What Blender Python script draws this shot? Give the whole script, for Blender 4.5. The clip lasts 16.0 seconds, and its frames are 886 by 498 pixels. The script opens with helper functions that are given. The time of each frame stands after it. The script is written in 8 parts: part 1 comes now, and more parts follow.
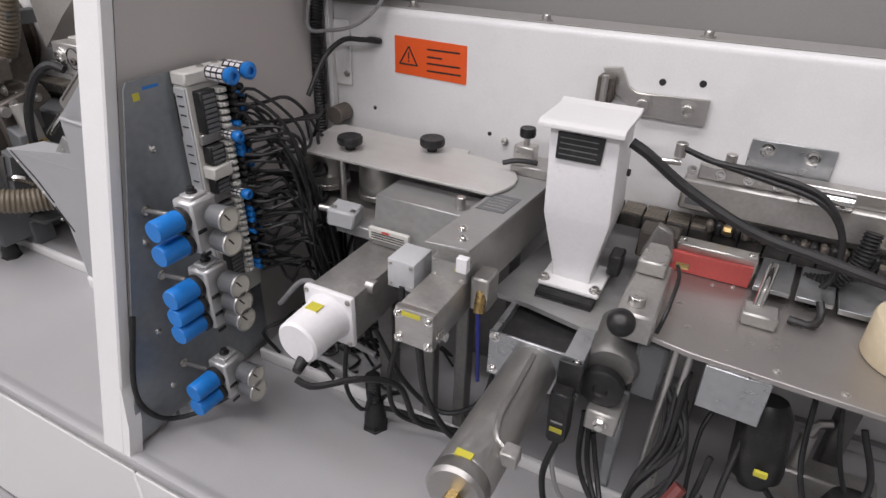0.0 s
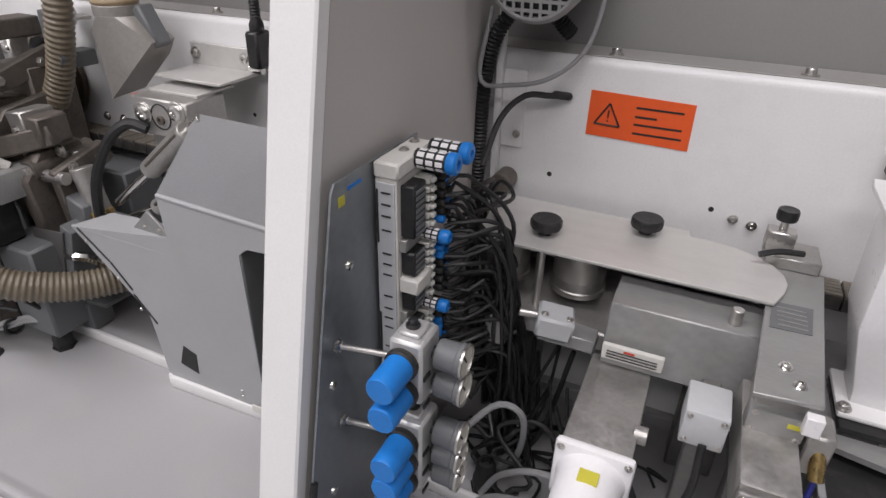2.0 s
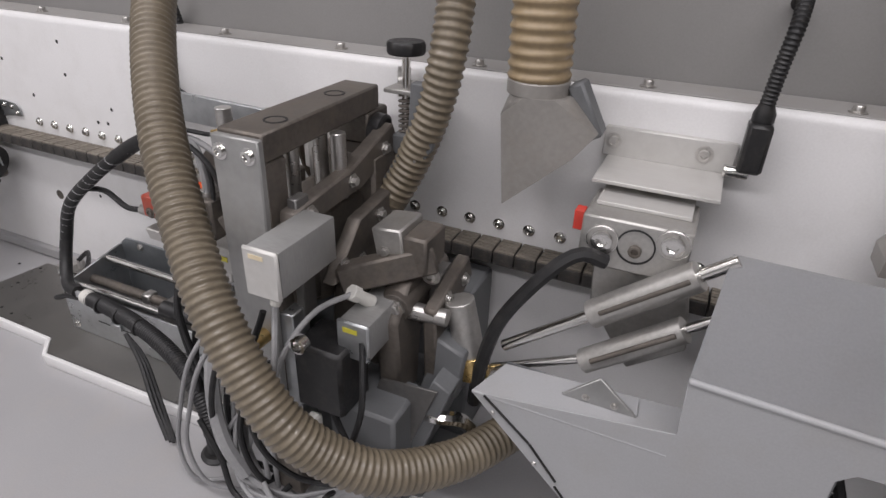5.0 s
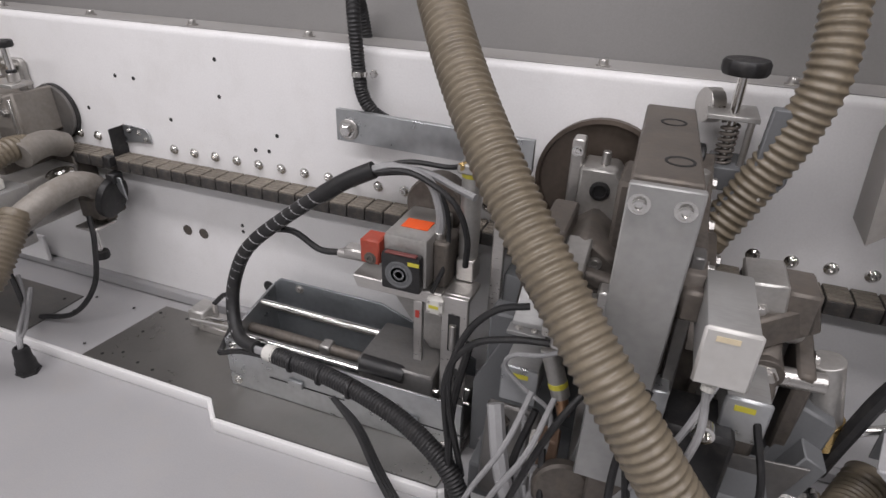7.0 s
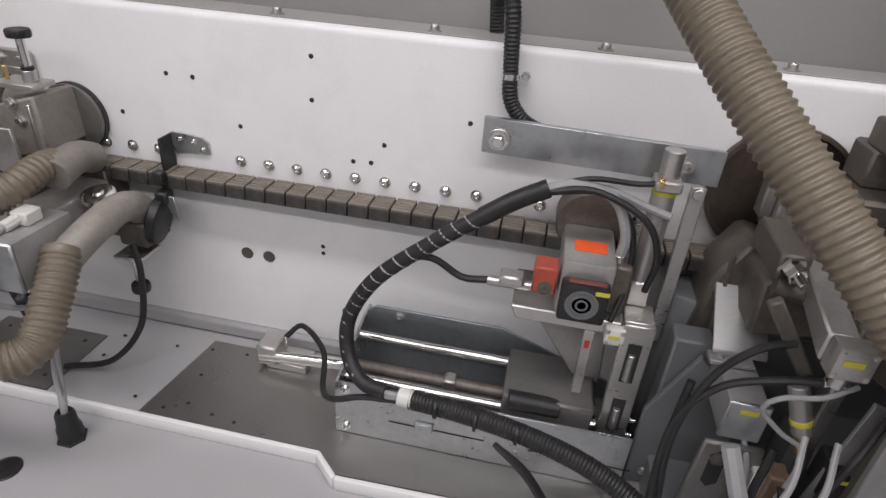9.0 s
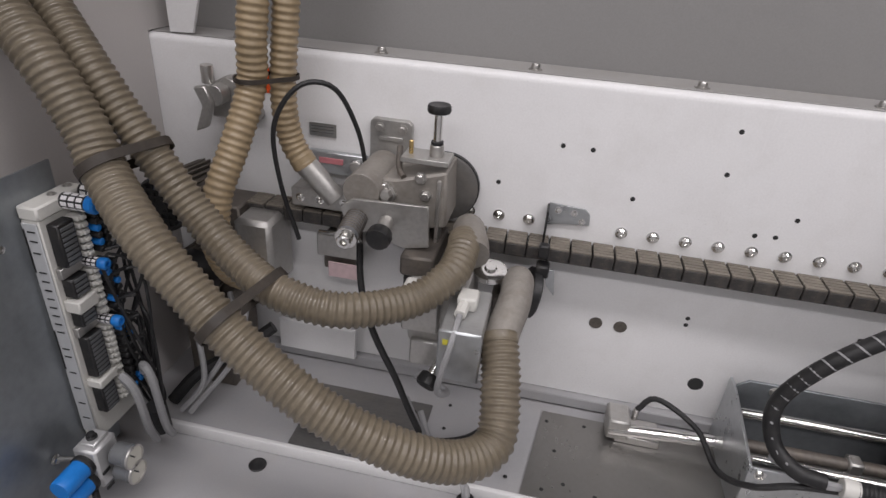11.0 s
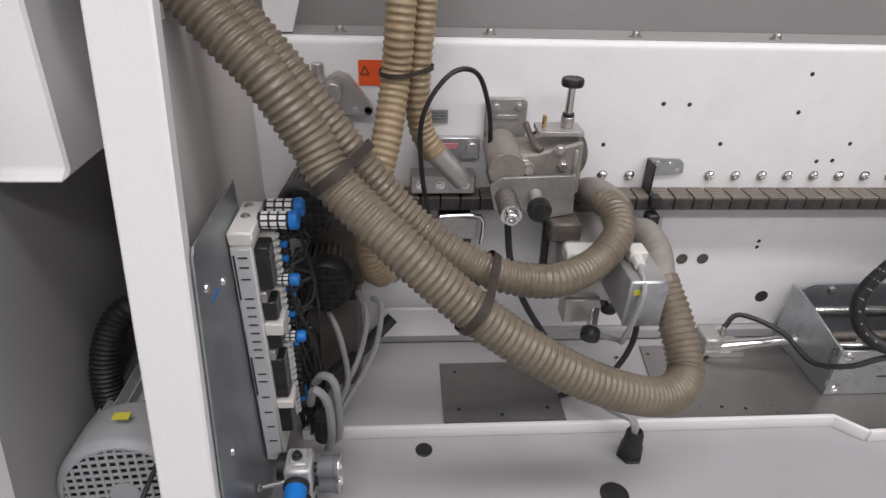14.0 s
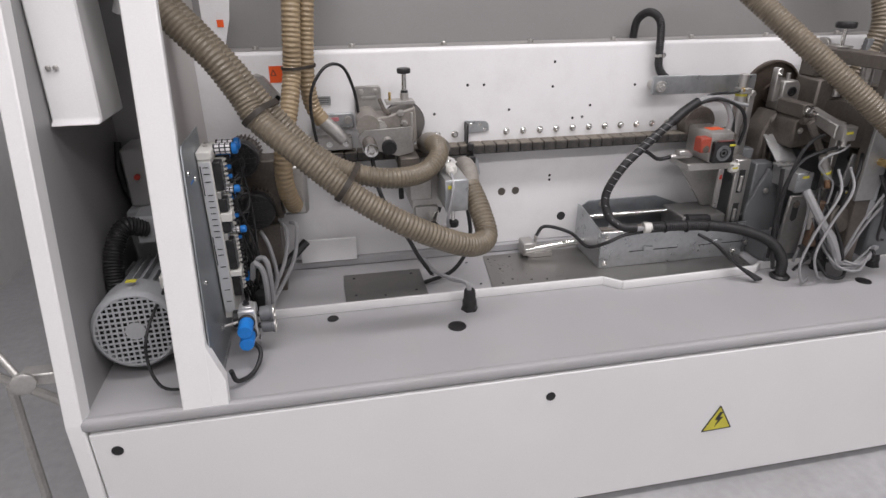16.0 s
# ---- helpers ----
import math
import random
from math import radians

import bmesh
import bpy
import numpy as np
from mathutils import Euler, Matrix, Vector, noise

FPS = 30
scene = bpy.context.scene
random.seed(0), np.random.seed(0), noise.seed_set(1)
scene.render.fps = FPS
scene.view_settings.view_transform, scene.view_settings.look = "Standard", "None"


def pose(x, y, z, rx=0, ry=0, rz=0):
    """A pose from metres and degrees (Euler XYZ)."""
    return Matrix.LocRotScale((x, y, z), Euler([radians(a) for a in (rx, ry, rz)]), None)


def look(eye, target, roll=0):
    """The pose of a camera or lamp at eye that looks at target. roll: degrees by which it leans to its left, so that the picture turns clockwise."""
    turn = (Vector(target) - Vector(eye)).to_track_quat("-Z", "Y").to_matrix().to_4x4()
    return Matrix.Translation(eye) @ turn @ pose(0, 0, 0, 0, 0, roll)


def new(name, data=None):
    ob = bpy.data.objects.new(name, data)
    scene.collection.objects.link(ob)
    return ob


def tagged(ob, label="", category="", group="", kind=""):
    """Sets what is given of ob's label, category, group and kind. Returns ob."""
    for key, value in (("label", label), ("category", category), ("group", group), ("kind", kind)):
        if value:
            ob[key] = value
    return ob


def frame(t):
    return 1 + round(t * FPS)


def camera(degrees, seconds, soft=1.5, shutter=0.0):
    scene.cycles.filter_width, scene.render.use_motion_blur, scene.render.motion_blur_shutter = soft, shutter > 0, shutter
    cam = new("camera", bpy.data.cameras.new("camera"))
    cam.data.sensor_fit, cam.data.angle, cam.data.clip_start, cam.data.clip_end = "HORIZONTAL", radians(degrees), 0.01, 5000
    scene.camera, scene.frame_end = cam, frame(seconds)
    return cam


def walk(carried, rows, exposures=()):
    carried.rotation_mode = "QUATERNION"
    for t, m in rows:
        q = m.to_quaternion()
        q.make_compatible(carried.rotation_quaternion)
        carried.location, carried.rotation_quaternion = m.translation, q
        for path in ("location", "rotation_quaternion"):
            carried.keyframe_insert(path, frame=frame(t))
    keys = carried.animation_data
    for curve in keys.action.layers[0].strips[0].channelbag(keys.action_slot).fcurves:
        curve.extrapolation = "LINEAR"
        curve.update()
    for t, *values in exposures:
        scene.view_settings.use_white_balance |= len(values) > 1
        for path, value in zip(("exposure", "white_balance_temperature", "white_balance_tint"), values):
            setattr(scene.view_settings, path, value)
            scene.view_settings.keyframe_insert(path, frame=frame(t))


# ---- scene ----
cam = camera(73.6, 16.0)
METRES, EYE, TILT, LEAN, TURN = 4.8, 1.0, -22.0, 0.0, 0.0
EXPO = 0.0
PATH = [
    (0, (2.843, -1.095, 0.911), (2.06, 0.451, -0.088), 1.6),
    (0.5, (2.73, -1.099, 0.909), (1.968, 0.469, -0.071), 1.7),
    (1, (2.623, -1.078, 0.916), (1.863, 0.492, -0.063), 1.7),
    (1.5, (2.491, -1.043, 0.922), (1.734, 0.522, -0.068), 1.6),
    (2, (2.346, -1.01, 0.929), (1.64, 0.582, -0.054), 1.5),
    (2.5, (2.24, -0.999, 0.934), (1.54, 0.578, -0.079), 2.1),
    (3, (2.08, -0.999, 0.948), (1.439, 0.597, -0.073), 2.5),
    (3.5, (1.906, -1.028, 0.97), (1.333, 0.581, -0.071), 2.9),
    (4, (1.779, -1.029, 0.956), (1.221, 0.606, -0.052), 2.9),
    (4.5, (1.641, -1.009, 0.939), (1.032, 0.616, -0.054), 2.4),
    (5, (1.427, -0.958, 0.945), (0.718, 0.648, -0.012), 2.0),
    (7.5, (0.782, -1.02, 0.927), (0.237, 0.646, -0.037), 2.7),
    (8, (0.676, -1.012, 0.931), (0.222, 0.666, -0.057), 4.4),
    (8.5, (0.535, -0.98, 0.922), (0.149, 0.708, -0.08), 4.6),
    (9, (0.405, -0.999, 0.917), (0.121, 0.71, -0.083), 4.5),
    (9.5, (0.216, -1.033, 0.955), (-0.014, 0.679, -0.053), 5.3),
    (10, (0.031, -1.077, 0.938), (-0.295, 0.656, -0.006), 4.3),
    (12.5, (-0.73, -1.033, 0.965), (-0.844, 0.691, -0.043), 3.8),
    (13, (-0.785, -1.067, 0.955), (-0.794, 0.652, -0.067), 3.5),
    (13.5, (-0.825, -1.101, 0.955), (-0.759, 0.619, -0.065), 3.1),
    (14, (-0.834, -1.144, 0.955), (-0.702, 0.572, -0.064), 1.9),
    (14.5, (-0.818, -1.206, 0.951), (-0.649, 0.497, -0.083), 0.5),
    (15, (-0.782, -1.363, 0.955), (-0.637, 0.368, -0.036), -0.6),
    (15.5, (-0.742, -1.569, 0.975), (-0.557, 0.175, 0.014), -0.4),
    (16, (-0.767, -1.884, 0.928), (-0.415, -0.102, 0.092), -0.4),
]
walk(cam, [(t, look(eye, target, roll)) for t, eye, target, roll in PATH], [(0, EXPO + 0.03), (1.5, EXPO - 0.05), (2.5, EXPO - 0.13), (4, EXPO - 0.2), (5, EXPO - 0.18), (8.5, EXPO - 0.19), (10, EXPO - 0.33), (12.5, EXPO - 0.28), (14.5, EXPO - 0.05), (16, EXPO - 0.02)])

# ---- light: factory hall luminaires and a soft grey surround ----
world = bpy.data.worlds.new("hall_air")
scene.world = world
world.use_nodes = True
world.node_tree.nodes["Background"].inputs[0].default_value = (0.95, 0.94, 1.0, 1)
world.node_tree.nodes["Background"].inputs[1].default_value = 0.075


def luminaire(x, y, z, sx, sy, watts, target):
    data = bpy.data.lights.new("hall_light", "AREA")
    data.shape, data.size, data.size_y, data.energy = "RECTANGLE", sx, sy, watts
    data.color = (1.0, 0.955, 0.985)
    ob = new("hall_light", data)
    ob.matrix_world = look((x, y, z), target)
    return ob


luminaire(0.9, -1.5, 4.05, 7.0, 0.5, 165, (0.9, -1.5, 0))
luminaire(0.9, -4.2, 4.05, 7.0, 0.5, 190, (0.9, -4.2, 0))


# ---- materials ----
def mat(name, col, rough=0.5, metal=0.0, vary=0.12, scale=8.0, fine=90.0, bump=0.05, stretch=(1, 1, 1), dirt=None, dirt_amount=0.0, coat=0.0):
    m = bpy.data.materials.new(name)
    m.use_nodes = True
    nt = m.node_tree
    N, L = nt.nodes, nt.links
    b = N["Principled BSDF"]
    b.inputs["Metallic"].default_value = metal
    b.inputs["Coat Weight"].default_value = coat
    tc = N.new("ShaderNodeTexCoord")
    mp = N.new("ShaderNodeMapping")
    mp.inputs["Scale"].default_value = stretch
    L.new(tc.outputs["Object"], mp.inputs[0])
    n1, n2 = N.new("ShaderNodeTexNoise"), N.new("ShaderNodeTexNoise")
    n1.inputs["Scale"].default_value, n1.inputs["Detail"].default_value = scale, 5
    n2.inputs["Scale"].default_value, n2.inputs["Detail"].default_value = fine, 3
    L.new(mp.outputs[0], n1.inputs[0])
    L.new(mp.outputs[0], n2.inputs[0])
    mix = N.new("ShaderNodeMath")
    mix.operation = "ADD"
    L.new(n1.outputs[0], mix.inputs[0])
    L.new(n2.outputs[0], mix.inputs[1])
    ramp = N.new("ShaderNodeMapRange")
    ramp.inputs[1].default_value, ramp.inputs[2].default_value = 0.7, 1.3
    ramp.inputs[3].default_value, ramp.inputs[4].default_value = 1 - vary, 1 + vary
    L.new(mix.outputs[0], ramp.inputs[0])
    rnd = N.new("ShaderNodeObjectInfo")
    rr = N.new("ShaderNodeMapRange")
    rr.inputs[3].default_value, rr.inputs[4].default_value = 1 - vary * 0.5, 1 + vary * 0.5
    L.new(rnd.outputs["Random"], rr.inputs[0])
    mul0 = N.new("ShaderNodeMath")
    mul0.operation = "MULTIPLY"
    L.new(ramp.outputs[0], mul0.inputs[0])
    L.new(rr.outputs[0], mul0.inputs[1])
    mul = N.new("ShaderNodeVectorMath")
    mul.operation = "SCALE"
    mul.inputs[0].default_value = col
    L.new(mul0.outputs[0], mul.inputs["Scale"])
    out = mul.outputs[0]
    if dirt:
        n3 = N.new("ShaderNodeTexNoise")
        n3.inputs["Scale"].default_value, n3.inputs["Detail"].default_value, n3.inputs["Roughness"].default_value = scale * 2.3, 8, 0.7
        L.new(tc.outputs["Object"], n3.inputs[0])
        r3 = N.new("ShaderNodeMapRange")
        r3.inputs[1].default_value, r3.inputs[2].default_value = 0.48, 0.72
        r3.inputs[4].default_value = dirt_amount
        L.new(n3.outputs[0], r3.inputs[0])
        mx = N.new("ShaderNodeMix")
        mx.data_type = "RGBA"
        L.new(r3.outputs[0], mx.inputs[0])
        L.new(out, mx.inputs[6])
        mx.inputs[7].default_value = (*dirt, 1)
        out = mx.outputs[2]
    L.new(out, b.inputs["Base Color"])
    r2 = N.new("ShaderNodeMapRange")
    r2.inputs[1].default_value, r2.inputs[2].default_value = 0.7, 1.3
    r2.inputs[3].default_value, r2.inputs[4].default_value = max(rough - 0.09, 0.03), min(rough + 0.12, 1)
    L.new(mix.outputs[0], r2.inputs[0])
    L.new(r2.outputs[0], b.inputs["Roughness"])
    if bump:
        bp = N.new("ShaderNodeBump")
        bp.inputs["Strength"].default_value, bp.inputs["Distance"].default_value = bump, 0.002
        L.new(n2.outputs[0], bp.inputs["Height"])
        L.new(bp.outputs[0], b.inputs["Normal"])
    return m


DUST = (0.30, 0.26, 0.21)
WHITE = mat("powder_coated_white", (0.80, 0.795, 0.795), 0.36, 0, 0.035, 3, 260, 0.06, dirt=(0.55, 0.53, 0.5), dirt_amount=0.22)
POST = mat("post_white", (0.78, 0.775, 0.77), 0.42, 0, 0.03, 3, 300, 0.05)
TABLE = mat("table_light_grey", (0.385, 0.382, 0.39), 0.5, 0, 0.05, 4, 300, 0.08, dirt=(0.44, 0.41, 0.38), dirt_amount=0.3)
WALL = mat("divider_warm_grey", (0.52, 0.495, 0.48), 0.5, 0, 0.04, 3, 300, 0.06)
BACK = mat("hood_grey_sheet", (0.245, 0.24, 0.235), 0.42, 0.15, 0.06, 1.5, 300, 0.01, dirt=(0.30, 0.29, 0.275), dirt_amount=0.25)
GREY = mat("grey_painted_sheet", (0.30, 0.298, 0.297), 0.45, 0, 0.05, 5, 300, 0.05, dirt=DUST, dirt_amount=0.12)
GUARD = mat("light_grey_guard_paint", (0.385, 0.39, 0.40), 0.42, 0, 0.05, 5, 300, 0.05, dirt=DUST, dirt_amount=0.15)
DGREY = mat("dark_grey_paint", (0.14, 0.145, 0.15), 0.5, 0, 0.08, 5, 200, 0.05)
GALV = mat("galvanised_sheet", (0.48, 0.495, 0.505), 0.33, 0.85, 0.13, 14, 60, 0.03)
PANEL = mat("zinc_panel_bluish", (0.29, 0.31, 0.325), 0.4, 0.7, 0.12, 10, 70, 0.03)
STEEL = mat("brushed_steel", (0.56, 0.545, 0.525), 0.34, 0.92, 0.08, 6, 70, 0.03, (1, 4, 4), DUST, 0.12)
CHROME = mat("bright_steel", (0.75, 0.74, 0.72), 0.14, 1.0, 0.06, 8, 80, 0.01)
BRIGHT = mat("clean_die_cast", (0.60, 0.60, 0.60), 0.38, 0.55, 0.06, 14, 160, 0.08, dirt=DUST, dirt_amount=0.1)
ALU = mat("cast_aluminium", (0.46, 0.45, 0.432), 0.4, 0.75, 0.12, 14, 160, 0.12, dirt=DUST, dirt_amount=0.25)
DUSTY = mat("dusty_machined_steel", (0.135, 0.12, 0.106), 0.5, 0.45, 0.25, 16, 120, 0.15, dirt=(0.19, 0.16, 0.13), dirt_amount=0.6)
CASTG = mat("dusty_grey_casting", (0.27, 0.25, 0.225), 0.55, 0.2, 0.15, 16, 120, 0.12, dirt=(0.2, 0.17, 0.14), dirt_amount=0.5)
DARKPL = mat("dark_steel_plate", (0.20, 0.195, 0.19), 0.4, 0.6, 0.15, 6, 90, 0.04, (1, 5, 1), DUST, 0.25)
STAIN = mat("stainless_tray", (0.27, 0.262, 0.25), 0.36, 0.8, 0.06, 4, 90, 0.015, (1.5, 1, 1), DUST, 0.1)
BLACK = mat("black_plastic", (0.014, 0.014, 0.015), 0.42, 0, 0.25, 20, 200, 0.08, dirt=(0.09, 0.08, 0.07), dirt_amount=0.3)
RUBBER = mat("black_rubber", (0.014, 0.014, 0.015), 0.5, 0, 0.2, 20, 200, 0.1, dirt=(0.06, 0.055, 0.05), dirt_amount=0.3)
PAD = mat("track_pad_dark", (0.045, 0.042, 0.04), 0.6, 0, 0.3, 30, 200, 0.2, dirt=(0.16, 0.13, 0.10), dirt_amount=0.5)
PADTOP = mat("track_pad_worn_top", (0.19, 0.168, 0.138), 0.6, 0, 0.25, 40, 250, 0.25, dirt=(0.13, 0.11, 0.09), dirt_amount=0.5)
HOSE = mat("tan_spiral_hose", (0.18, 0.15, 0.107), 0.38, 0, 0.14, 18, 120, 0.1, dirt=(0.10, 0.08, 0.055), dirt_amount=0.45, coat=0.15)
HOSEY = mat("pale_tan_spiral_hose", (0.33, 0.25, 0.15), 0.4, 0, 0.12, 18, 120, 0.1, dirt=(0.18, 0.13, 0.08), dirt_amount=0.35, coat=0.15)
HOSERIB = mat("hose_wire_ridge", (0.34, 0.30, 0.225), 0.38, 0, 0.12, 18, 120, 0.08, dirt=(0.2, 0.165, 0.12), dirt_amount=0.3, coat=0.2)
BLUE = mat("blue_plastic", (0.012, 0.19, 0.60), 0.4, 0, 0.08, 12, 150, 0.04)
ORANGE = mat("orange_vinyl", (0.86, 0.115, 0.02), 0.45, 0, 0.04, 8, 100, 0.0)
YELLOW = mat("yellow_label", (0.60, 0.54, 0.06), 0.5, 0, 0.05, 8, 100, 0.0)
RED = mat("red_plastic", (0.55, 0.045, 0.03), 0.42, 0, 0.1, 10, 100, 0.04, dirt=DUST, dirt_amount=0.15)
REDBR = mat("reddish_brown_sheath", (0.16, 0.045, 0.04), 0.5, 0, 0.15, 14, 120, 0.05)
REDPAD = mat("red_felt", (0.55, 0.10, 0.09), 0.7, 0, 0.1, 10, 150, 0.2)
ORED = mat("orange_red_plastic", (0.36, 0.06, 0.035), 0.42, 0, 0.1, 10, 100, 0.04, dirt=DUST, dirt_amount=0.15)
CREAM = mat("cream_plastic", (0.70, 0.60, 0.42), 0.5, 0, 0.06, 8, 100, 0.04)
OFFW = mat("off_white_plastic", (0.66, 0.65, 0.61), 0.45, 0, 0.05, 10, 150, 0.03)
MOTW = mat("white_motor_paint", (0.83, 0.82, 0.83), 0.35, 0, 0.03, 8, 150, 0.03)
FLANGE = mat("dusty_grey_flange", (0.36, 0.35, 0.34), 0.5, 0.1, 0.07, 6, 200, 0.05, dirt=DUST, dirt_amount=0.3)
FUNNEL = mat("worn_grey_funnel_sheet", (0.33, 0.315, 0.295), 0.42, 0.35, 0.10, 8, 120, 0.05, dirt=DUST, dirt_amount=0.35)
WORN = mat("worn_table_steel", (0.43, 0.41, 0.395), 0.36, 0.8, 0.05, 5, 120, 0.02, (1, 2, 1), DUST, 0.22)
DULL = mat("dull_turned_steel", (0.42, 0.41, 0.395), 0.4, 0.9, 0.08, 8, 90, 0.03, (1, 1, 6), DUST, 0.2)
STRAP = mat("dark_brown_strap", (0.035, 0.028, 0.022), 0.6, 0, 0.2, 20, 200, 0.1, dirt=(0.10, 0.08, 0.06), dirt_amount=0.4)
LIGHT = mat("pale_brushed_plate", (0.60, 0.59, 0.57), 0.45, 0.35, 0.06, 6, 80, 0.03, (1, 8, 1), DUST, 0.1)
MATT = mat("matt_grey_plate", (0.36, 0.36, 0.355), 0.42, 0.45, 0.10, 7, 80, 0.04, (1, 4, 1), DUST, 0.15)
LABEL = mat("label_grey", (0.50, 0.51, 0.52), 0.45, 0, 0.04, 10, 100, 0)
GCABLE = mat("grey_cable", (0.31, 0.31, 0.315), 0.5, 0, 0.08, 12, 150, 0.03)
BRASS = mat("brass", (0.62, 0.45, 0.2), 0.3, 1.0, 0.1, 12, 100, 0.02)
NAVY = mat("blue_tube", (0.02, 0.03, 0.25), 0.4, 0, 0.1, 12, 100, 0.02)
INK = mat("print_black", (0.02, 0.02, 0.02), 0.5, 0, 0.05, 8, 80, 0)
# near-black that paints the shade inside holes and slots; also on two small pins
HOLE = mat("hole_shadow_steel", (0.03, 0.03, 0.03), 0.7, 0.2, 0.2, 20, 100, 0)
DIAL = mat("dial_ivory", (0.62, 0.60, 0.53), 0.35, 0, 0.05, 10, 100, 0, coat=0.5)
MOTG = mat("motor_grey_paint", (0.33, 0.34, 0.35), 0.42, 0, 0.06, 8, 150, 0.06, dirt=DUST, dirt_amount=0.15)
CONC = mat("hall_floor_concrete", (0.36, 0.36, 0.365), 0.5, 0, 0.12, 1.2, 30, 0.1, dirt=(0.22, 0.21, 0.2), dirt_amount=0.3)
HALL = mat("hall_wall_paint", (0.72, 0.72, 0.71), 0.7, 0, 0.04, 0.6, 20, 0.05)


# ---- mesh helpers ----
def merge(bm, tmp, m=None):
    if m is not None:
        tmp.transform(m)
    me = bpy.data.meshes.new("t")
    tmp.to_mesh(me)
    tmp.free()
    bm.from_mesh(me)
    bpy.data.meshes.remove(me)
    return bm


def box(bm, lo, hi, bev=0.0015, m=None, seg=1):
    t = bmesh.new()
    bmesh.ops.create_cube(t, size=1)
    for v in t.verts:
        v.co = Vector([(lo[i] + hi[i]) / 2 + v.co[i] * (hi[i] - lo[i]) for i in range(3)])
    if bev:
        bmesh.ops.bevel(t, geom=t.edges[:], offset=min(bev, 0.45 * min(abs(hi[i] - lo[i]) for i in range(3))), segments=seg, affect="EDGES", profile=0.5)
    return merge(bm, t, m)


def prism(bm, pts, axis, a, b, bev=0.001):
    """A polygon drawn in the two other axes, from a to b along axis."""
    t = bmesh.new()
    ax = "xyz".index(axis)
    vs = []
    for p in pts:
        c = [p[0], p[1]]
        c.insert(ax, a)
        vs.append(t.verts.new(c))
    f = t.faces.new(vs)
    r = bmesh.ops.extrude_face_region(t, geom=[f])
    d = Vector([0, 0, 0])
    d[ax] = b - a
    bmesh.ops.translate(t, verts=[v for v in r["geom"] if isinstance(v, bmesh.types.BMVert)], vec=d)
    bmesh.ops.recalc_face_normals(t, faces=t.faces[:])
    if bev:
        bmesh.ops.bevel(t, geom=t.edges[:], offset=bev, segments=1, affect="EDGES", profile=0.5)
    return merge(bm, t)


def frame_at(p, d):
    q = Vector(d).normalized().to_track_quat("Z", "Y")
    return Matrix.Translation(p) @ q.to_matrix().to_4x4()


def lathe(bm, p, d, prof, n=24):
    """Rings (r, h) turned about the line from p along d; both ends closed."""
    m = frame_at(p, d)
    rings = []
    for r, h in prof:
        rings.append([bm.verts.new(m @ Vector((r * math.cos(2 * math.pi * k / n), r * math.sin(2 * math.pi * k / n), h))) for k in range(n)])
    for a, b in zip(rings, rings[1:]):
        for k in range(n):
            bm.faces.new((a[k], a[(k + 1) % n], b[(k + 1) % n], b[k]))
    bm.faces.new(rings[0][::-1])
    bm.faces.new(rings[-1])
    return bm


def cyl(bm, a, b, r, r2=None, n=20, bev=0.001):
    a, b = Vector(a), Vector(b)
    h = (b - a).length
    r2 = r if r2 is None else r2
    e = min(bev, r * 0.4, r2 * 0.4, h * 0.4)
    prof = [(r - e, 0), (r, e), (r2, h - e), (r2 - e, h)] if e > 0 else [(r, 0), (r2, h)]
    return lathe(bm, a, b - a, prof, n)


def smooth_path(pts, step):
    """Points every step along a smooth curve through pts."""
    P = [Vector(p) for p in pts]
    P = [2 * P[0] - P[1]] + P + [2 * P[-1] - P[-2]]
    dense = []
    for i in range(1, len(P) - 2):
        for k in range(40):
            t = k / 40
            a, b, c, d = P[i - 1], P[i], P[i + 1], P[i + 2]
            dense.append(0.5 * (2 * b + (c - a) * t + (2 * a - 5 * b + 4 * c - d) * t * t + (3 * b - a - 3 * c + d) * t ** 3))
    dense.append(P[-2])
    out, left = [dense[0].copy()], step
    for a, b in zip(dense, dense[1:]):
        seg, done = (b - a).length, 0.0
        while seg - done >= left and seg > 0:
            done += left
            out.append(a.lerp(b, done / seg))
            left = step
        left -= seg - done
    if (out[-1] - dense[-1]).length > step * 0.3:
        out.append(dense[-1].copy())
    return out


def sweep(bm, path, radii, n=10):
    """A round tube along the path, its radius given at each point."""
    up = Vector((0.13, 0.21, 0.97))
    rings = []
    for i, p in enumerate(path):
        d = (path[min(i + 1, len(path) - 1)] - path[max(i - 1, 0)]).normalized()
        s = d.cross(up)
        if s.length < 1e-4:
            s = d.orthogonal()
        s.normalize()
        up = s.cross(d)
        r = radii[i]
        rings.append([bm.verts.new(p + r * (math.cos(2 * math.pi * k / n) * s + math.sin(2 * math.pi * k / n) * up)) for k in range(n)])
    for a, b in zip(rings, rings[1:]):
        for k in range(n):
            bm.faces.new((a[k], a[(k + 1) % n], b[(k + 1) % n], b[k]))
    bm.faces.new(rings[0][::-1])
    bm.faces.new(rings[-1])
    return bm


def tube(bm, pts, r, n=8, step=0.012):
    path = smooth_path(pts, step)
    return sweep(bm, path, [r] * len(path), n)


def ribbed(bm, pts, r, pitch, depth, n=14):
    """A corrugated tube: rounded ridges every pitch."""
    path = smooth_path(pts, pitch / 5)
    prof = (0.0, 0.55, 1.0, 0.55, 0.0)
    return sweep(bm, path, [r - depth + depth * prof[i % 5] for i in range(len(path))], n)


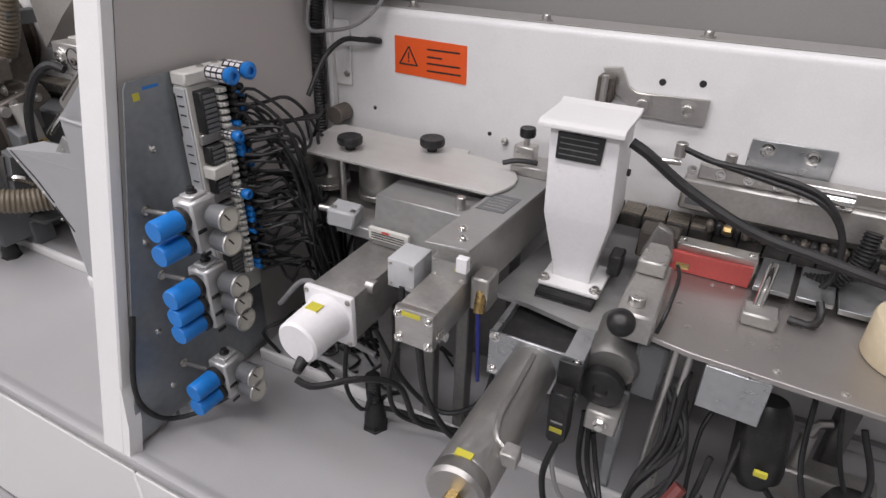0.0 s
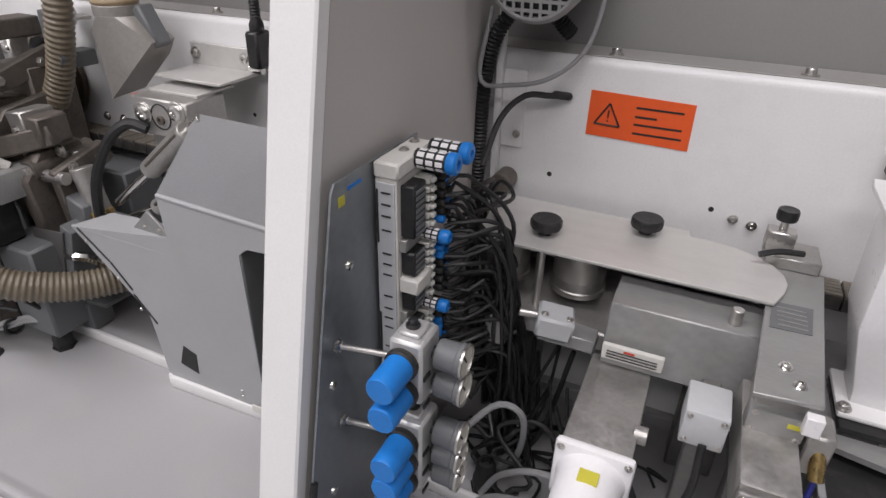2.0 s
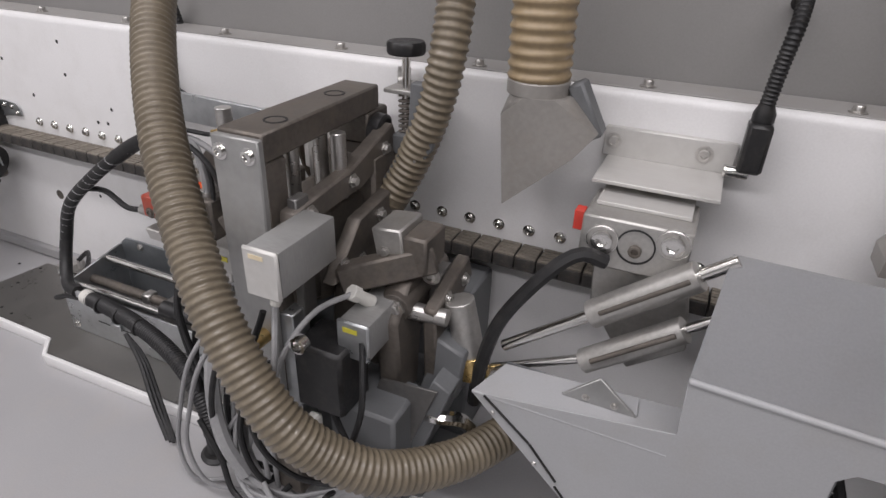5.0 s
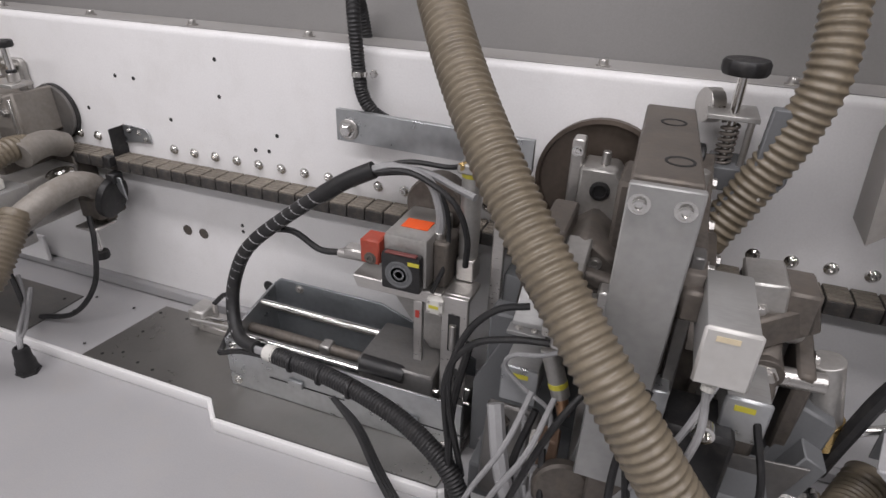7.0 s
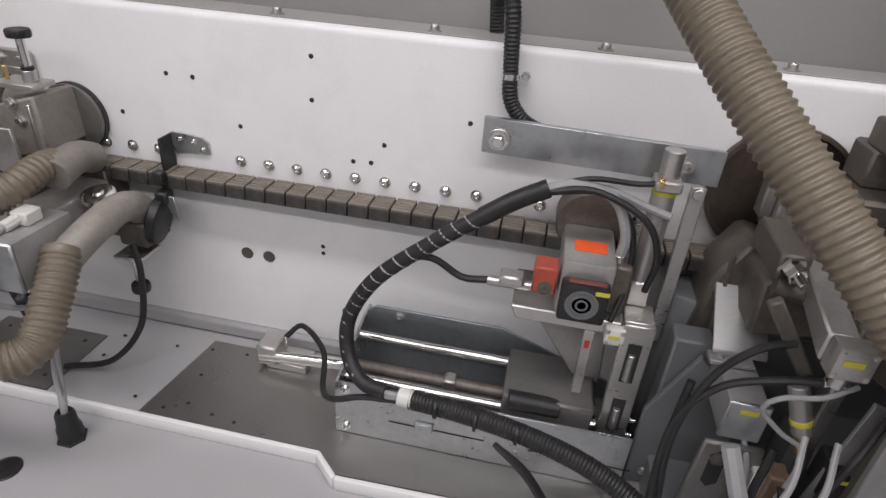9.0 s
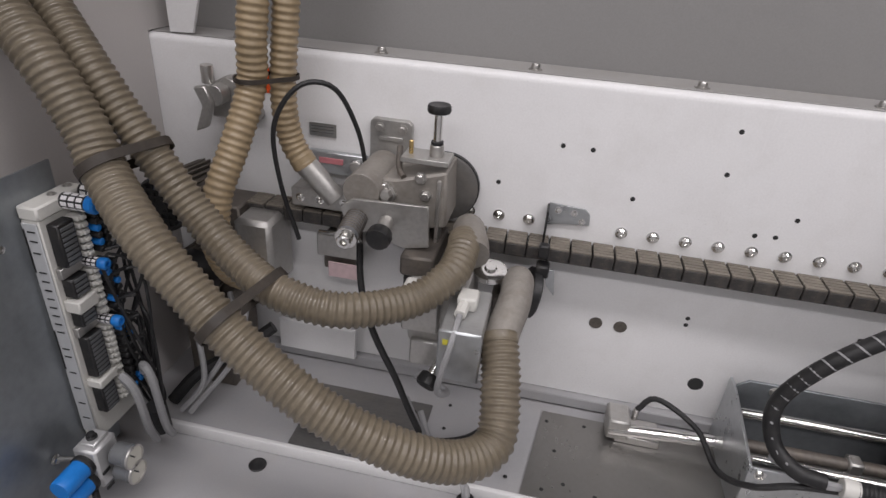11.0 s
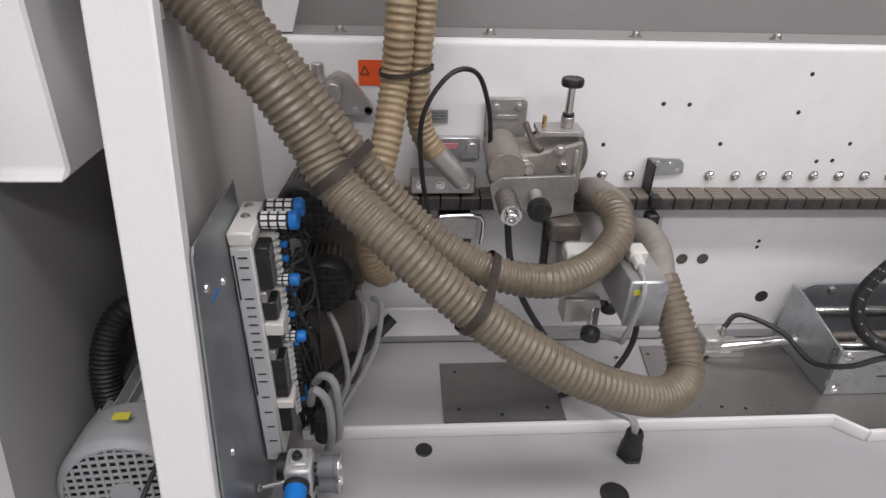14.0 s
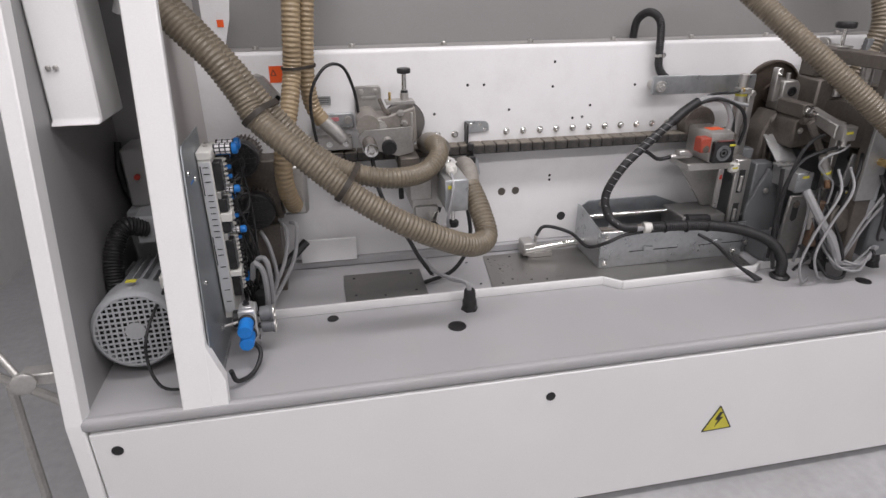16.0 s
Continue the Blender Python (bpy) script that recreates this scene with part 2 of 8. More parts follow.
def hex_bolt(bm, p, d, r, h):
    lathe(bm, p, d, [(r * 1.45, 0), (r * 1.45, h * 0.25), (r, h * 0.26), (r, h * 0.9), (r * 0.86, h)], 6)
    return bm


def cap_screw(bm, p, d, r, h):
    lathe(bm, p, d, [(r * 1.5, 0), (r * 1.5, h * 0.2), (r, h * 0.22), (r, h * 0.92), (r * 0.9, h), (r * 0.55, h), (r * 0.5, h * 0.5)], 12)
    return bm


def part(name, bm, material, parent=None, label="", angle=38):
    me = bpy.data.meshes.new(name)
    bm.normal_update()
    bm.to_mesh(me)
    bm.free()
    me.materials.append(material)
    me.polygons.foreach_set("use_smooth", [True] * len(me.polygons))
    me.set_sharp_from_angle(angle=radians(angle))
    ob = new(name, me)
    if parent is not None:
        ob.parent = parent
        ob.matrix_parent_inverse = parent.matrix_basis.inverted()
    if label:
        tagged(ob, label)
    return ob


def thing(name, label, category, loc=(0, 0, 0), group="", kind=""):
    ob = new(name)
    ob.empty_display_size = 0.02
    ob.matrix_basis = Matrix.Translation(loc)
    return tagged(ob, label, category, group, kind)


def B():
    return bmesh.new()


def one_box(name, lo, hi, material, parent, label="", bev=0.0015):
    return part(name, box(B(), lo, hi, bev), material, parent, label)


def one_cyl(name, a, b, r, material, parent, label="", n=22, r2=None, bev=0.001):
    return part(name, cyl(B(), a, b, r, r2, n, bev), material, parent, label)


def structure(name, bm, material, label, category):
    return tagged(part(name, bm, material), label, category, kind="structure")


# ---- the hall ----
FLOOR, X0, X1 = -0.53, -1.375, 4.3
structure("ground", box(B(), (-14, -14, FLOOR - 0.1), (16, 10, FLOOR), 0), CONC, "smooth grey concrete factory floor", "floor")
structure("wall_north", box(B(), (-14, 4.0, FLOOR), (16, 4.2, 4.4), 0), HALL, "plain pale painted hall wall", "wall")
structure("wall_south", box(B(), (-14, -9.2, FLOOR), (16, -9.0, 4.4), 0), HALL, "plain pale painted hall wall", "wall")
structure("wall_west", box(B(), (-2.7, -9, FLOOR), (-2.5, 4, 4.4), 0), HALL, "plain pale painted hall wall", "wall")
structure("wall_east", box(B(), (10.0, -9, FLOOR), (10.2, 4, 4.4), 0), HALL, "plain pale painted hall wall", "wall")
structure("ceiling", box(B(), (-2.7, -9.2, 4.4), (10.2, 4.2, 4.5), 0), HALL, "plain pale hall ceiling", "ceiling")

# ---- machine frame ----
base = thing("machine_base", "light grey painted steel machine base standing on concrete", "machine base", (1.4, -0.4, FLOOR), kind="structure")
bm = prism(B(), [(-0.672, -0.026), (-0.680, -0.022), (-0.684, -0.014), (-0.684, 0.002), (-0.681, 0.007), (-0.675, 0.009), (-0.667, 0.008), (-0.658, 0.002), (-0.65, 0.0), (0.14, 0.0), (0.14, -0.026)], "x", X0, X1, 0)
part("table_top", bm, TABLE, base)
seams = [X0 + 0.006, 1.99, X1]
for a, b in zip(seams, seams[1:]):
    one_box("front_panel", (a + 0.002, -0.683, FLOOR + 0.03), (b - 0.002, -0.66, -0.030), POST, base, "smooth white painted front panel", 0.003)
one_box("base_core", (X0 + 0.01, -0.658, FLOOR), (X1, 0.9, -0.028), DGREY, base)
for x, z in ((-0.237, -0.1), (-1.315, -0.083), (0.95, -0.1), (2.06, -0.115)):
    part("latch_hole", lathe(B(), (x, -0.6825, z), (0, -1, 0), [(0.0135, 0), (0.0135, 0.002), (0.011, 0.003), (0.010, 0.001)], 20), BLACK, base)
bm = prism(B(), [(0.252, -0.31), (0.347, -0.308), (0.298, -0.222)], "y", -0.6845, -0.6832, 0)
sign = tagged(part("warning_sign", bm, YELLOW), "yellow triangular high-voltage warning sticker on the front panel", "warning sign")
bm = prism(B(), [(0.300, -0.245), (0.288, -0.272), (0.299, -0.272), (0.291, -0.298), (0.313, -0.264), (0.302, -0.264), (0.310, -0.245)], "y", -0.6855, -0.6845, 0)
part("bolt_symbol", bm, INK, sign)
for a, b in (((0.252, -0.31), (0.347, -0.308)), ((0.347, -0.308), (0.298, -0.222)), ((0.298, -0.222), (0.252, -0.31))):
    part("border", tube(B(), [(a[0], -0.6846, a[1]), ((a[0] + b[0]) / 2, -0.6846, (a[1] + b[1]) / 2), (b[0], -0.6846, b[1])], 0.0016, 6), INK, sign)

# table holes with plugs
for x, y, r in ((-0.796, -0.327, 0.017), (-0.442, -0.444, 0.027), (0.939, -0.449, 0.024)):
    tagged(part("hole_plug", lathe(B(), (x, y, 0.0), (0, 0, 1), [(r, 0), (r, 0.002), (r * 0.9, 0.003), (r * 0.86, 0.0015)], 26), BLACK), "round black plastic plug in the light grey table", "plug", "table plugs")

# raised rear trays with a folded front lip
tray_lo, tray_hi = 0.0, 0.024
tray = thing("tray", "white painted raised tray with rounded front lip", "tray", (0, -0.15, 0), kind="structure")


def lip_poly(pts, name, material, z=0.026):
    bm = B()
    path = smooth_path(pts, 0.02) if len(pts) > 9 else [Vector(p) for p in pts]
    for a, b in zip(path, path[1:]):
        t = (b - a)
        n = Vector((t.y, -t.x, 0)).normalized()
        box(bm, (0, -0.009, 0), (t.length + 0.002, 0.002, z + 0.003), 0.003, Matrix.Translation(a) @ Matrix.Rotation(math.atan2(t.y, t.x), 4, "Z"), 2)
    return part(name, bm, material, tray)


prism_z = lambda pts, a, b: prism(B(), pts, "z", a, b, 0)
part("tray_sheet", prism_z([(-1.04, -0.286), (0.084, -0.286), (0.131, -0.33), (0.62, -0.318), (0.66, -0.292), (1.385, -0.300), (1.40, -0.338), (1.905, -0.322), (1.905, -0.02), (-1.04, -0.02)], 0.0008, 0.022), TABLE, tray)
lip_poly([(-1.04, -0.286, 0), (0.084, -0.286, 0), (0.131, -0.33, 0), (0.62, -0.318, 0), (0.66, -0.292, 0), (1.385, -0.300, 0), (1.40, -0.338, 0), (1.905, -0.322, 0)], "tray_lip", POST)
part("tray_sheet", prism_z([(2.0, -0.333), (4.2, -0.333), (4.2, -0.02), (2.0, -0.02)], 0.0008, 0.022), TABLE, tray)
lip_poly([(2.0, -0.335, 0), (4.2, -0.333, 0)], "tray_lip", POST)
for pts, m_, lab in (([(-0.753, -0.279), (-0.497, -0.279), (-0.497, -0.10), (-0.753, -0.10)], DARKPL, "dark grey steel cover plate"),
                     ([(-0.29, -0.282), (0.084, -0.282), (0.128, -0.325), (0.615, -0.312), (0.66, -0.05), (-0.26, -0.05)], STAIN, "brushed stainless steel sheet")):
    o = part("tray_plate", prism_z(pts, 0.0226, 0.0262), m_, tray, lab)
# flat dark discs paint the shade of tapped holes; the plates stay uncut
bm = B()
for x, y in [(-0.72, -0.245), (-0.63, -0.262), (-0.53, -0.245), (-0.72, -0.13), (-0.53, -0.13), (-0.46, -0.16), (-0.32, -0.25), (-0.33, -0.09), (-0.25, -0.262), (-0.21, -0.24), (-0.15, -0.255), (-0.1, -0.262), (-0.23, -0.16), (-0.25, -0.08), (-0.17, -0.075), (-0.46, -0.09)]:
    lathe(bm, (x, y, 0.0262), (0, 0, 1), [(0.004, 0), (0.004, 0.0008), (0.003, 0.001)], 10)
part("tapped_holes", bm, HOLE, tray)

# the long beam with its rounded top flange
beam = thing("beam", "long white powder-coated machine beam with rounded top edge", "machine beam", (1.4, 0, 0), kind="structure")
prof = [(0.0, 0.052), (0.0, 0.716), (0.001, 0.722), (0.004, 0.727), (0.009, 0.730), (0.016, 0.731), (0.098, 0.731), (0.098, 0.69), (0.02, 0.69), (0.02, 0.052)]
part("beam_plate", prism(B(), prof, "x", -1.13, X1, 0), WHITE, beam)
one_box("flange_strip", (-1.13, 0.0135, 0.7312), (X1, 0.099, 0.7330), FLANGE, beam, "dusty grey top flange", 0.0005)
one_box("foot_strip", (-1.04, -0.018, 0.022), (X1, 0.02, 0.050), TABLE, beam, "", 0.003)
bm = B()
for i in range(17):
    x = -0.952 + 0.2855 * i
    lathe(bm, (x, 0.034, 0.7332), (0, 0, 1), [(0.0125, 0), (0.0125, 0.002), (0.008, 0.0022), (0.008, 0.009), (0.0065, 0.011)], 12)
part("flange_screws", bm, STEEL, beam)
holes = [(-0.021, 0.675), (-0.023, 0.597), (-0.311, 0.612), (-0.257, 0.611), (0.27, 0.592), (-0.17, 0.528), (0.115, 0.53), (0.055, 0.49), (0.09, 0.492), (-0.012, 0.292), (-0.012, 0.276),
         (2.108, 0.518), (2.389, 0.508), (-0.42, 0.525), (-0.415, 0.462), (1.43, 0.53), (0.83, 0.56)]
# dark discs on the face, coloured as the shade inside drill holes
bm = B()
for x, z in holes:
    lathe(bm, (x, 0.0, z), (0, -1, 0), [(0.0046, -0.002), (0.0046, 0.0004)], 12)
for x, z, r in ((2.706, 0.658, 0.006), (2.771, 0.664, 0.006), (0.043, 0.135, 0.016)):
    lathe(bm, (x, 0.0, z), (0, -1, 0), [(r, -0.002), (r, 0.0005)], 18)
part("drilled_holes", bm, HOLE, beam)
bm = B()
for x in (-0.185, -0.135):
    lathe(bm, (x, 0.0, 0.245), (0, -1, 0), [(0.0135, 0), (0.0135, 0.0012), (0.0115, 0.0016), (0.0115, 0.0008)], 22)
part("plug", bm, DUSTY, beam)
row_bolt = None
for i in range(-8, 33):
    x = 0.0588 * i
    if -0.30 < x < -0.20 or 0.62 < x < 0.92:
        continue
    if row_bolt is None:
        row_bolt = part("row_bolt", lathe(B(), (0, 0, 0), (0, -1, 0), [(0.0115, 0), (0.0115, 0.0015), (0.0085, 0.002), (0.0085, 0.006), (0.006, 0.0085), (0.0035, 0.0085), (0.003, 0.005)], 14), CHROME, beam)
        row_bolt.location = Vector((x, 0, 0.457))
        row_bolt.matrix_parent_inverse = beam.matrix_basis.inverted()
    else:
        o = row_bolt.copy()
        scene.collection.objects.link(o)
        o.location = Vector((x, 0, 0.457))

# grey hood sheet behind and above the beam
structure("hood_back", prism(B(), [(0.10, 0.70), (0.104, 0.70), (0.30, 1.75), (0.296, 1.75)], "x", -1.13, X1, 0), BACK, "grey sheet-metal hood wall above the beam", "hood")
structure("hood_top", prism(B(), [(0.30, 1.75), (0.30, 1.76), (-0.15, 1.76), (-0.15, 1.75)], "x", X0, X1, 0), BACK, "grey sheet-metal hood roof", "hood")

# upright dividers: a sheet wall with a leaning white front post
def divider(name, x0, x1, wall_x, label, hole=False, foot=0.016):
    d = thing(name, label, "divider", (x0, -0.4, 0), kind="structure")
    lean = lambda z: -0.682 + 0.222 * z
    top = 1.75
    bm = B()
    t = bmesh.new()
    f = [(-0.682, 0.0), (-0.665, 0.05), (-0.648, 0.13), (lean(top), top), (lean(top) + 0.025, top), (lean(0.13) + 0.025, 0.13), (-0.64, 0.0)]
    f[2] = (lean(0.13), 0.13)
    f[1] = (lean(0.05), 0.05)
    prism(bm, f, "x", x0, x1, 0.003)
    flare = prism(B(), [(x1 - 0.004, 0.0), (x1 + foot, 0.0), (x1 + foot, 0.07), (x1 - 0.004, 0.16)], "y", 0.0006, 0.028, 0)
    for v in flare.verts:
        v.co.y += lean(v.co.z)
    merge(bm, flare)
    part("front_post", bm, POST, d, "white powder-coated leaning post with flared foot")
    if hole:
        bm = B()
        prism(bm, [(-0.61, 0.0), (lean(0.82) + 0.03, 0.82), (0.11, 0.82), (0.098, 0.735), (-0.002, 0.735), (-0.002, 0.0)], "x", wall_x, wall_x + 0.012, 0)
        prism(bm, [(-0.36, 0.82), (-0.36, top), (0.29, top), (0.115, 0.82)], "x", wall_x, wall_x + 0.012, 0)
    else:
        bm = prism(B(), [(-0.656, 0.0), (lean(top) + 0.026, top), (0.29, top), (0.10, 0.735), (-0.002, 0.735), (-0.002, 0.0)], "x", wall_x, wall_x + 0.012, 0)
    part("divider_wall", bm, WALL, d, "warm grey painted sheet wall")
    return d


divider("divider_1", 1.915, 1.975, 1.961, "white leaning post with warm grey sheet wall behind")
divider("divider_2", -1.155, -1.085, -1.135, "white leaning post with grey sheet wall and hose opening", True, 0.034)
# left end of the machine
d = thing("divider_3", "grey end wall of the machine with white front edge", "divider", (X0, -0.4, 0), kind="structure")
lean = lambda z: -0.682 + 0.222 * z
part("divider_wall", prism(B(), [(-0.66, 0.0), (lean(1.75) + 0.02, 1.75), (0.29, 1.75), (0.29, 0.0)], "x", X0 - 0.03, X0, 0), GREY, d, "grey painted end wall")
part("front_post", prism(B(), [(-0.684, FLOOR), (-0.684, 0.0), (lean(1.75), 1.75), (lean(1.75) + 0.05, 1.75), (-0.63, 0.0), (-0.63, FLOOR)], "x", X0 - 0.034, X0 + 0.004, 0.003), POST, d, "white leaning edge post")
part("end_panel", box(B(), (X0 - 0.034, -0.63, FLOOR), (X0 - 0.004, 0.9, -0.001), 0.002), POST, d)
part("back_panel", box(B(), (X0, 0.0, 0.0), (-1.137, 0.02, 1.7), 0), GREY, d)
structure("end_cap", prism(B(), [(-0.68, FLOOR), (-0.68, 0.0), (lean(1.75), 1.75), (0.29, 1.75), (0.29, FLOOR)], "x", X1, X1 + 0.03, 0), WALL, "plain grey end wall of the machine", "wall")

# moving track of pads along the beam
track = thing("feed_track", "dark feed chain track of worn rubber-faced pads", "feed chain", (1.0, -0.03, 0.4), kind="structure")
one_box("track_rail", (-0.95, -0.050, 0.398), (X1, -0.0005, 0.406), BLACK, track)
padm = part("pad", box(B(), (-0.0195, -0.0575, 0.402), (0.0195, -0.003, 0.427), 0.0015), PAD, track)
bm = B()
for k in range(5):
    box(bm, (-0.0185, -0.056 + 0.0108 * k, 0.427), (0.0185, -0.0475 + 0.0108 * k, 0.4305), 0.0006)
topm = part("pad_face", bm, PADTOP, track)
n = 0
for i in range(-22, 100):
    x = 0.041 * i
    for src in (padm, topm):
        if n == 0:
            src.location.x += x
        else:
            o = src.copy()
            scene.collection.objects.link(o)
            o.location.x = 0
            o.location = Vector(src.location) + Vector((0.041 * n, 0, 0))
    n += 1


# ---- repeated kinds of thing ----
def cable(name, pts, r, material, label, category="cable", n=8):
    return tagged(part(name, tube(B(), pts, r, n), material), label, category)


def black_cable(pts, r=0.004, label="thin black cable lying loosely in the machine"):
    return cable("cable", pts, r, RUBBER, label)


def gland(x, y, z, label, tall=False):
    g = thing("cable_gland", label, "cable gland", (x, y, z))
    part("collar", lathe(B(), (x, y, z), (0, 0, 1), [(0.027, 0), (0.027, 0.004), (0.0255, 0.005), (0.024, 0.005), (0.024, 0.012)], 6), BLACK, g)
    bm = lathe(B(), (x, y, z + 0.012), (0, 0, 1), [(0.022, 0), (0.022, 0.018), (0.019, 0.024), (0.0175, 0.05), (0.0145, 0.056), (0.010, 0.057), (0.009, 0.045)], 16)
    part("dome", bm, RUBBER, g)
    if tall:
        part("sleeve", ribbed(B(), [(x, y, z + 0.055), (x - 0.002, y, z + 0.09), (x - 0.004, y + 0.002, z + 0.13)], 0.015, 0.0065, 0.0025, 12), RUBBER, g, "short black corrugated sleeve")
    return g


def gauge(parent, p, r=0.0215):
    """Pressure gauge facing +x with its dial, needle and rim."""
    x, y, z = p
    g = part("gauge", lathe(B(), (x - 0.035, y, z), (1, 0, 0), [(r * 0.86, 0), (r * 0.9, 0.003), (r * 0.92, 0.026), (r, 0.028), (r, 0.036), (r * 0.93, 0.037), (r * 0.9, 0.034)], 26), DGREY, parent, "dark grey pressure gauge")
    part("dial", lathe(B(), (x - 0.0008, y, z), (1, 0, 0), [(r * 0.9, 0), (r * 0.9, 0.001)], 26), DIAL, g, "ivory dial")
    part("needle", box(B(), (x + 0.0004, y - 0.0012, z - 0.002), (x + 0.0012, y + 0.0012, z + r * 0.65), 0, Matrix.Translation((x, y, z)) @ Matrix.Rotation(0.6, 4, "X") @ Matrix.Translation((-x, -y, -z))), INK, g)
    part("rim", lathe(B(), (x - 0.002, y, z), (1, 0, 0), [(r, 0), (r * 1.04, 0.001), (r * 1.02, 0.004), (r * 0.9, 0.0042), (r * 0.89, 0.001)], 26), STEEL, g)
    return g


def regulator_bank(x, y, zs, panel_x, label):
    """Regulators stacked downwards: blue knob to the front, gauge to the side."""
    t = thing("pressure_regulator", label, "pressure regulator", (x, y, zs[-1] - 0.02), "pressure regulators")
    top = zs[0] + 0.03
    bm = B()
    box(bm, (x - 0.02, y - 0.026, zs[-1] - 0.018), (x + 0.024, y + 0.026, top), 0.004)
    box(bm, (x - 0.012, y - 0.016, top), (x + 0.016, y + 0.018, top + 0.006), 0.002)
    part("body", bm, BRIGHT, t, "cast aluminium body")
    part("top_fitting", lathe(B(), (x, y, top + 0.005), (0, 0, 1), [(0.009, 0), (0.009, 0.004), (0.006, 0.005), (0.006, 0.011), (0.004, 0.012)], 12), BLACK, t)
    for z in zs:
        part("collar", lathe(B(), (x, y - 0.025, z), (0, -1, 0), [(0.0205, 0), (0.0215, 0.003), (0.0215, 0.009), (0.019, 0.011)], 22), BLACK, t)
        prof = []
        bm = B()
        n = 28
        m = frame_at((x, y - 0.036, z), (0, -1, 0))
        rings = []
        for r, h, f in ((0.0185, 0, 0), (0.0188, 0.006, 1), (0.0188, 0.018, 1), (0.0185, 0.022, 0), (0.0183, 0.043, 0), (0.0168, 0.047, 0)):
            rings.append([bm.verts.new(m @ Vector(((r - (0.0009 if f and k % 2 else 0)) * math.cos(2 * math.pi * k / n), (r - (0.0009 if f and k % 2 else 0)) * math.sin(2 * math.pi * k / n), h))) for k in range(n)])
        for a, b in zip(rings, rings[1:]):
            for k in range(n):
                bm.faces.new((a[k], a[(k + 1) % n], b[(k + 1) % n], b[k]))
        bm.faces.new(rings[0][::-1])
        bm.faces.new(rings[-1])
        part("knob", bm, BLUE, t, "ribbed blue plastic knob")
        gauge(t, (x + 0.066, y + 0.008, z))
        part("clip", box(B(), (x + 0.0235, y - 0.022, z - 0.026), (x + 0.0262, y - 0.004, z - 0.019), 0.001), BLACK, t)
        part("gauge_neck", cyl(B(), (x + 0.02, y + 0.008, z), (x + 0.034, y + 0.008, z), 0.008), BLACK, t)
    part("mounting_stud", cyl(B(), (panel_x, y - 0.022, zs[0] - 0.012), (x - 0.018, y - 0.016, zs[0] - 0.004), 0.0042, n=10), STEEL, t)
    part("stud_nut", hex_bolt(B(), (panel_x + 0.001, y - 0.022, zs[0] - 0.012), (1, 0, 0), 0.007, 0.008), CHROME, t)
    return t


def silencer(parent, p, length=0.062, r=0.0125):
    x, y, z = p
    s = part("silencer", cyl(B(), p, (x + length * 0.72, y, z), r, n=18), BLACK, parent, "black exhaust silencer with white windows")
    for k in range(8):
        a = 2 * math.pi * k / 8
        for j in range(3):
            m = Matrix.Translation((x + length * (0.08 + 0.21 * j), y, z)) @ Matrix.Rotation(a, 4, "X")
            part("window", box(B(), (0, -r * 0.27, r * 0.93), (length * 0.16, r * 0.27, r * 1.03), 0.0005, m), MOTW, s)
    part("tip", lathe(B(), (x + length * 0.72, y, z), (1, 0, 0), [(r * 1.1, 0), (r * 1.18, 0.002), (r * 1.18, 0.011), (r * 0.9, 0.014), (r * 0.5, 0.014), (r * 0.45, 0.009)], 18), BLUE, s, "blue end cap")
    return s


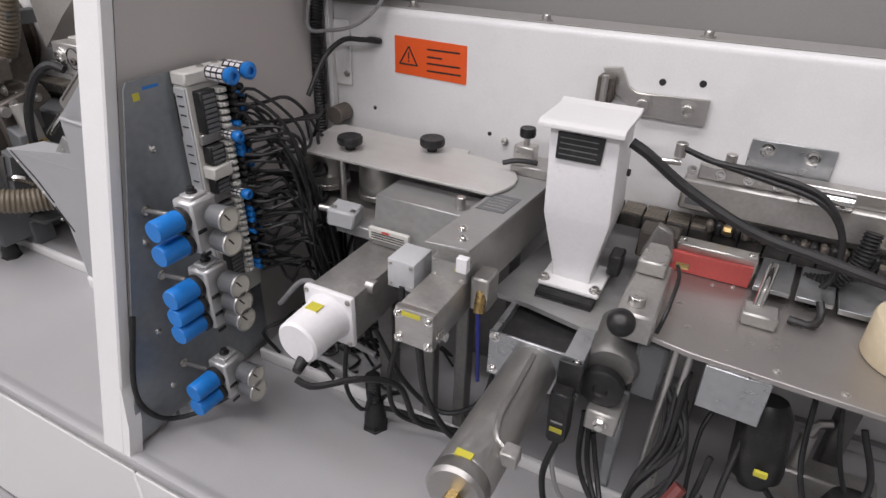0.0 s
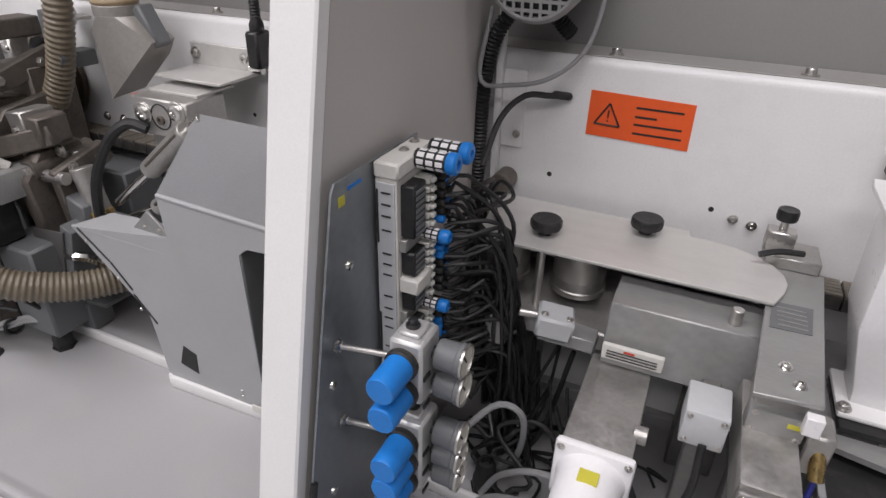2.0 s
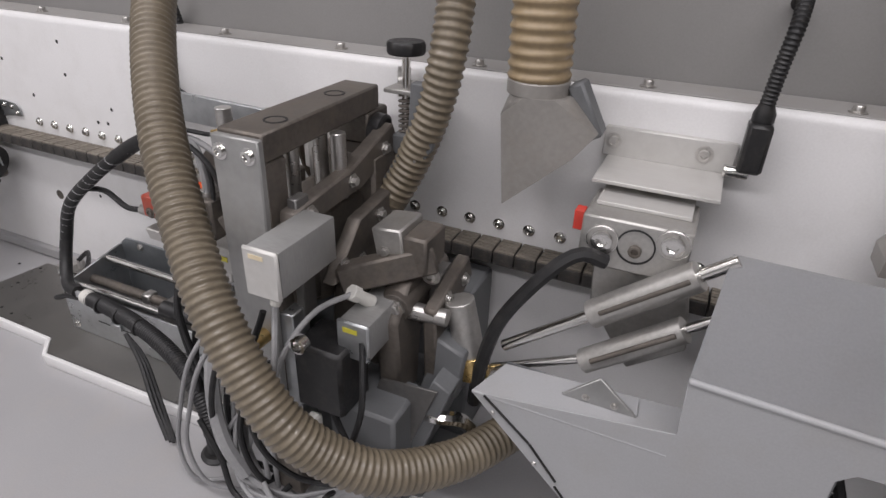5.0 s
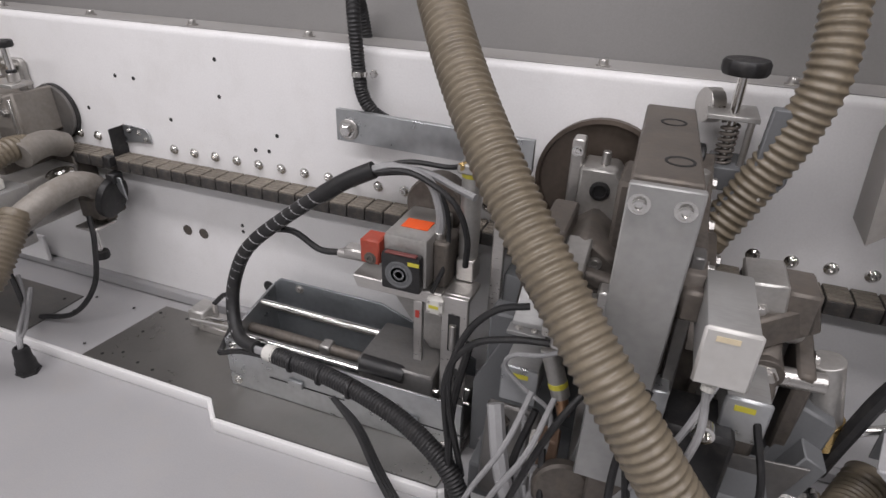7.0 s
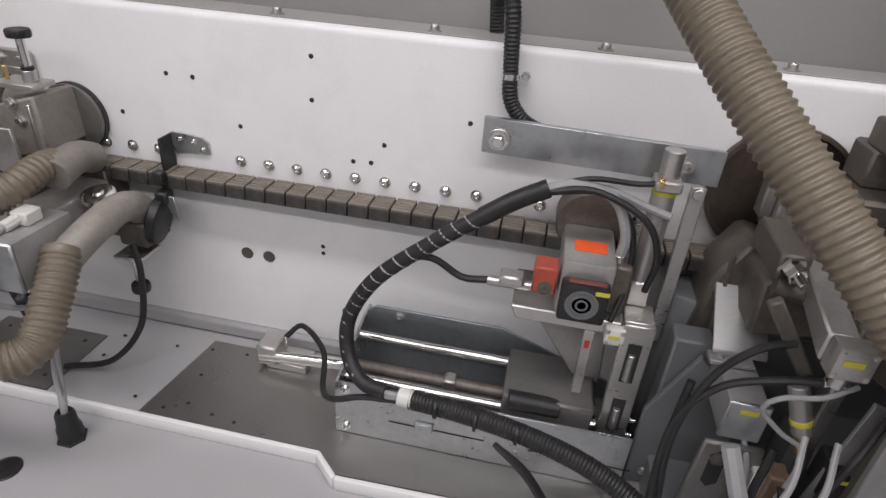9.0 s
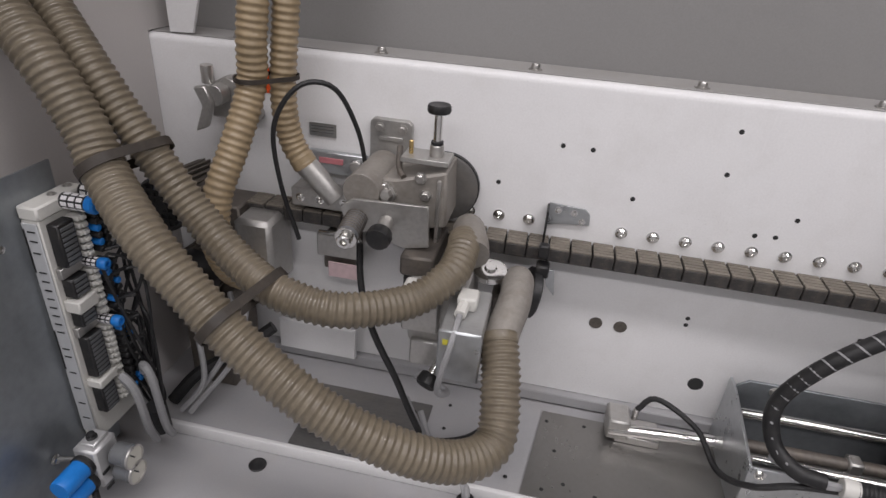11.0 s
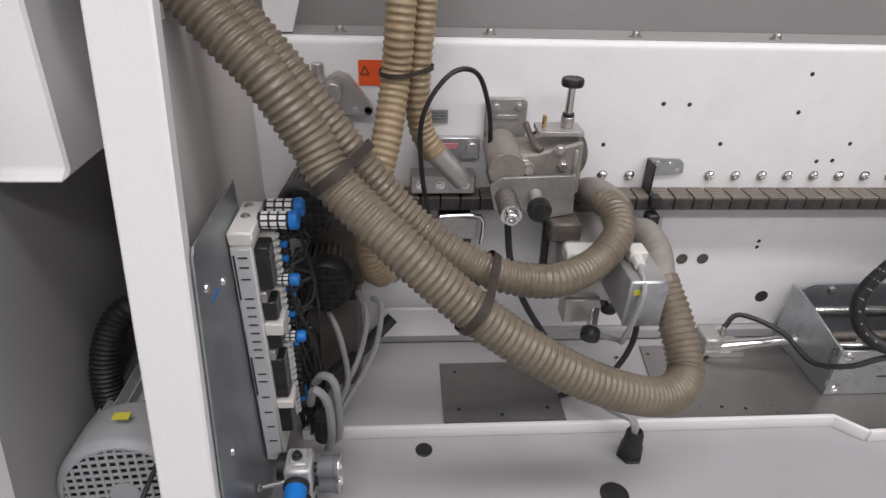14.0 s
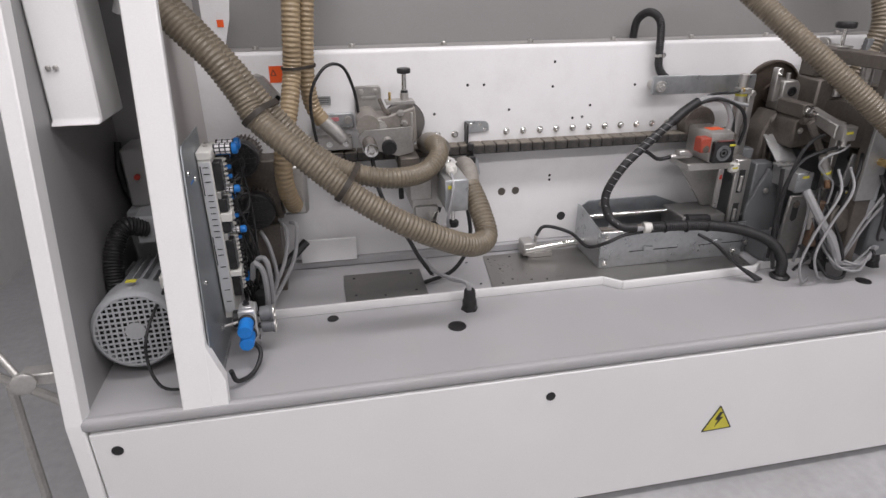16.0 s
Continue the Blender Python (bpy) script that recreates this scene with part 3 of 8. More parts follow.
def valve_terminal(x, y, ztop, height, label, seed):
    """A standing row of valves: label strip to the front, solenoids and tube fittings to the side."""
    rng = random.Random(seed)
    t = thing("valve_terminal", label, "valve terminal", (x, y, ztop - height), "valve terminals")
    zb = ztop - height
    part("manifold", box(B(), (x, y, zb), (x + 0.030, y + 0.10, ztop - 0.022), 0.002), OFFW, t, "grey-white manifold body")
    part("top_cap", box(B(), (x - 0.001, y - 0.002, ztop - 0.022), (x + 0.034, y + 0.10, ztop), 0.003), OFFW, t, "off-white end cap")
    part("cap_screw", cap_screw(B(), (x + 0.015, y + 0.05, ztop), (0, 0, 1), 0.005, 0.003), STEEL, t)
    part("cap_screw", cap_screw(B(), (x + 0.012, y + 0.085, ztop), (0, 0, 1), 0.005, 0.003), STEEL, t)
    part("label_strip", box(B(), (x + 0.003, y - 0.0035, zb + 0.02), (x + 0.029, y - 0.0005, ztop - 0.026), 0.0006), LABEL, t, "pale label strip with small printed lines")
    z = ztop - 0.04
    while z > zb + 0.04:
        part("printed_line", box(B(), (x + 0.011, y - 0.0044, z), (x + 0.024, y - 0.0036, z + 0.0022), 0), INK, t)
        z -= rng.choice((0.016, 0.016, 0.020, 0.034))
    part("printed_bar", box(B(), (x + 0.004, y - 0.0044, ztop - 0.11), (x + 0.0065, y - 0.0036, ztop - 0.035), 0), INK, t)
    part("printed_bar", box(B(), (x + 0.004, y - 0.0044, zb + 0.16), (x + 0.0065, y - 0.0036, zb + 0.24), 0), INK, t)
    silencer(t, (x + 0.032, y + 0.052, ztop - 0.008))
    silencer(t, (x + 0.034, y + 0.090, ztop - 0.006))
    z = ztop - 0.03
    blocks = ((0.075, 1), (0.020, 0), (0.036, 1), (0.026, 2), (0.03, 1), (0.02, 0), (0.085, 1), (0.02, 2), (0.06, 1), (0.05, 2))
    for h, k in blocks:
        if z - h < zb + 0.01:
            break
        if k == 1:
            part("solenoid", box(B(), (x + 0.030, y + 0.010, z - h + 0.001), (x + 0.050, y + 0.044, z - 0.001), 0.002), BLACK, t, "black solenoid block")
            bm = B()
            m = int(h / 0.0085)
            for i in range(m):
                box(bm, (x + 0.0501, y + 0.014, z - h + 0.003 + 0.0085 * i), (x + 0.0515, y + 0.040, z - h + 0.0085 + 0.0085 * i), 0.0004)
            part("cover_rib", bm, DGREY, t)
        elif k == 2:
            part("spacer_block", box(B(), (x + 0.030, y + 0.004, z - h + 0.002), (x + 0.058, y + 0.046, z - 0.002), 0.002), OFFW, t, "white blanking block")
        else:
            silencer(t, (x + 0.034, y + 0.056, z - h / 2), 0.045, 0.0085)
            part("valve_plate", box(B(), (x + 0.030, y + 0.006, z - h + 0.001), (x + 0.040, y + 0.050, z - 0.001), 0.001), ALU, t)
        if k != 0:
            bm = B()
            m = max(int(h / 0.011), 1)
            for i in range(m):
                zz = z - (i + 0.5) * h / m
                box(bm, (x + 0.030, y + 0.048, zz - 0.004), (x + 0.052, y + 0.066, zz + 0.004), 0.001)
                box(bm, (x + 0.052, y + 0.052, zz - 0.003), (x + 0.057, y + 0.062, zz + 0.003), 0.001)
            part("connector_comb", bm, OFFW, t, "pale ribbed connector comb")
            for i in range(m):
                zz = z - (i + 0.5) * h / m
                for dy in (0.074, 0.090):
                    f = part("tube_fitting", lathe(B(), (x + 0.030, y + dy, zz), (1, 0, 0), [(0.0058, 0), (0.0058, 0.022), (0.0064, 0.0225), (0.0064, 0.032), (0.0045, 0.034)], 10), BLACK if rng.random() < 0.75 else BLUE, t)
        z -= h
    return t


def tube_bundle(name, starts, mids, end, r, material, label, seed):
    """Many loose tubes from a row of fittings into one bundle."""
    rng = random.Random(seed)
    t = thing(name, label, "tube bundle", end)
    for p in starts:
        j = lambda s: rng.uniform(-s, s)
        pts = [p, (p[0] + 0.020 + j(0.014), p[1] + 0.012 + j(0.012), p[2] + 0.002 + j(0.008))]
        for q in mids:
            pts.append((q[0] + j(0.03), q[1] + j(0.03), min(q[2], p[2]) + j(0.045)))
        pts.append((end[0] + j(0.02), end[1] + j(0.02), end[2]))
        part("tube", tube(B(), pts, r, 6, 0.016), material, t)
    return t


def grille_fan(parent, c, d, r, depth, cover, pitch=0.0135):
    """A motor's fan cover with a grid of square openings, facing along d."""
    m = frame_at(c, d)
    cov = part("fan_cover", lathe(B(), Vector(c) - Vector(d).normalized() * depth, d, [(r, 0), (r, depth * 0.82), (r * 0.97, depth * 0.93), (r * 0.90, depth), (r * 0.86, depth), (r * 0.84, depth * 0.86)], 36), cover, parent, "rounded fan cover")
    part("fan_recess", lathe(B(), m @ Vector((0, 0, -depth * 0.16)), d, [(r * 0.85, 0), (r * 0.85, 0.002)], 30), BLACK, cov)
    bm = B()
    R = r * 0.875
    k = int(R / pitch)
    for i in range(-k, k + 1):
        h = math.sqrt(max(R * R - (i * pitch) ** 2, 0))
        for vert in (0, 1):
            lo, hi = ((-h, i * pitch - 0.0022, -0.004), (h, i * pitch + 0.0022, -0.001)) if not vert else ((i * pitch - 0.0022, -h, -0.0038), (i * pitch + 0.0022, h, -0.0012))
            box(bm, lo, hi, 0, m)
    lathe(bm, m @ Vector((0, 0, -0.004)), d, [(r * 0.22, 0), (r * 0.22, 0.0032), (r * 0.1, 0.0034)], 20)
    part("grille", bm, cover, cov)
    return cov


def finned_motor(name, label, c, d, r, length, cover, body, group=""):
    """An electric motor whose fan cover faces along d."""
    d = Vector(d).normalized()
    c = Vector(c)
    t = thing(name, label, "motor", c - d * length * 0.5 - Vector((0, 0, r)), group)
    grille_fan(t, c, d, r, length * 0.28, cover)
    bm = lathe(B(), c - d * length, d, [(r * 0.55, 0), (r * 0.8, length * 0.03), (r * 0.8, length * 0.74)], 30)
    m = frame_at(c - d * length * 0.96, d)
    part("motor_housing", bm, body, t, "finned motor housing")
    for k in range(26):
        part("fin", box(B(), (r * 0.78, -0.0015, 0), (r * 0.97, 0.0015, length * 0.66), 0, m @ Matrix.Rotation(2 * math.pi * k / 26, 4, "Z")), body, t)
    return t


def junction_box(name, lo, hi, material, label, m=None, yellow=None):
    c = [(lo[i] + hi[i]) / 2 for i in range(3)]
    t = thing(name, label, "junction box", (c[0], c[1], lo[2]) if m is None else m.translation)
    part("housing", box(B(), lo, hi, 0.003, m, 2), material, t)
    for i in (0.12, 0.88):
        for k in (0.14, 0.86):
            part("cover_screw", cap_screw(B(), (lo[0] + (hi[0] - lo[0]) * i, lo[1], lo[2] + (hi[2] - lo[2]) * k), (0, -1, 0), 0.0028, 0.002), STEEL, t)
    if yellow:
        u, v, w, h = yellow
        part("yellow_label", box(B(), (u, lo[1] - 0.0012, v), (u + w, lo[1] - 0.0002, v + h), 0, m), YELLOW, t, "small yellow label")
    return t


def hose(name, pts, r, label, material=HOSE, pitch=0.0125, depth=0.0034):
    """A ribbed spiral hose: soft wall with a raised wire ridge at every pitch, and a cuff at its end."""
    t = thing(name, label, "hose", pts[-1])
    path = smooth_path(pts, pitch / 6)
    prof = (0.05, 0.0, 0.2, 0.85, 1.0, 0.6)
    part("ribbed_tube", sweep(B(), path, [r - depth + depth * prof[i % 6] for i in range(len(path))], 20), material, t, "", 60)
    a, b = path[-1], path[-9]
    part("end_cuff", cyl(B(), a + (a - b).normalized() * 0.004, b, r * 0.97, None, 24, 0.002), material, t, "smooth hose cuff")
    return t


def strap_band(p, q, r1, r2, d, width):
    """A flat band laid tightly round two hoses that run side by side along d."""
    d = Vector(d).normalized()
    p, q = Vector(p), Vector(q)
    u = (q - p) - d * (q - p).dot(d)
    gap = u.length
    u.normalize()
    v = d.cross(u)
    pts = []
    for k in range(13):
        a = math.pi / 2 + math.pi * k / 12
        pts.append(p + r1 * (math.cos(a) * u + math.sin(a) * v))
    for k in range(13):
        a = -math.pi / 2 + math.pi * k / 12
        pts.append(p + u * gap + r2 * (math.cos(a) * u + math.sin(a) * v))
    c = p + u * gap / 2
    bm = B()
    rings = []
    for x in pts:
        o = (x - c).normalized() * 0.0022
        rings.append([bm.verts.new(x + e * d * width / 2 + f * o) for e, f in ((-1, 0), (-1, 1), (1, 1), (1, 0))])
    for a, b in zip(rings, rings[1:] + rings[:1]):
        for k in range(4):
            bm.faces.new((a[k], a[(k + 1) % 4], b[(k + 1) % 4], b[k]))
    bmesh.ops.recalc_face_normals(bm, faces=bm.faces[:])
    return bm


def knurled_knob(parent, p, d, r, h, material=BLACK, name="knob"):
    bm = B()
    m = frame_at(p, d)
    n = 36
    rings = []
    for rr, hh, f in ((r * 0.5, 0, 0), (r * 0.92, h * 0.05, 0), (r, h * 0.25, 1), (r, h * 0.8, 1), (r * 0.9, h, 0), (r * 0.55, h * 0.96, 0)):
        rings.append([bm.verts.new(m @ Vector(((rr - (r * 0.06 if f and k % 3 == 0 else 0)) * math.cos(2 * math.pi * k / n), (rr - (r * 0.06 if f and k % 3 == 0 else 0)) * math.sin(2 * math.pi * k / n), hh))) for k in range(n)])
    for a, b in zip(rings, rings[1:]):
        for k in range(n):
            bm.faces.new((a[k], a[(k + 1) % n], b[(k + 1) % n], b[k]))
    bm.faces.new(rings[0][::-1])
    bm.faces.new(rings[-1])
    return part(name, bm, material, parent, "knurled black knob")


def spring(bm, a, b, r, wire, turns):
    a, b = Vector(a), Vector(b)
    m = frame_at(a, b - a)
    h = (b - a).length
    path = [m @ Vector((r * math.cos(2 * math.pi * turns * i / (turns * 12)), r * math.sin(2 * math.pi * i / 12), h * i / (turns * 12))) for i in range(turns * 12 + 1)]
    return sweep(bm, path, [wire] * len(path), 6)


# ---- gluing bay (beyond the first divider) ----
def mounting_panel(x, prof, holes, bar, label):
    t = thing("mounting_panel", label, "mounting panel", (x, -0.5, 0.02))
    part("plate", prism(B(), prof, "x", x, x + 0.003, 0), PANEL, t)
    for y, z in holes:
        part("panel_screw", lathe(B(), (x + 0.003, y, z), (1, 0, 0), [(0.007, 0), (0.006, 0.003), (0.003, 0.004)], 12), CHROME, t)
    part("blue_mark", box(B(), (x + 0.003, bar[0], bar[1]), (x + 0.0036, bar[0] + 0.030, bar[1] + 0.005), 0), BLUE, t, "faded blue printed mark")
    for y, z in ((-0.56, 0.2), (-0.45, 0.05)):
        part("standoff", cyl(B(), (x - 0.045, y, z), (x, y, z), 0.006, n=10), STEEL, t)
    part("foot_bracket", box(B(), (x - 0.03, -0.56, 0.001), (x + 0.003, -0.40, 0.026), 0.002), GALV, t)
    return t


mp = mounting_panel(1.985, [(-0.66, 0.024), (-0.512, 0.655), (-0.505, 0.665), (-0.30, 0.665), (-0.30, 0.024)], [(-0.487, 0.551), (-0.54, 0.40), (-0.56, 0.22), (-0.56, 0.09)], (-0.48, 0.648), "bluish zinc-plated mounting panel for valves and regulators")
part("yellow_mark", box(B(), (1.988, -0.5, 0.634), (1.9888, -0.488, 0.646), 0), YELLOW, mp, "small yellow mark")
valve_terminal(1.992, -0.426, 0.668, 0.46, "grey-white pneumatic valve terminal with black solenoids and blue fittings", 3)
for zs in ((0.467, 0.423), (0.339, 0.303, 0.268), (0.134, 0.099)):
    regulator_bank(2.086, -0.505, zs, 1.988, "silver pressure regulator bank with blue knobs and round gauges")
starts = [(2.055, -0.426 + dy, 0.62 - 0.0155 * i) for i in range(0, 24) for dy in ((0.074, 0.090) if i % 3 else (0.082,))]
tube_bundle("tube_bundle", starts, [(2.105, -0.29, 0.50), (2.125, -0.26, 0.33), (2.14, -0.23, 0.16)], (2.12, -0.22, 0.03), 0.0033, RUBBER, "tangled black pneumatic tubes hanging down from the valves", 5)
starts = [(2.05, -0.34, 0.60 - 0.03 * i) for i in range(10)]
tube_bundle("tube_bundle", starts, [(2.10, -0.22, 0.58), (2.03, -0.13, 0.50), (2.02, -0.09, 0.35)], (2.06, -0.1, 0.03), 0.0035, RUBBER, "black pneumatic tubes running to the beam", 6)
for i, pts in enumerate(([(2.10, -0.36, 0.2), (2.15, -0.34, 0.26), (2.19, -0.33, 0.24), (2.18, -0.30, 0.12), (2.13, -0.28, 0.03)],
                         [(2.33, -0.40, 0.12), (2.24, -0.40, 0.14), (2.17, -0.38, 0.10), (2.12, -0.36, 0.03)],
                         [(2.33, -0.36, 0.16), (2.24, -0.37, 0.18), (2.17, -0.35, 0.12), (2.13, -0.33, 0.03)])):
    cable("cable", pts, 0.0055, GCABLE, "grey sheathed cable among the black tubes")
black_cable([(2.09, -0.50, 0.07), (2.06, -0.52, 0.045), (2.02, -0.57, 0.03), (1.998, -0.615, 0.06), (1.992, -0.635, 0.14), (1.99, -0.60, 0.28)], 0.005, "black cable looping at the foot of the panel")
gland(2.13, -0.31, 0.022, "black domed cable gland on the tray")
gland(2.342, -0.385, 0.0, "tall black cable gland with corrugated sleeve on the table", True)

# orange sticker on the beam
st = tagged(part("warning_sticker", prism(B(), [(2.163, 0.680), (2.330, 0.676), (2.331, 0.600), (2.163, 0.604)], "y", -0.0014, -0.0002, 0), ORANGE), "orange warning sticker with black triangle and printed lines", "sticker")
bm = B()
tri = [(2.175, 0.625), (2.217, 0.624), (2.197, 0.661)]
for a, b in zip(tri, tri[1:] + tri[:1]):
    tube(bm, [(a[0], -0.0016, a[1]), ((a[0] + b[0]) / 2, -0.0016, (a[1] + b[1]) / 2), (b[0], -0.0016, b[1])], 0.0016, 6)
box(bm, (2.1952, -0.0022, 0.636), (2.1978, -0.0014, 0.650), 0)
box(bm, (2.1952, -0.0022, 0.630), (2.1978, -0.0014, 0.633), 0)
part("warning_triangle", bm, INK, st)
bm = B()
for z, a, b in ((0.660, 2.24, 2.315), (0.645, 2.24, 2.275), (0.632, 2.24, 2.316), (0.617, 2.24, 2.318)):
    box(bm, (a, -0.0020, z - 0.0016), (b, -0.0014, z + 0.0016), 0)
part("printed_line", bm, INK, st)

# corner: pipes, corrugated conduit and cables
t = thing("cable_conduit", "black corrugated conduit running up the bay corner", "conduit", (1.97, -0.03, 0.03))
part("conduit", ribbed(B(), [(2.02, -0.05, 0.03), (1.985, -0.04, 0.25), (1.98, -0.035, 0.5), (1.985, -0.03, 0.70), (2.02, -0.03, 0.79), (2.07, 0.0, 0.80), (2.11, 0.03, 0.76)], 0.014, 0.007, 0.0025, 12), RUBBER, t)
t = thing("corner_angle", "white painted angle strip in the bay corner", "bracket", (2.03, -0.02, 0.3))
part("strip", box(B(), (1.998, -0.020, 0.40), (2.010, -0.002, 0.80), 0.002), POST, t)
part("tab", box(B(), (2.010, -0.006, 0.56), (2.052, -0.002, 0.70), 0.001), WHITE, t)
part("tab_bolt", cap_screw(B(), (2.04, -0.006, 0.585), (0, -1, 0), 0.005, 0.004), STEEL, t)
part("solenoid_knob", cyl(B(), (2.03, -0.004, 0.50), (2.03, -0.05, 0.50), 0.02, n=20), DUSTY, t)
black_cable([(2.02, -0.12, 0.56), (2.03, -0.07, 0.63), (2.06, -0.04, 0.665), (2.10, -0.03, 0.668), (2.12, -0.01, 0.666)], 0.0055, "black cable entering an oval hole in the beam")
tagged(part("oval_grommet", box(B(), (2.098, -0.014, 0.658), (2.134, -0.0005, 0.672), 0.006, None, 2), BLACK), "black oval rubber grommet in the white beam", "grommet")
cable("cable", [(1.99, -0.03, 0.80), (1.985, -0.06, 0.69), (2.04, -0.06, 0.685), (2.10, -0.05, 0.70), (2.145, -0.03, 0.74), (2.16, 0.0, 0.80), (2.165, 0.05, 0.95)], 0.0038, GCABLE, "thin grey cable hanging in a loose curve")
m_ = finned_motor("extractor_motor", "grey electric motor with square-holed fan grille above the beam", (2.085, -0.14, 0.865), (0, -1, -0.12), 0.075, 0.22, GREY, GREY)

# roller guide with cover plate
t = thing("edge_feed_guide", "brushed steel edge feed guide with rollers and black knobs", "feed guide", (2.27, -0.15, 0.35))
part("cover_plate", prism(B(), [(2.05, -0.214), (2.03, -0.035), (2.365, -0.040), (2.367, -0.058), (2.405, -0.060), (2.44, -0.068), (2.468, -0.082), (2.49, -0.102), (2.503, -0.126), (2.507, -0.152), (2.502, -0.178), (2.488, -0.214)], "z", 0.474, 0.479, 0.0006), LIGHT, t, "flat brushed steel cover plate with rounded end")
for x, y in ((2.083, -0.150), (2.212, -0.145)):
    part("roller", lathe(B(), (x, y, 0.385), (0, 0, 1), [(0.041, 0), (0.046, 0.003), (0.046, 0.012), (0.044, 0.014), (0.044, 0.028), (0.0435, 0.029), (0.0435, 0.031), (0.044, 0.032), (0.044, 0.085)], 34), DULL, t, "dull turned steel roller")
part("post", cyl(B(), (2.158, -0.20, 0.35), (2.158, -0.20, 0.474), 0.007), STEEL, t)
part("guide_base", box(B(), (2.05, -0.235, 0.335), (2.50, -0.03, 0.368), 0.003), ALU, t, "dusty grey base plate")
for x, y in ((2.150, -0.158), (2.298, -0.080)):
    knurled_knob(t, (x, y, 0.490), (0, 0, 1), 0.026, 0.017)
    part("knob_stem", cyl(B(), (x, y, 0.478), (x, y, 0.492), 0.0105), BLACK, t)
part("cover_box", prism(B(), [(-0.288, 0.358), (-0.268, 0.452), (-0.185, 0.452), (-0.185, 0.358)], "x", 2.283, 2.495, 0.002), MATT, t, "bent stainless cover box")
part("pin", cyl(B(), (2.445, -0.245, 0.452), (2.445, -0.245, 0.476), 0.008), STEEL, t)
part("support_leg", box(B(), (2.10, -0.10, 0.022), (2.15, -0.05, 0.335), 0.003), DARKPL, t)
part("support_leg", box(B(), (2.42, -0.11, 0.022), (2.50, -0.05, 0.335), 0.003), DARKPL, t)
part("sensor_plate", box(B(), (2.18, -0.262, 0.345), (2.27, -0.225, 0.369), 0.002), MATT, t)
sb = part("sensor_block", box(B(), (-0.028, -0.026, -0.018), (0.028, 0.026, 0.018), 0.004, pose(2.205, -0.262, 0.388, 0, 8, 14)), LABEL, t, "pale screwed sensor block")
for dx in (-0.019, 0.019):
    part("block_screw", cap_screw(B(), pose(2.205, -0.262, 0.388, 0, 8, 14) @ Vector((dx, -0.012, 0.018)), (0, 0, 1), 0.0042, 0.003), STEEL, sb)
part("sensor_tip", cyl(B(), (2.178, -0.262, 0.392), (2.150, -0.27, 0.395), 0.007), STEEL, t)
part("side_block", box(B(), (2.10, -0.285, 0.33), (2.135, -0.235, 0.385), 0.003), ALU, t)
part("name_plate", box(B(), (2.285, -0.3, 0.376), (2.37, -0.291, 0.40), 0.001), OFFW, t, "pale data plate with printed lines")
bm = B()
for z in (0.381, 0.386, 0.391):
    box(bm, (2.292, -0.3016, z), (2.362, -0.3008, z + 0.0014), 0)
part("printed_line", bm, INK, t)
part("red_mark", box(B(), (2.315, -0.3016, 0.394), (2.33, -0.3008, 0.3975), 0), RED, t)

# long arm over it
t = thing("press_arm", "flat brushed steel press arm with dark data plate", "machine arm", (2.51, -0.25, 0.40))
arm = [(2.463, -0.408), (2.535, -0.400), (2.560, -0.09), (2.488, -0.09)]
part("arm_plate", prism(B(), arm, "z", 0.466, 0.472, 0.001), MATT, t)
part("arm_beam", prism(B(), [(2.472, -0.385), (2.528, -0.380), (2.552, -0.05), (2.496, -0.05)], "z", 0.36, 0.4655, 0.002), ALU, t, "dusty aluminium arm body")
part("data_plate", prism(B(), [(2.482, -0.265), (2.532, -0.262), (2.538, -0.195), (2.488, -0.197)], "z", 0.4722, 0.4732, 0), DGREY, t, "dark engraved data plate")
bm = B()
for k in range(5):
    box(bm, (2.492, -0.255 + 0.011 * k, 0.4733), (2.528, -0.253 + 0.011 * k, 0.4737), 0)
part("printed_line", bm, STEEL, t)
for x, y in ((2.498, -0.345), (2.512, -0.375)):
    part("arm_bolt", cap_screw(B(), (x, y, 0.472), (0, 0, 1), 0.0055, 0.006), CHROME, t)
part("white_clip", box(B(), (2.52, -0.414, 0.437), (2.538, -0.401, 0.462), 0.001), MOTW, t)
part("clamp_block", box(B(), (2.475, -0.095, 0.472), (2.552, -0.03, 0.492), 0.002), ALU, t)
part("clamp_post", box(B(), (2.472, -0.075, 0.49), (2.512, -0.045, 0.522), 0.002), STEEL, t)
part("stem", cyl(B(), (2.492, -0.06, 0.52), (2.492, -0.06, 0.54), 0.006), STEEL, t)
knurled_knob(t, (2.492, -0.06, 0.538), (0, 0, 1), 0.0155, 0.018)
part("lever", tube(B(), [(2.525, -0.085, 0.50), (2.49, -0.10, 0.503), (2.465, -0.11, 0.497)], 0.005), BLACK, t)
for x in (2.455, 2.425):
    part("row_screw", cap_screw(B(), (x, -0.002, 0.50 - (x - 2.42) * 0.2), (0, -1, 0), 0.0055, 0.006), CHROME, t)


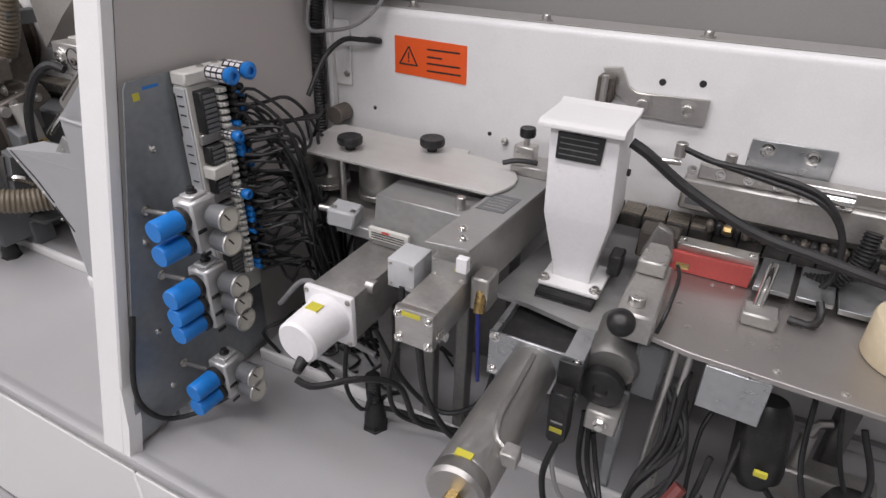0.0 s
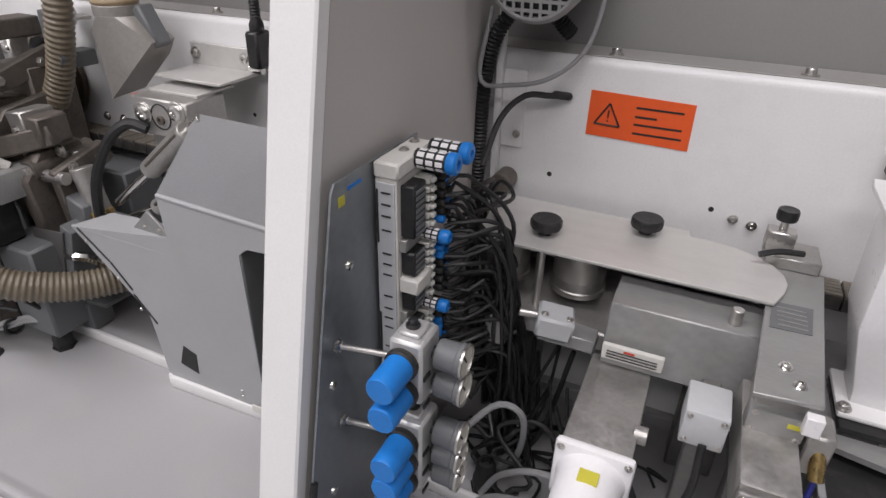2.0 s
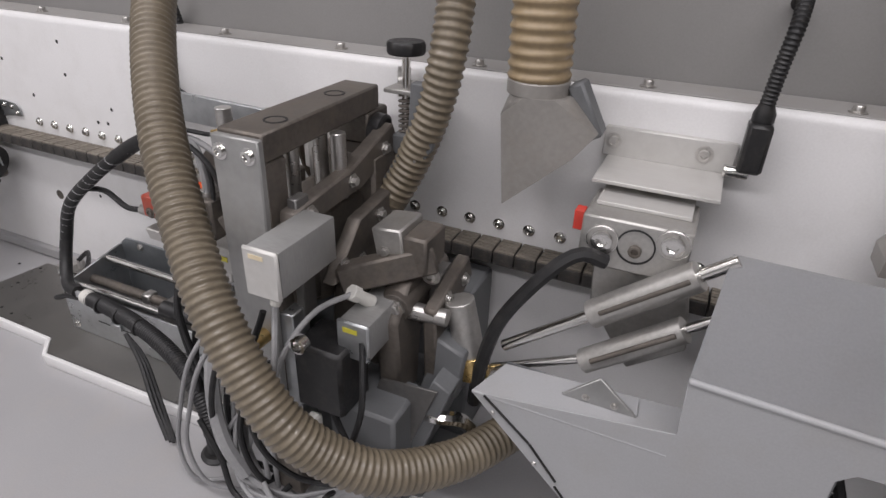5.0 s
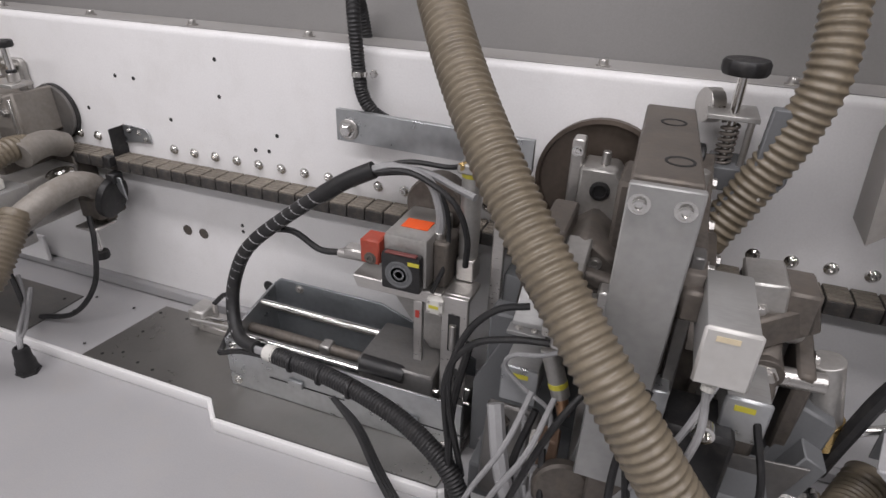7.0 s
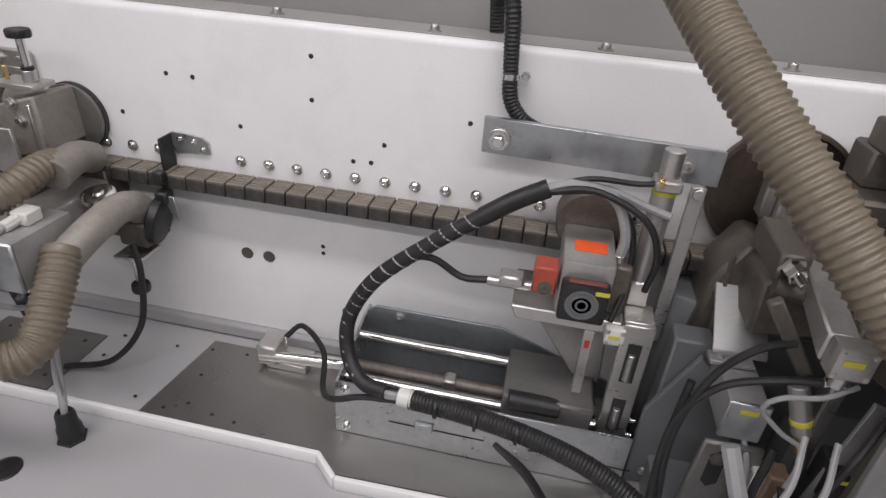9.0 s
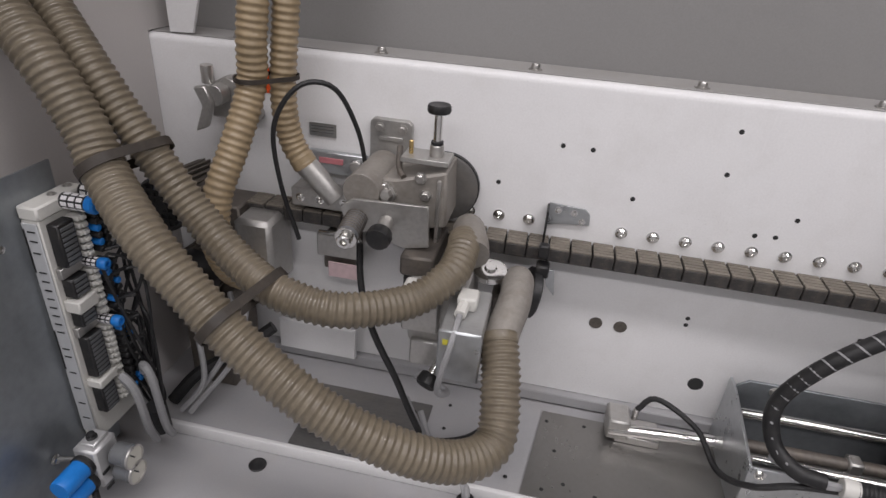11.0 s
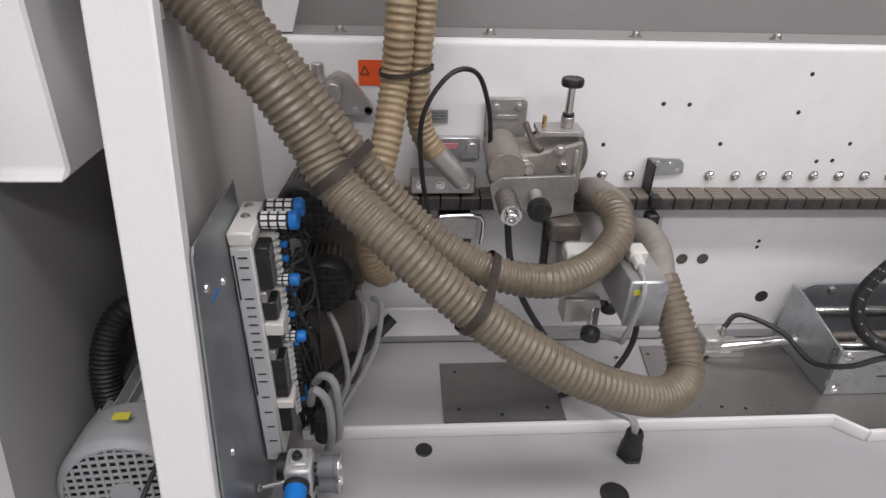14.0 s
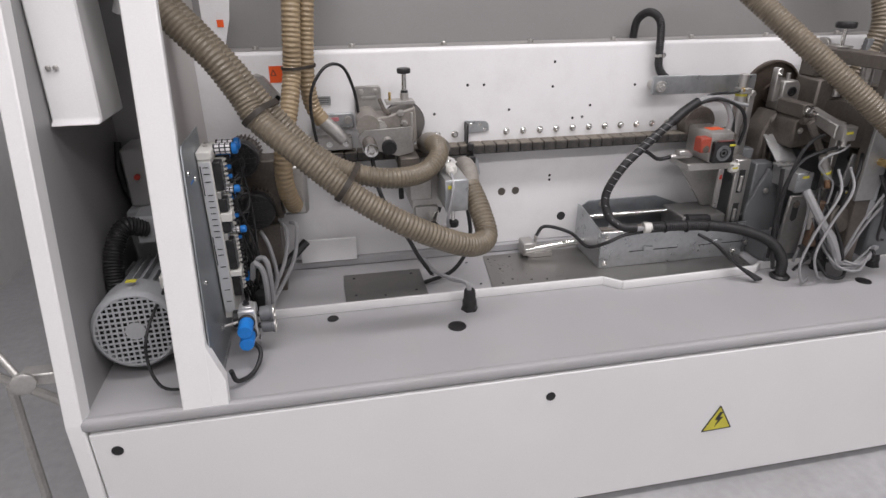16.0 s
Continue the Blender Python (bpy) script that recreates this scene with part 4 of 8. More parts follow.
# servo gearmotors
def gearmotor(label, x, z, y0, y1, w, cap):
    t = thing("gearmotor", label, "gearmotor", (x, (y0 + y1) / 2, z - w / 2), "gearmotors")
    part("gearbox", box(B(), (x - w / 2, y0, z - w / 2), (x + w / 2, y1, z + w / 2), 0.004, None, 2), ALU, t, "square aluminium gearbox")
    if cap == "round":
        part("flange", box(B(), (x - w * 0.56, y0 - 0.014, z - w * 0.56), (x + w * 0.56, y0, z + w * 0.56), 0.006, None, 2), MOTW, t, "white square flange")
        part("motor_can", lathe(B(), (x, y0 - 0.014, z), (0, -1, 0), [(w * 0.50, 0), (w * 0.46, 0.012), (w * 0.44, 0.07), (w * 0.43, 0.078), (w * 0.38, 0.082)], 32), MOTW, t, "white round motor housing")
        part("yellow_label", box(B(), (x - 0.012, y0 - 0.055, z + w * 0.435), (x + 0.012, y0 - 0.035, z + w * 0.462), 0.0005), YELLOW, t, "small yellow label")
        part("cable_boot", cyl(B(), (x + 0.006, y0 - 0.085, z - w * 0.33), (x + 0.012, y0 - 0.115, z - w * 0.42), 0.011, 0.008), RUBBER, t)
        for sx in (-1, 1):
            for sz in (-1, 1):
                part("flange_screw", cap_screw(B(), (x + sx * w * 0.47, y0 - 0.014, z + sz * w * 0.47), (0, -1, 0), 0.0035, 0.003), STEEL, t)
        part("hinge_boss", cyl(B(), (x + w * 0.42, y0 + 0.05, z + w * 0.44), (x + w * 0.62, y0 + 0.05, z + w * 0.44), 0.012), ALU, t)
    else:
        part("end_cover", box(B(), (x - w * 0.53, y0 - 0.016, z - w * 0.53), (x + w * 0.53, y0, z + w * 0.53), 0.005, None, 2), STEEL, t, "square end cover")
        for sx in (-1, 1):
            for sz in (-1, 1):
                part("cover_screw", cap_screw(B(), (x + sx * w * 0.4, y0 - 0.016, z + sz * w * 0.36), (0, -1, 0), 0.005, 0.005), CHROME, t)
        part("yellow_label", box(B(), (x - w * 0.3, y0 - 0.0172, z + w * 0.34), (x + w * 0.2, y0 - 0.0162, z + w * 0.46), 0), YELLOW, t, "yellow label strip")
        part("side_nut", hex_bolt(B(), (x + w * 0.5, y0 + 0.01, z - w * 0.25), (1, 0, 0), 0.008, 0.012), CHROME, t)
    part("bracket", box(B(), (x - w * 0.2, y1 - 0.03, 0.022), (x + w * 0.2, y1, z - w / 2), 0.003), DARKPL, t)
    return t


gearmotor("white servo gearmotor with round housing and aluminium gearbox", 2.315, 0.315, -0.455, -0.27, 0.088, "round")
gearmotor("aluminium gearmotor with square screwed end cover", 2.497, 0.378, -0.485, -0.30, 0.062, "square")
junction_box("sensor_box", (2.402, -0.42, 0.378), (2.452, -0.36, 0.43), LABEL, "small pale screwed sensor box on a stand")
junction_box("sensor_box", (2.468, -0.395, 0.405), (2.53, -0.372, 0.44), MATT, "flat grey sensor box with yellow label and two plugs", None, (2.51, 0.426, 0.016, 0.006))
tagged(part("sensor_stand", box(B(), (2.42, -0.335, 0.02), (2.445, -0.31, 0.40), 0.003), DARKPL), "slim dark steel stand behind the sensor box", "stand")
black_cable([(2.324, -0.57, 0.262), (2.35, -0.56, 0.25), (2.40, -0.50, 0.24), (2.44, -0.45, 0.20), (2.46, -0.42, 0.10), (2.52, -0.36, 0.05)], 0.0055)
black_cable([(2.43, -0.42, 0.385), (2.43, -0.43, 0.30), (2.40, -0.42, 0.18), (2.40, -0.40, 0.08), (2.45, -0.37, 0.04), (2.56, -0.35, 0.035)], 0.005)
black_cable([(2.50, -0.49, 0.345), (2.505, -0.47, 0.22), (2.54, -0.43, 0.11), (2.60, -0.39, 0.08), (2.63, -0.36, 0.16)], 0.006)
black_cable([(2.36, -0.40, 0.26), (2.41, -0.38, 0.14), (2.48, -0.36, 0.08), (2.55, -0.34, 0.13), (2.57, -0.33, 0.26)], 0.005)
black_cable([(2.31, -0.41, 0.27), (2.31, -0.43, 0.13), (2.34, -0.42, 0.07), (2.345, -0.40, 0.10)], 0.0045)
black_cable([(2.35, -0.38, 0.05), (2.42, -0.355, 0.035), (2.52, -0.35, 0.033), (2.62, -0.36, 0.035)], 0.005)
cable("air_tube", [(2.555, -0.40, 0.37), (2.556, -0.395, 0.30), (2.55, -0.37, 0.20)], 0.0035, NAVY, "dark blue pneumatic tube with brass elbow", "tube")
tagged(part("brass_elbow", cyl(B(), (2.556, -0.40, 0.365), (2.552, -0.38, 0.40), 0.009), BRASS), "small brass elbow fitting on the tube", "fitting")
tagged(part("valve_block", box(B(), (2.535, -0.39, 0.36), (2.565, -0.345, 0.42), 0.003), ALU), "small aluminium valve block beside the arm", "valve")

# white glue container
t = thing("glue_hopper", "white painted tapered glue hopper with black vent plate", "glue hopper", (2.64, -0.17, 0.345))
bm = B()
rings = []
for z, hx, y0, y1 in ((0.352, 0.034, -0.215, -0.15), (0.37, 0.034, -0.215, -0.15), (0.472, 0.056, -0.222, -0.12), (0.628, 0.055, -0.222, -0.118)):
    cx = 2.648 - (z - 0.352) * 0.04
    rings.append([bm.verts.new(c) for c in ((cx - hx, y0, z), (cx + hx, y0, z), (cx + hx, y1, z), (cx - hx, y1, z))])
for a, b in zip(rings, rings[1:]):
    for k in range(4):
        bm.faces.new((a[k], a[(k + 1) % 4], b[(k + 1) % 4], b[k]))
bm.faces.new(rings[0][::-1])
bm.faces.new(rings[-1])
bmesh.ops.bevel(bm, geom=bm.edges[:], offset=0.004, segments=2, affect="EDGES", profile=0.5)
part("hopper_body", bm, MOTW, t)
part("cap", prism(B(), [(-0.236, 0.622), (-0.236, 0.629), (-0.225, 0.634), (-0.125, 0.634), (-0.112, 0.640), (-0.108, 0.634), (-0.12, 0.627), (-0.228, 0.627)], "x", 2.566, 2.700, 0.0008), POST, t, "folded white lid")
part("vent_plate", prism(B(), [(2.597, 0.572), (2.669, 0.573), (2.671, 0.616), (2.597, 0.616)], "y", -0.226, -0.2222, 0.0008), BLACK, t, "black slotted vent plate")
bm = B()
for z in (0.58, 0.589, 0.598, 0.607):
    box(bm, (2.602, -0.2268, z), (2.662, -0.226, z + 0.0016), 0)
part("vent_slot", bm, DGREY, t)
part("flange", box(B(), (2.598, -0.245, 0.345), (2.705, -0.14, 0.354), 0.004, None, 2), POST, t, "white base flange")
part("rubber_seat", box(B(), (2.60, -0.262, 0.332), (2.702, -0.14, 0.345), 0.006, None, 2), RUBBER, t, "black rubber seat")
for x in (2.606, 2.696):
    part("flange_bolt", cap_screw(B(), (x, -0.232, 0.354), (0, 0, 1), 0.007, 0.008), STEEL, t)
part("side_switch", box(B(), (2.70, -0.18, 0.36), (2.722, -0.14, 0.40), 0.003), BLACK, t)
part("side_pin", cyl(B(), (2.702, -0.17, 0.60), (2.707, -0.17, 0.60), 0.006), HOLE, t)
part("side_pin", cyl(B(), (2.702, -0.17, 0.55), (2.707, -0.17, 0.55), 0.006), HOLE, t)

# deck plate round it, chute and air cylinder
t = thing("deck_plate", "grey steel deck plate with rectangular opening", "deck plate", (2.65, -0.2, 0.3))
for pts in ([(2.53, -0.285), (2.60, -0.29), (2.60, -0.03), (2.56, -0.03)], [(2.60, -0.29), (2.70, -0.31), (2.70, -0.262), (2.60, -0.262)], [(2.70, -0.31), (2.745, -0.30), (2.755, -0.03), (2.70, -0.03)], [(2.60, -0.14), (2.70, -0.14), (2.70, -0.03), (2.60, -0.03)]):
    part("plate_strip", prism(B(), pts, "z", 0.322, 0.331, 0), MATT, t)
part("support", box(B(), (2.62, -0.12, 0.022), (2.71, -0.06, 0.322), 0.003), DARKPL, t)
t = thing("chute_box", "galvanised chute box with screwed front and black inside", "chute", (2.648, -0.34, 0.2))
part("front_plate", box(B(), (2.572, -0.388, 0.243), (2.725, -0.383, 0.330), 0.001), GALV, t)
part("side_plate", box(B(), (2.572, -0.383, 0.243), (2.582, -0.29, 0.327), 0.001), GALV, t)
part("side_plate", box(B(), (2.694, -0.383, 0.243), (2.725, -0.29, 0.327), 0.001), GALV, t)
part("chute_floor", box(B(), (2.58, -0.383, 0.25), (2.70, -0.26, 0.31), 0.001), BLACK, t, "black chute inside")
part("bracket_leg", box(B(), (2.585, -0.31, 0.022), (2.61, -0.29, 0.25), 0.002), GALV, t)
for x in (2.582, 2.716):
    for z in (0.255, 0.32):
        part("screw", cap_screw(B(), (x, -0.388, z), (0, -1, 0), 0.006, 0.004), CHROME, t)
t = thing("air_cylinder", "large brushed steel air cylinder with brass port", "pneumatic cylinder", (2.65, -0.52, 0.27))
part("barrel", lathe(B(), (2.648, -0.388, 0.285), (0.02, -1, 0.10), [(0.037, 0), (0.039, 0.002), (0.039, 0.262), (0.0375, 0.265), (0.039, 0.268), (0.039, 0.286), (0.034, 0.291)], 40), DULL, t)
part("pipe", tube(B(), [(2.655, -0.41, 0.329), (2.66, -0.50, 0.338), (2.662, -0.56, 0.342), (2.672, -0.595, 0.342), (2.69, -0.602, 0.332)], 0.0042), DULL, t)
part("brass_port", cyl(B(), (2.655, -0.676, 0.313), (2.656, -0.70, 0.316), 0.011, n=6), BRASS, t)
part("side_port", box(B(), (2.684, -0.615, 0.318), (2.706, -0.592, 0.340), 0.002), ALU, t)
part("yellow_label", box(B(), (2.640, -0.650, 0.3475), (2.662, -0.640, 0.3505), 0), YELLOW, t, "yellow label")
t = thing("proximity_sensor", "black proximity sensor with yellow label on a bracket", "sensor", (2.705, -0.41, 0.19))
part("bracket", box(B(), (2.69, -0.396, 0.27), (2.728, -0.389, 0.325), 0.002), BLACK, t)
part("body", prism(B(), [(2.692, 0.185), (2.698, 0.178), (2.718, 0.180), (2.724, 0.19), (2.722, 0.28), (2.69, 0.28)], "y", -0.42, -0.39, 0.002), BLACK, t)
part("yellow_label", box(B(), (2.697, -0.4213, 0.203), (2.717, -0.4202, 0.212), 0), YELLOW, t)
part("printed_line", box(B(), (2.697, -0.4213, 0.222), (2.716, -0.4202, 0.225), 0), GCABLE, t)
cable("cable", [(2.707, -0.405, 0.18), (2.712, -0.42, 0.12), (2.74, -0.42, 0.06), (2.80, -0.40, 0.035)], 0.004, GCABLE, "grey sensor cable curving to the tray")

# feed table of the gluing bay
t = thing("feed_table", "brushed steel feed table plate with folded grey front", "feed table", (3.0, -0.2, 0.37))
part("table_plate", prism(B(), [(2.775, -0.345), (2.862, -0.362), (3.5, -0.385), (3.5, -0.02), (2.83, -0.02), (2.785, -0.20)], "z", 0.374, 0.383, 0.001), WORN, t)
part("front_fold", prism(B(), [(2.885, -0.34), (2.968, -0.352), (2.968, -0.37), (2.885, -0.366)], "z", 0.30, 0.374, 0.001), GALV, t, "galvanised fold below the plate")
part("leg", box(B(), (2.87, -0.10, 0.022), (2.90, -0.06, 0.374), 0.003), DARKPL, t)
part("leg", box(B(), (3.12, -0.12, 0.022), (3.15, -0.08, 0.374), 0.003), DARKPL, t)
part("cross_rail", box(B(), (2.80, -0.30, 0.335), (3.45, -0.27, 0.374), 0.003), GALV, t)
for x, y in ((2.87, -0.16), (2.9, -0.15), (2.85, -0.30), (2.97, -0.345), (3.05, -0.35), (2.83, -0.24)):
    part("plate_screw", cap_screw(B(), (x, y, 0.383), (0, 0, 1), 0.004, 0.002), STEEL, t)
t = thing("guide_carriage", "steel guide carriage with red felt strip on the feed table", "guide", (2.86, -0.12, 0.383))
part("red_strip", box(B(), (2.787, -0.145, 0.384), (2.921, -0.135, 0.420), 0.001), REDPAD, t, "red felt-faced strip")
part("slotted_bar", box(B(), (2.80, -0.134, 0.384), (2.925, -0.105, 0.432), 0.002), STEEL, t)
part("dark_block", box(B(), (2.735, -0.13, 0.384), (2.80, -0.08, 0.435), 0.003), DUSTY, t, "worn brown steel block")
part("wedge", prism(B(), [(2.745, 0.40), (2.80, 0.40), (2.79, 0.45), (2.765, 0.46)], "y", -0.15, -0.13, 0.001), ALU, t)
for x in (2.808, 2.915):
    part("bar_screw", cap_screw(B(), (x, -0.12, 0.432), (0, 0, 1), 0.004, 0.003), CHROME, t)
t = thing("valve_unit", "small dusty valve unit with screwed lid and brass port", "valve", (2.775, -0.28, 0.383))
part("body", box(B(), (2.752, -0.365, 0.372), (2.808, -0.20, 0.42), 0.004), ALU, t)
part("lid", prism(B(), [(2.755, -0.25), (2.80, -0.25), (2.80, -0.205), (2.79, -0.18), (2.76, -0.18)], "z", 0.42, 0.445, 0.003), ALU, t, "screwed aluminium lid")
for x in (2.763, 2.793):
    for y in (-0.243, -0.213):
        part("screw", cap_screw(B(), (x, y, 0.445), (0, 0, 1), 0.003, 0.002), STEEL, t)
part("brass_port", cyl(B(), (2.808, -0.21, 0.43), (2.828, -0.208, 0.43), 0.005, n=8), BRASS, t)
part("eye_screw", cyl(B(), (2.775, -0.335, 0.42), (2.775, -0.335, 0.435), 0.013), STEEL, t)
part("ball_knob", lathe(B(), (2.765, -0.372, 0.40), (0, -0.4, 0.5), [(0.008, 0), (0.016, 0.004), (0.020, 0.013), (0.0195, 0.024), (0.012, 0.034), (0.005, 0.036)], 22), BLACK, t, "black ball knob")
part("edge_tube", tube(B(), [(2.812, -0.21, 0.43), (2.82, -0.27, 0.44), (2.818, -0.33, 0.42), (2.812, -0.35, 0.39)], 0.003), BLACK, t)
t = thing("pinch_roller", "grey pinch roller unit with dark wheels below the deck", "roller unit", (2.79, -0.36, 0.1))
part("block", lathe(B(), (2.760, -0.25, 0.315), (0, -1, -0.12), [(0.040, 0), (0.043, 0.006), (0.043, 0.085), (0.039, 0.10), (0.036, 0.104)], 30), DARKPL, t, "rounded dark motor housing")
part("side_cover", box(B(), (2.79, -0.34, 0.255), (2.835, -0.29, 0.36), 0.006), DGREY, t)
part("wheel", lathe(B(), (2.755, -0.352, 0.275), (0, -1, 0), [(0.028, 0), (0.034, 0.004), (0.034, 0.02), (0.028, 0.024), (0.012, 0.024), (0.01, 0.02)], 26), RUBBER, t, "dark rubber wheel")
part("clamp", box(B(), (2.742, -0.392, 0.205), (2.792, -0.33, 0.245), 0.003), ALU, t)
part("clamp_screw", hex_bolt(B(), (2.767, -0.392, 0.226), (0, -1, 0), 0.008, 0.012), CHROME, t)
part("stand", box(B(), (2.775, -0.33, 0.022), (2.795, -0.31, 0.25), 0.003), GALV, t)
for x in (2.84, 2.86):
    part("rod", cyl(B(), (x, -0.34, 0.08), (x + 0.004, -0.33, 0.36), 0.006), STEEL, t)
t = thing("air_motor", "black cylindrical motor with yellow label hanging under the table", "motor", (2.985, -0.33, 0.15))
part("can", lathe(B(), (2.982, -0.30, 0.30), (0.10, -0.25, -1), [(0.026, 0), (0.036, 0.02), (0.038, 0.11), (0.036, 0.122), (0.026, 0.124), (0.022, 0.14), (0.014, 0.142)], 26), BLACK, t)
part("yellow_label", box(B(), (2.985, -0.372, 0.215), (3.003, -0.366, 0.224), 0.0005), YELLOW, t)
t = thing("air_motor", "black cylindrical motor hanging under the feed table", "motor", (3.1, -0.33, 0.1))
part("can", lathe(B(), (3.12, -0.33, 0.20), (0.1, -0.3, -1), [(0.03, 0), (0.04, 0.02), (0.042, 0.12), (0.036, 0.13), (0.02, 0.132)], 26), BLACK, t)
part("green_button", lathe(B(), (3.125, -0.39, 0.12), (0, -1, 0.5), [(0.007, 0), (0.007, 0.006), (0.005, 0.008)], 12), mat("green_plastic", (0.02, 0.35, 0.12), 0.4), t)
t = thing("adjuster", "steel hand adjuster with threaded pin on the table", "adjuster", (2.945, -0.2, 0.383))
part("block", box(B(), (2.915, -0.255, 0.383), (2.965, -0.215, 0.405), 0.003), ALU, t)
part("pin", cyl(B(), (2.935, -0.225, 0.40), (2.945, -0.16, 0.445), 0.008), CHROME, t)
part("hook", tube(B(), [(2.98, -0.215, 0.39), (3.01, -0.22, 0.392), (3.02, -0.20, 0.40), (3.015, -0.185, 0.415)], 0.006), BLACK, t)
for x in (2.925, 2.985):
    tagged(part("guard_sheet", prism(B(), [(x, -0.17), (x + 0.052, -0.17), (x + 0.062, -0.06), (x + 0.012, -0.06)], "z", 0.398, 0.406, 0.001), GALV), "grey galvanised guard sheet over the rail", "guard")
tagged(part("guard_sheet", prism(B(), [(3.045, -0.165), (3.4, -0.165), (3.4, -0.05), (3.05, -0.06)], "z", 0.390, 0.400, 0.001), GALV), "wide grey galvanised guard sheet over the rail", "guard")
t = thing("edge_reel", "cream plastic reel wheel lying on the feed table", "reel", (3.1, -0.24, 0.383))
part("rim", lathe(B(), (3.135, -0.235, 0.384), (0, 0, 1), [(0.062, 0), (0.064, 0.003), (0.064, 0.060), (0.062, 0.064), (0.052, 0.064), (0.050, 0.012)], 40), CREAM, t)
for k in range(4):
    part("spoke", box(B(), (-0.005, -0.051, 0.410), (0.005, 0.051, 0.430), 0.002, Matrix.Translation((3.135, -0.235, 0)) @ Matrix.Rotation(math.pi * k / 4, 4, "Z")), CREAM, t)
# drive at the beam, cables
t = thing("pressure_rail", "grey rail with black chain links along the beam", "rail", (2.95, -0.05, 0.45))
part("rail_body", box(B(), (2.78, -0.055, 0.458), (3.5, -0.012, 0.515), 0.004), ALU, t, "dusty aluminium rail body")
part("rail_top", box(B(), (2.80, -0.042, 0.515), (3.5, -0.012, 0.54), 0.002), STEEL, t)
for i in range(18):
    part("chain_link", box(B(), (2.835 + 0.0145 * i, -0.075, 0.432), (2.846 + 0.0145 * i, -0.055, 0.452), 0.003), BLACK if i % 2 else DUSTY, t)
part("brass_nut", cyl(B(), (2.862, -0.085, 0.45), (2.875, -0.085, 0.45), 0.007, n=6), BRASS, t)
part("data_plate", box(B(), (2.79, -0.0562, 0.47), (2.83, -0.0552, 0.482), 0), DGREY, t)
for i in range(5):
    part("rail_screw", cap_screw(B(), (2.79 + 0.045 * i, -0.043, 0.528), (0, -1, 0), 0.006, 0.006), CHROME, t)
part("rail_cylinder", cyl(B(), (2.955, -0.06, 0.527), (3.03, -0.06, 0.527), 0.015), CHROME, t, "bright steel cylinder")
part("fitting", cyl(B(), (2.765, -0.05, 0.55), (2.765, -0.05, 0.575), 0.01), STEEL, t)
part("fitting_pipe", cyl(B(), (2.72, -0.06, 0.54), (2.77, -0.05, 0.54), 0.006), CHROME, t)
part("fitting", cyl(B(), (2.845, -0.05, 0.54), (2.845, -0.05, 0.57), 0.009), STEEL, t)
t = thing("latch_plate", "stepped steel latch plate with bolts on the beam", "latch", (2.7, -0.01, 0.6))
part("plate", prism(B(), [(2.602, 0.672), (2.635, 0.676), (2.652, 0.645), (2.668, 0.636), (2.789, 0.640), (2.789, 0.596), (2.672, 0.596), (2.652, 0.615), (2.632, 0.628), (2.625, 0.64)], "y", -0.010, -0.001, 0.001), STEEL, t)
for x, z in ((2.682, 0.617), (2.757, 0.618)):
    part("bolt", cap_screw(B(), (x, -0.010, z), (0, -1, 0), 0.0115, 0.012), STEEL, t)
part("hinge_block", box(B(), (2.60, -0.03, 0.615), (2.63, -0.001, 0.662), 0.003), DUSTY, t)
part("hinge_pin", cyl(B(), (2.615, -0.034, 0.61), (2.615, -0.034, 0.665), 0.006), STEEL, t)
t = thing("beam_plate_small", "galvanised plate fixed to the beam with two bolts", "plate", (2.93, 0, 0.54))
part("plate", box(B(), (2.868, -0.006, 0.535), (2.995, -0.001, 0.588), 0.001), GALV, t)
for x in (2.895, 2.962):
    part("bolt", cap_screw(B(), (x, -0.006, 0.572), (0, -1, 0), 0.008, 0.008), CHROME, t)
cable("cable", [(2.70, -0.17, 0.60), (2.73, -0.17, 0.585), (2.80, -0.17, 0.54), (2.90, -0.18, 0.50), (3.0, -0.19, 0.485), (3.08, -0.20, 0.475), (3.2, -0.2, 0.46)], 0.0085, RUBBER, "thick dark grey cable crossing in front of the rail")
for dz in (0.0, 0.009):
    black_cable([(2.77, -0.052, 0.566), (2.82, -0.08, 0.562), (2.90, -0.10, 0.555 + dz), (2.98, -0.11, 0.54 + dz), (3.02, -0.12, 0.50), (3.03, -0.13, 0.44), (3.02, -0.12, 0.40)], 0.005, "black hose bundle along the rail")
t = thing("cable_conduit", "black corrugated conduit beside the rail", "conduit", (3.04, -0.1, 0.38))
part("conduit", ribbed(B(), [(3.0, -0.09, 0.395), (3.035, -0.10, 0.41), (3.06, -0.10, 0.45), (3.065, -0.09, 0.5)], 0.014, 0.006, 0.0025, 12), RUBBER, t)
rng = random.Random(9)
for k in range(7):
    j = lambda s: rng.uniform(-s, s)
    black_cable([(2.86 + j(0.02), -0.33, 0.30 + j(0.03)), (2.88 + j(0.03), -0.37, 0.20 + j(0.03)), (2.87 + j(0.04), -0.41 + j(0.03), 0.11 + j(0.03)), (2.90 + j(0.06), -0.44 + j(0.03), 0.05), (2.98 + j(0.06), -0.42 + j(0.05), 0.03)], 0.0045 + j(0.001), "black cable drooping under the feed table")
for k in range(3):
    black_cable([(2.735 + 0.01 * k, -0.35, 0.20 - 0.02 * k), (2.745 + 0.015 * k, -0.37, 0.10), (2.79 + 0.01 * k, -0.40 - 0.01 * k, 0.05), (2.85, -0.42, 0.04 + 0.008 * k), (2.91, -0.40, 0.10), (2.93, -0.35, 0.2)], 0.0048, "black cable looping below the feed table")
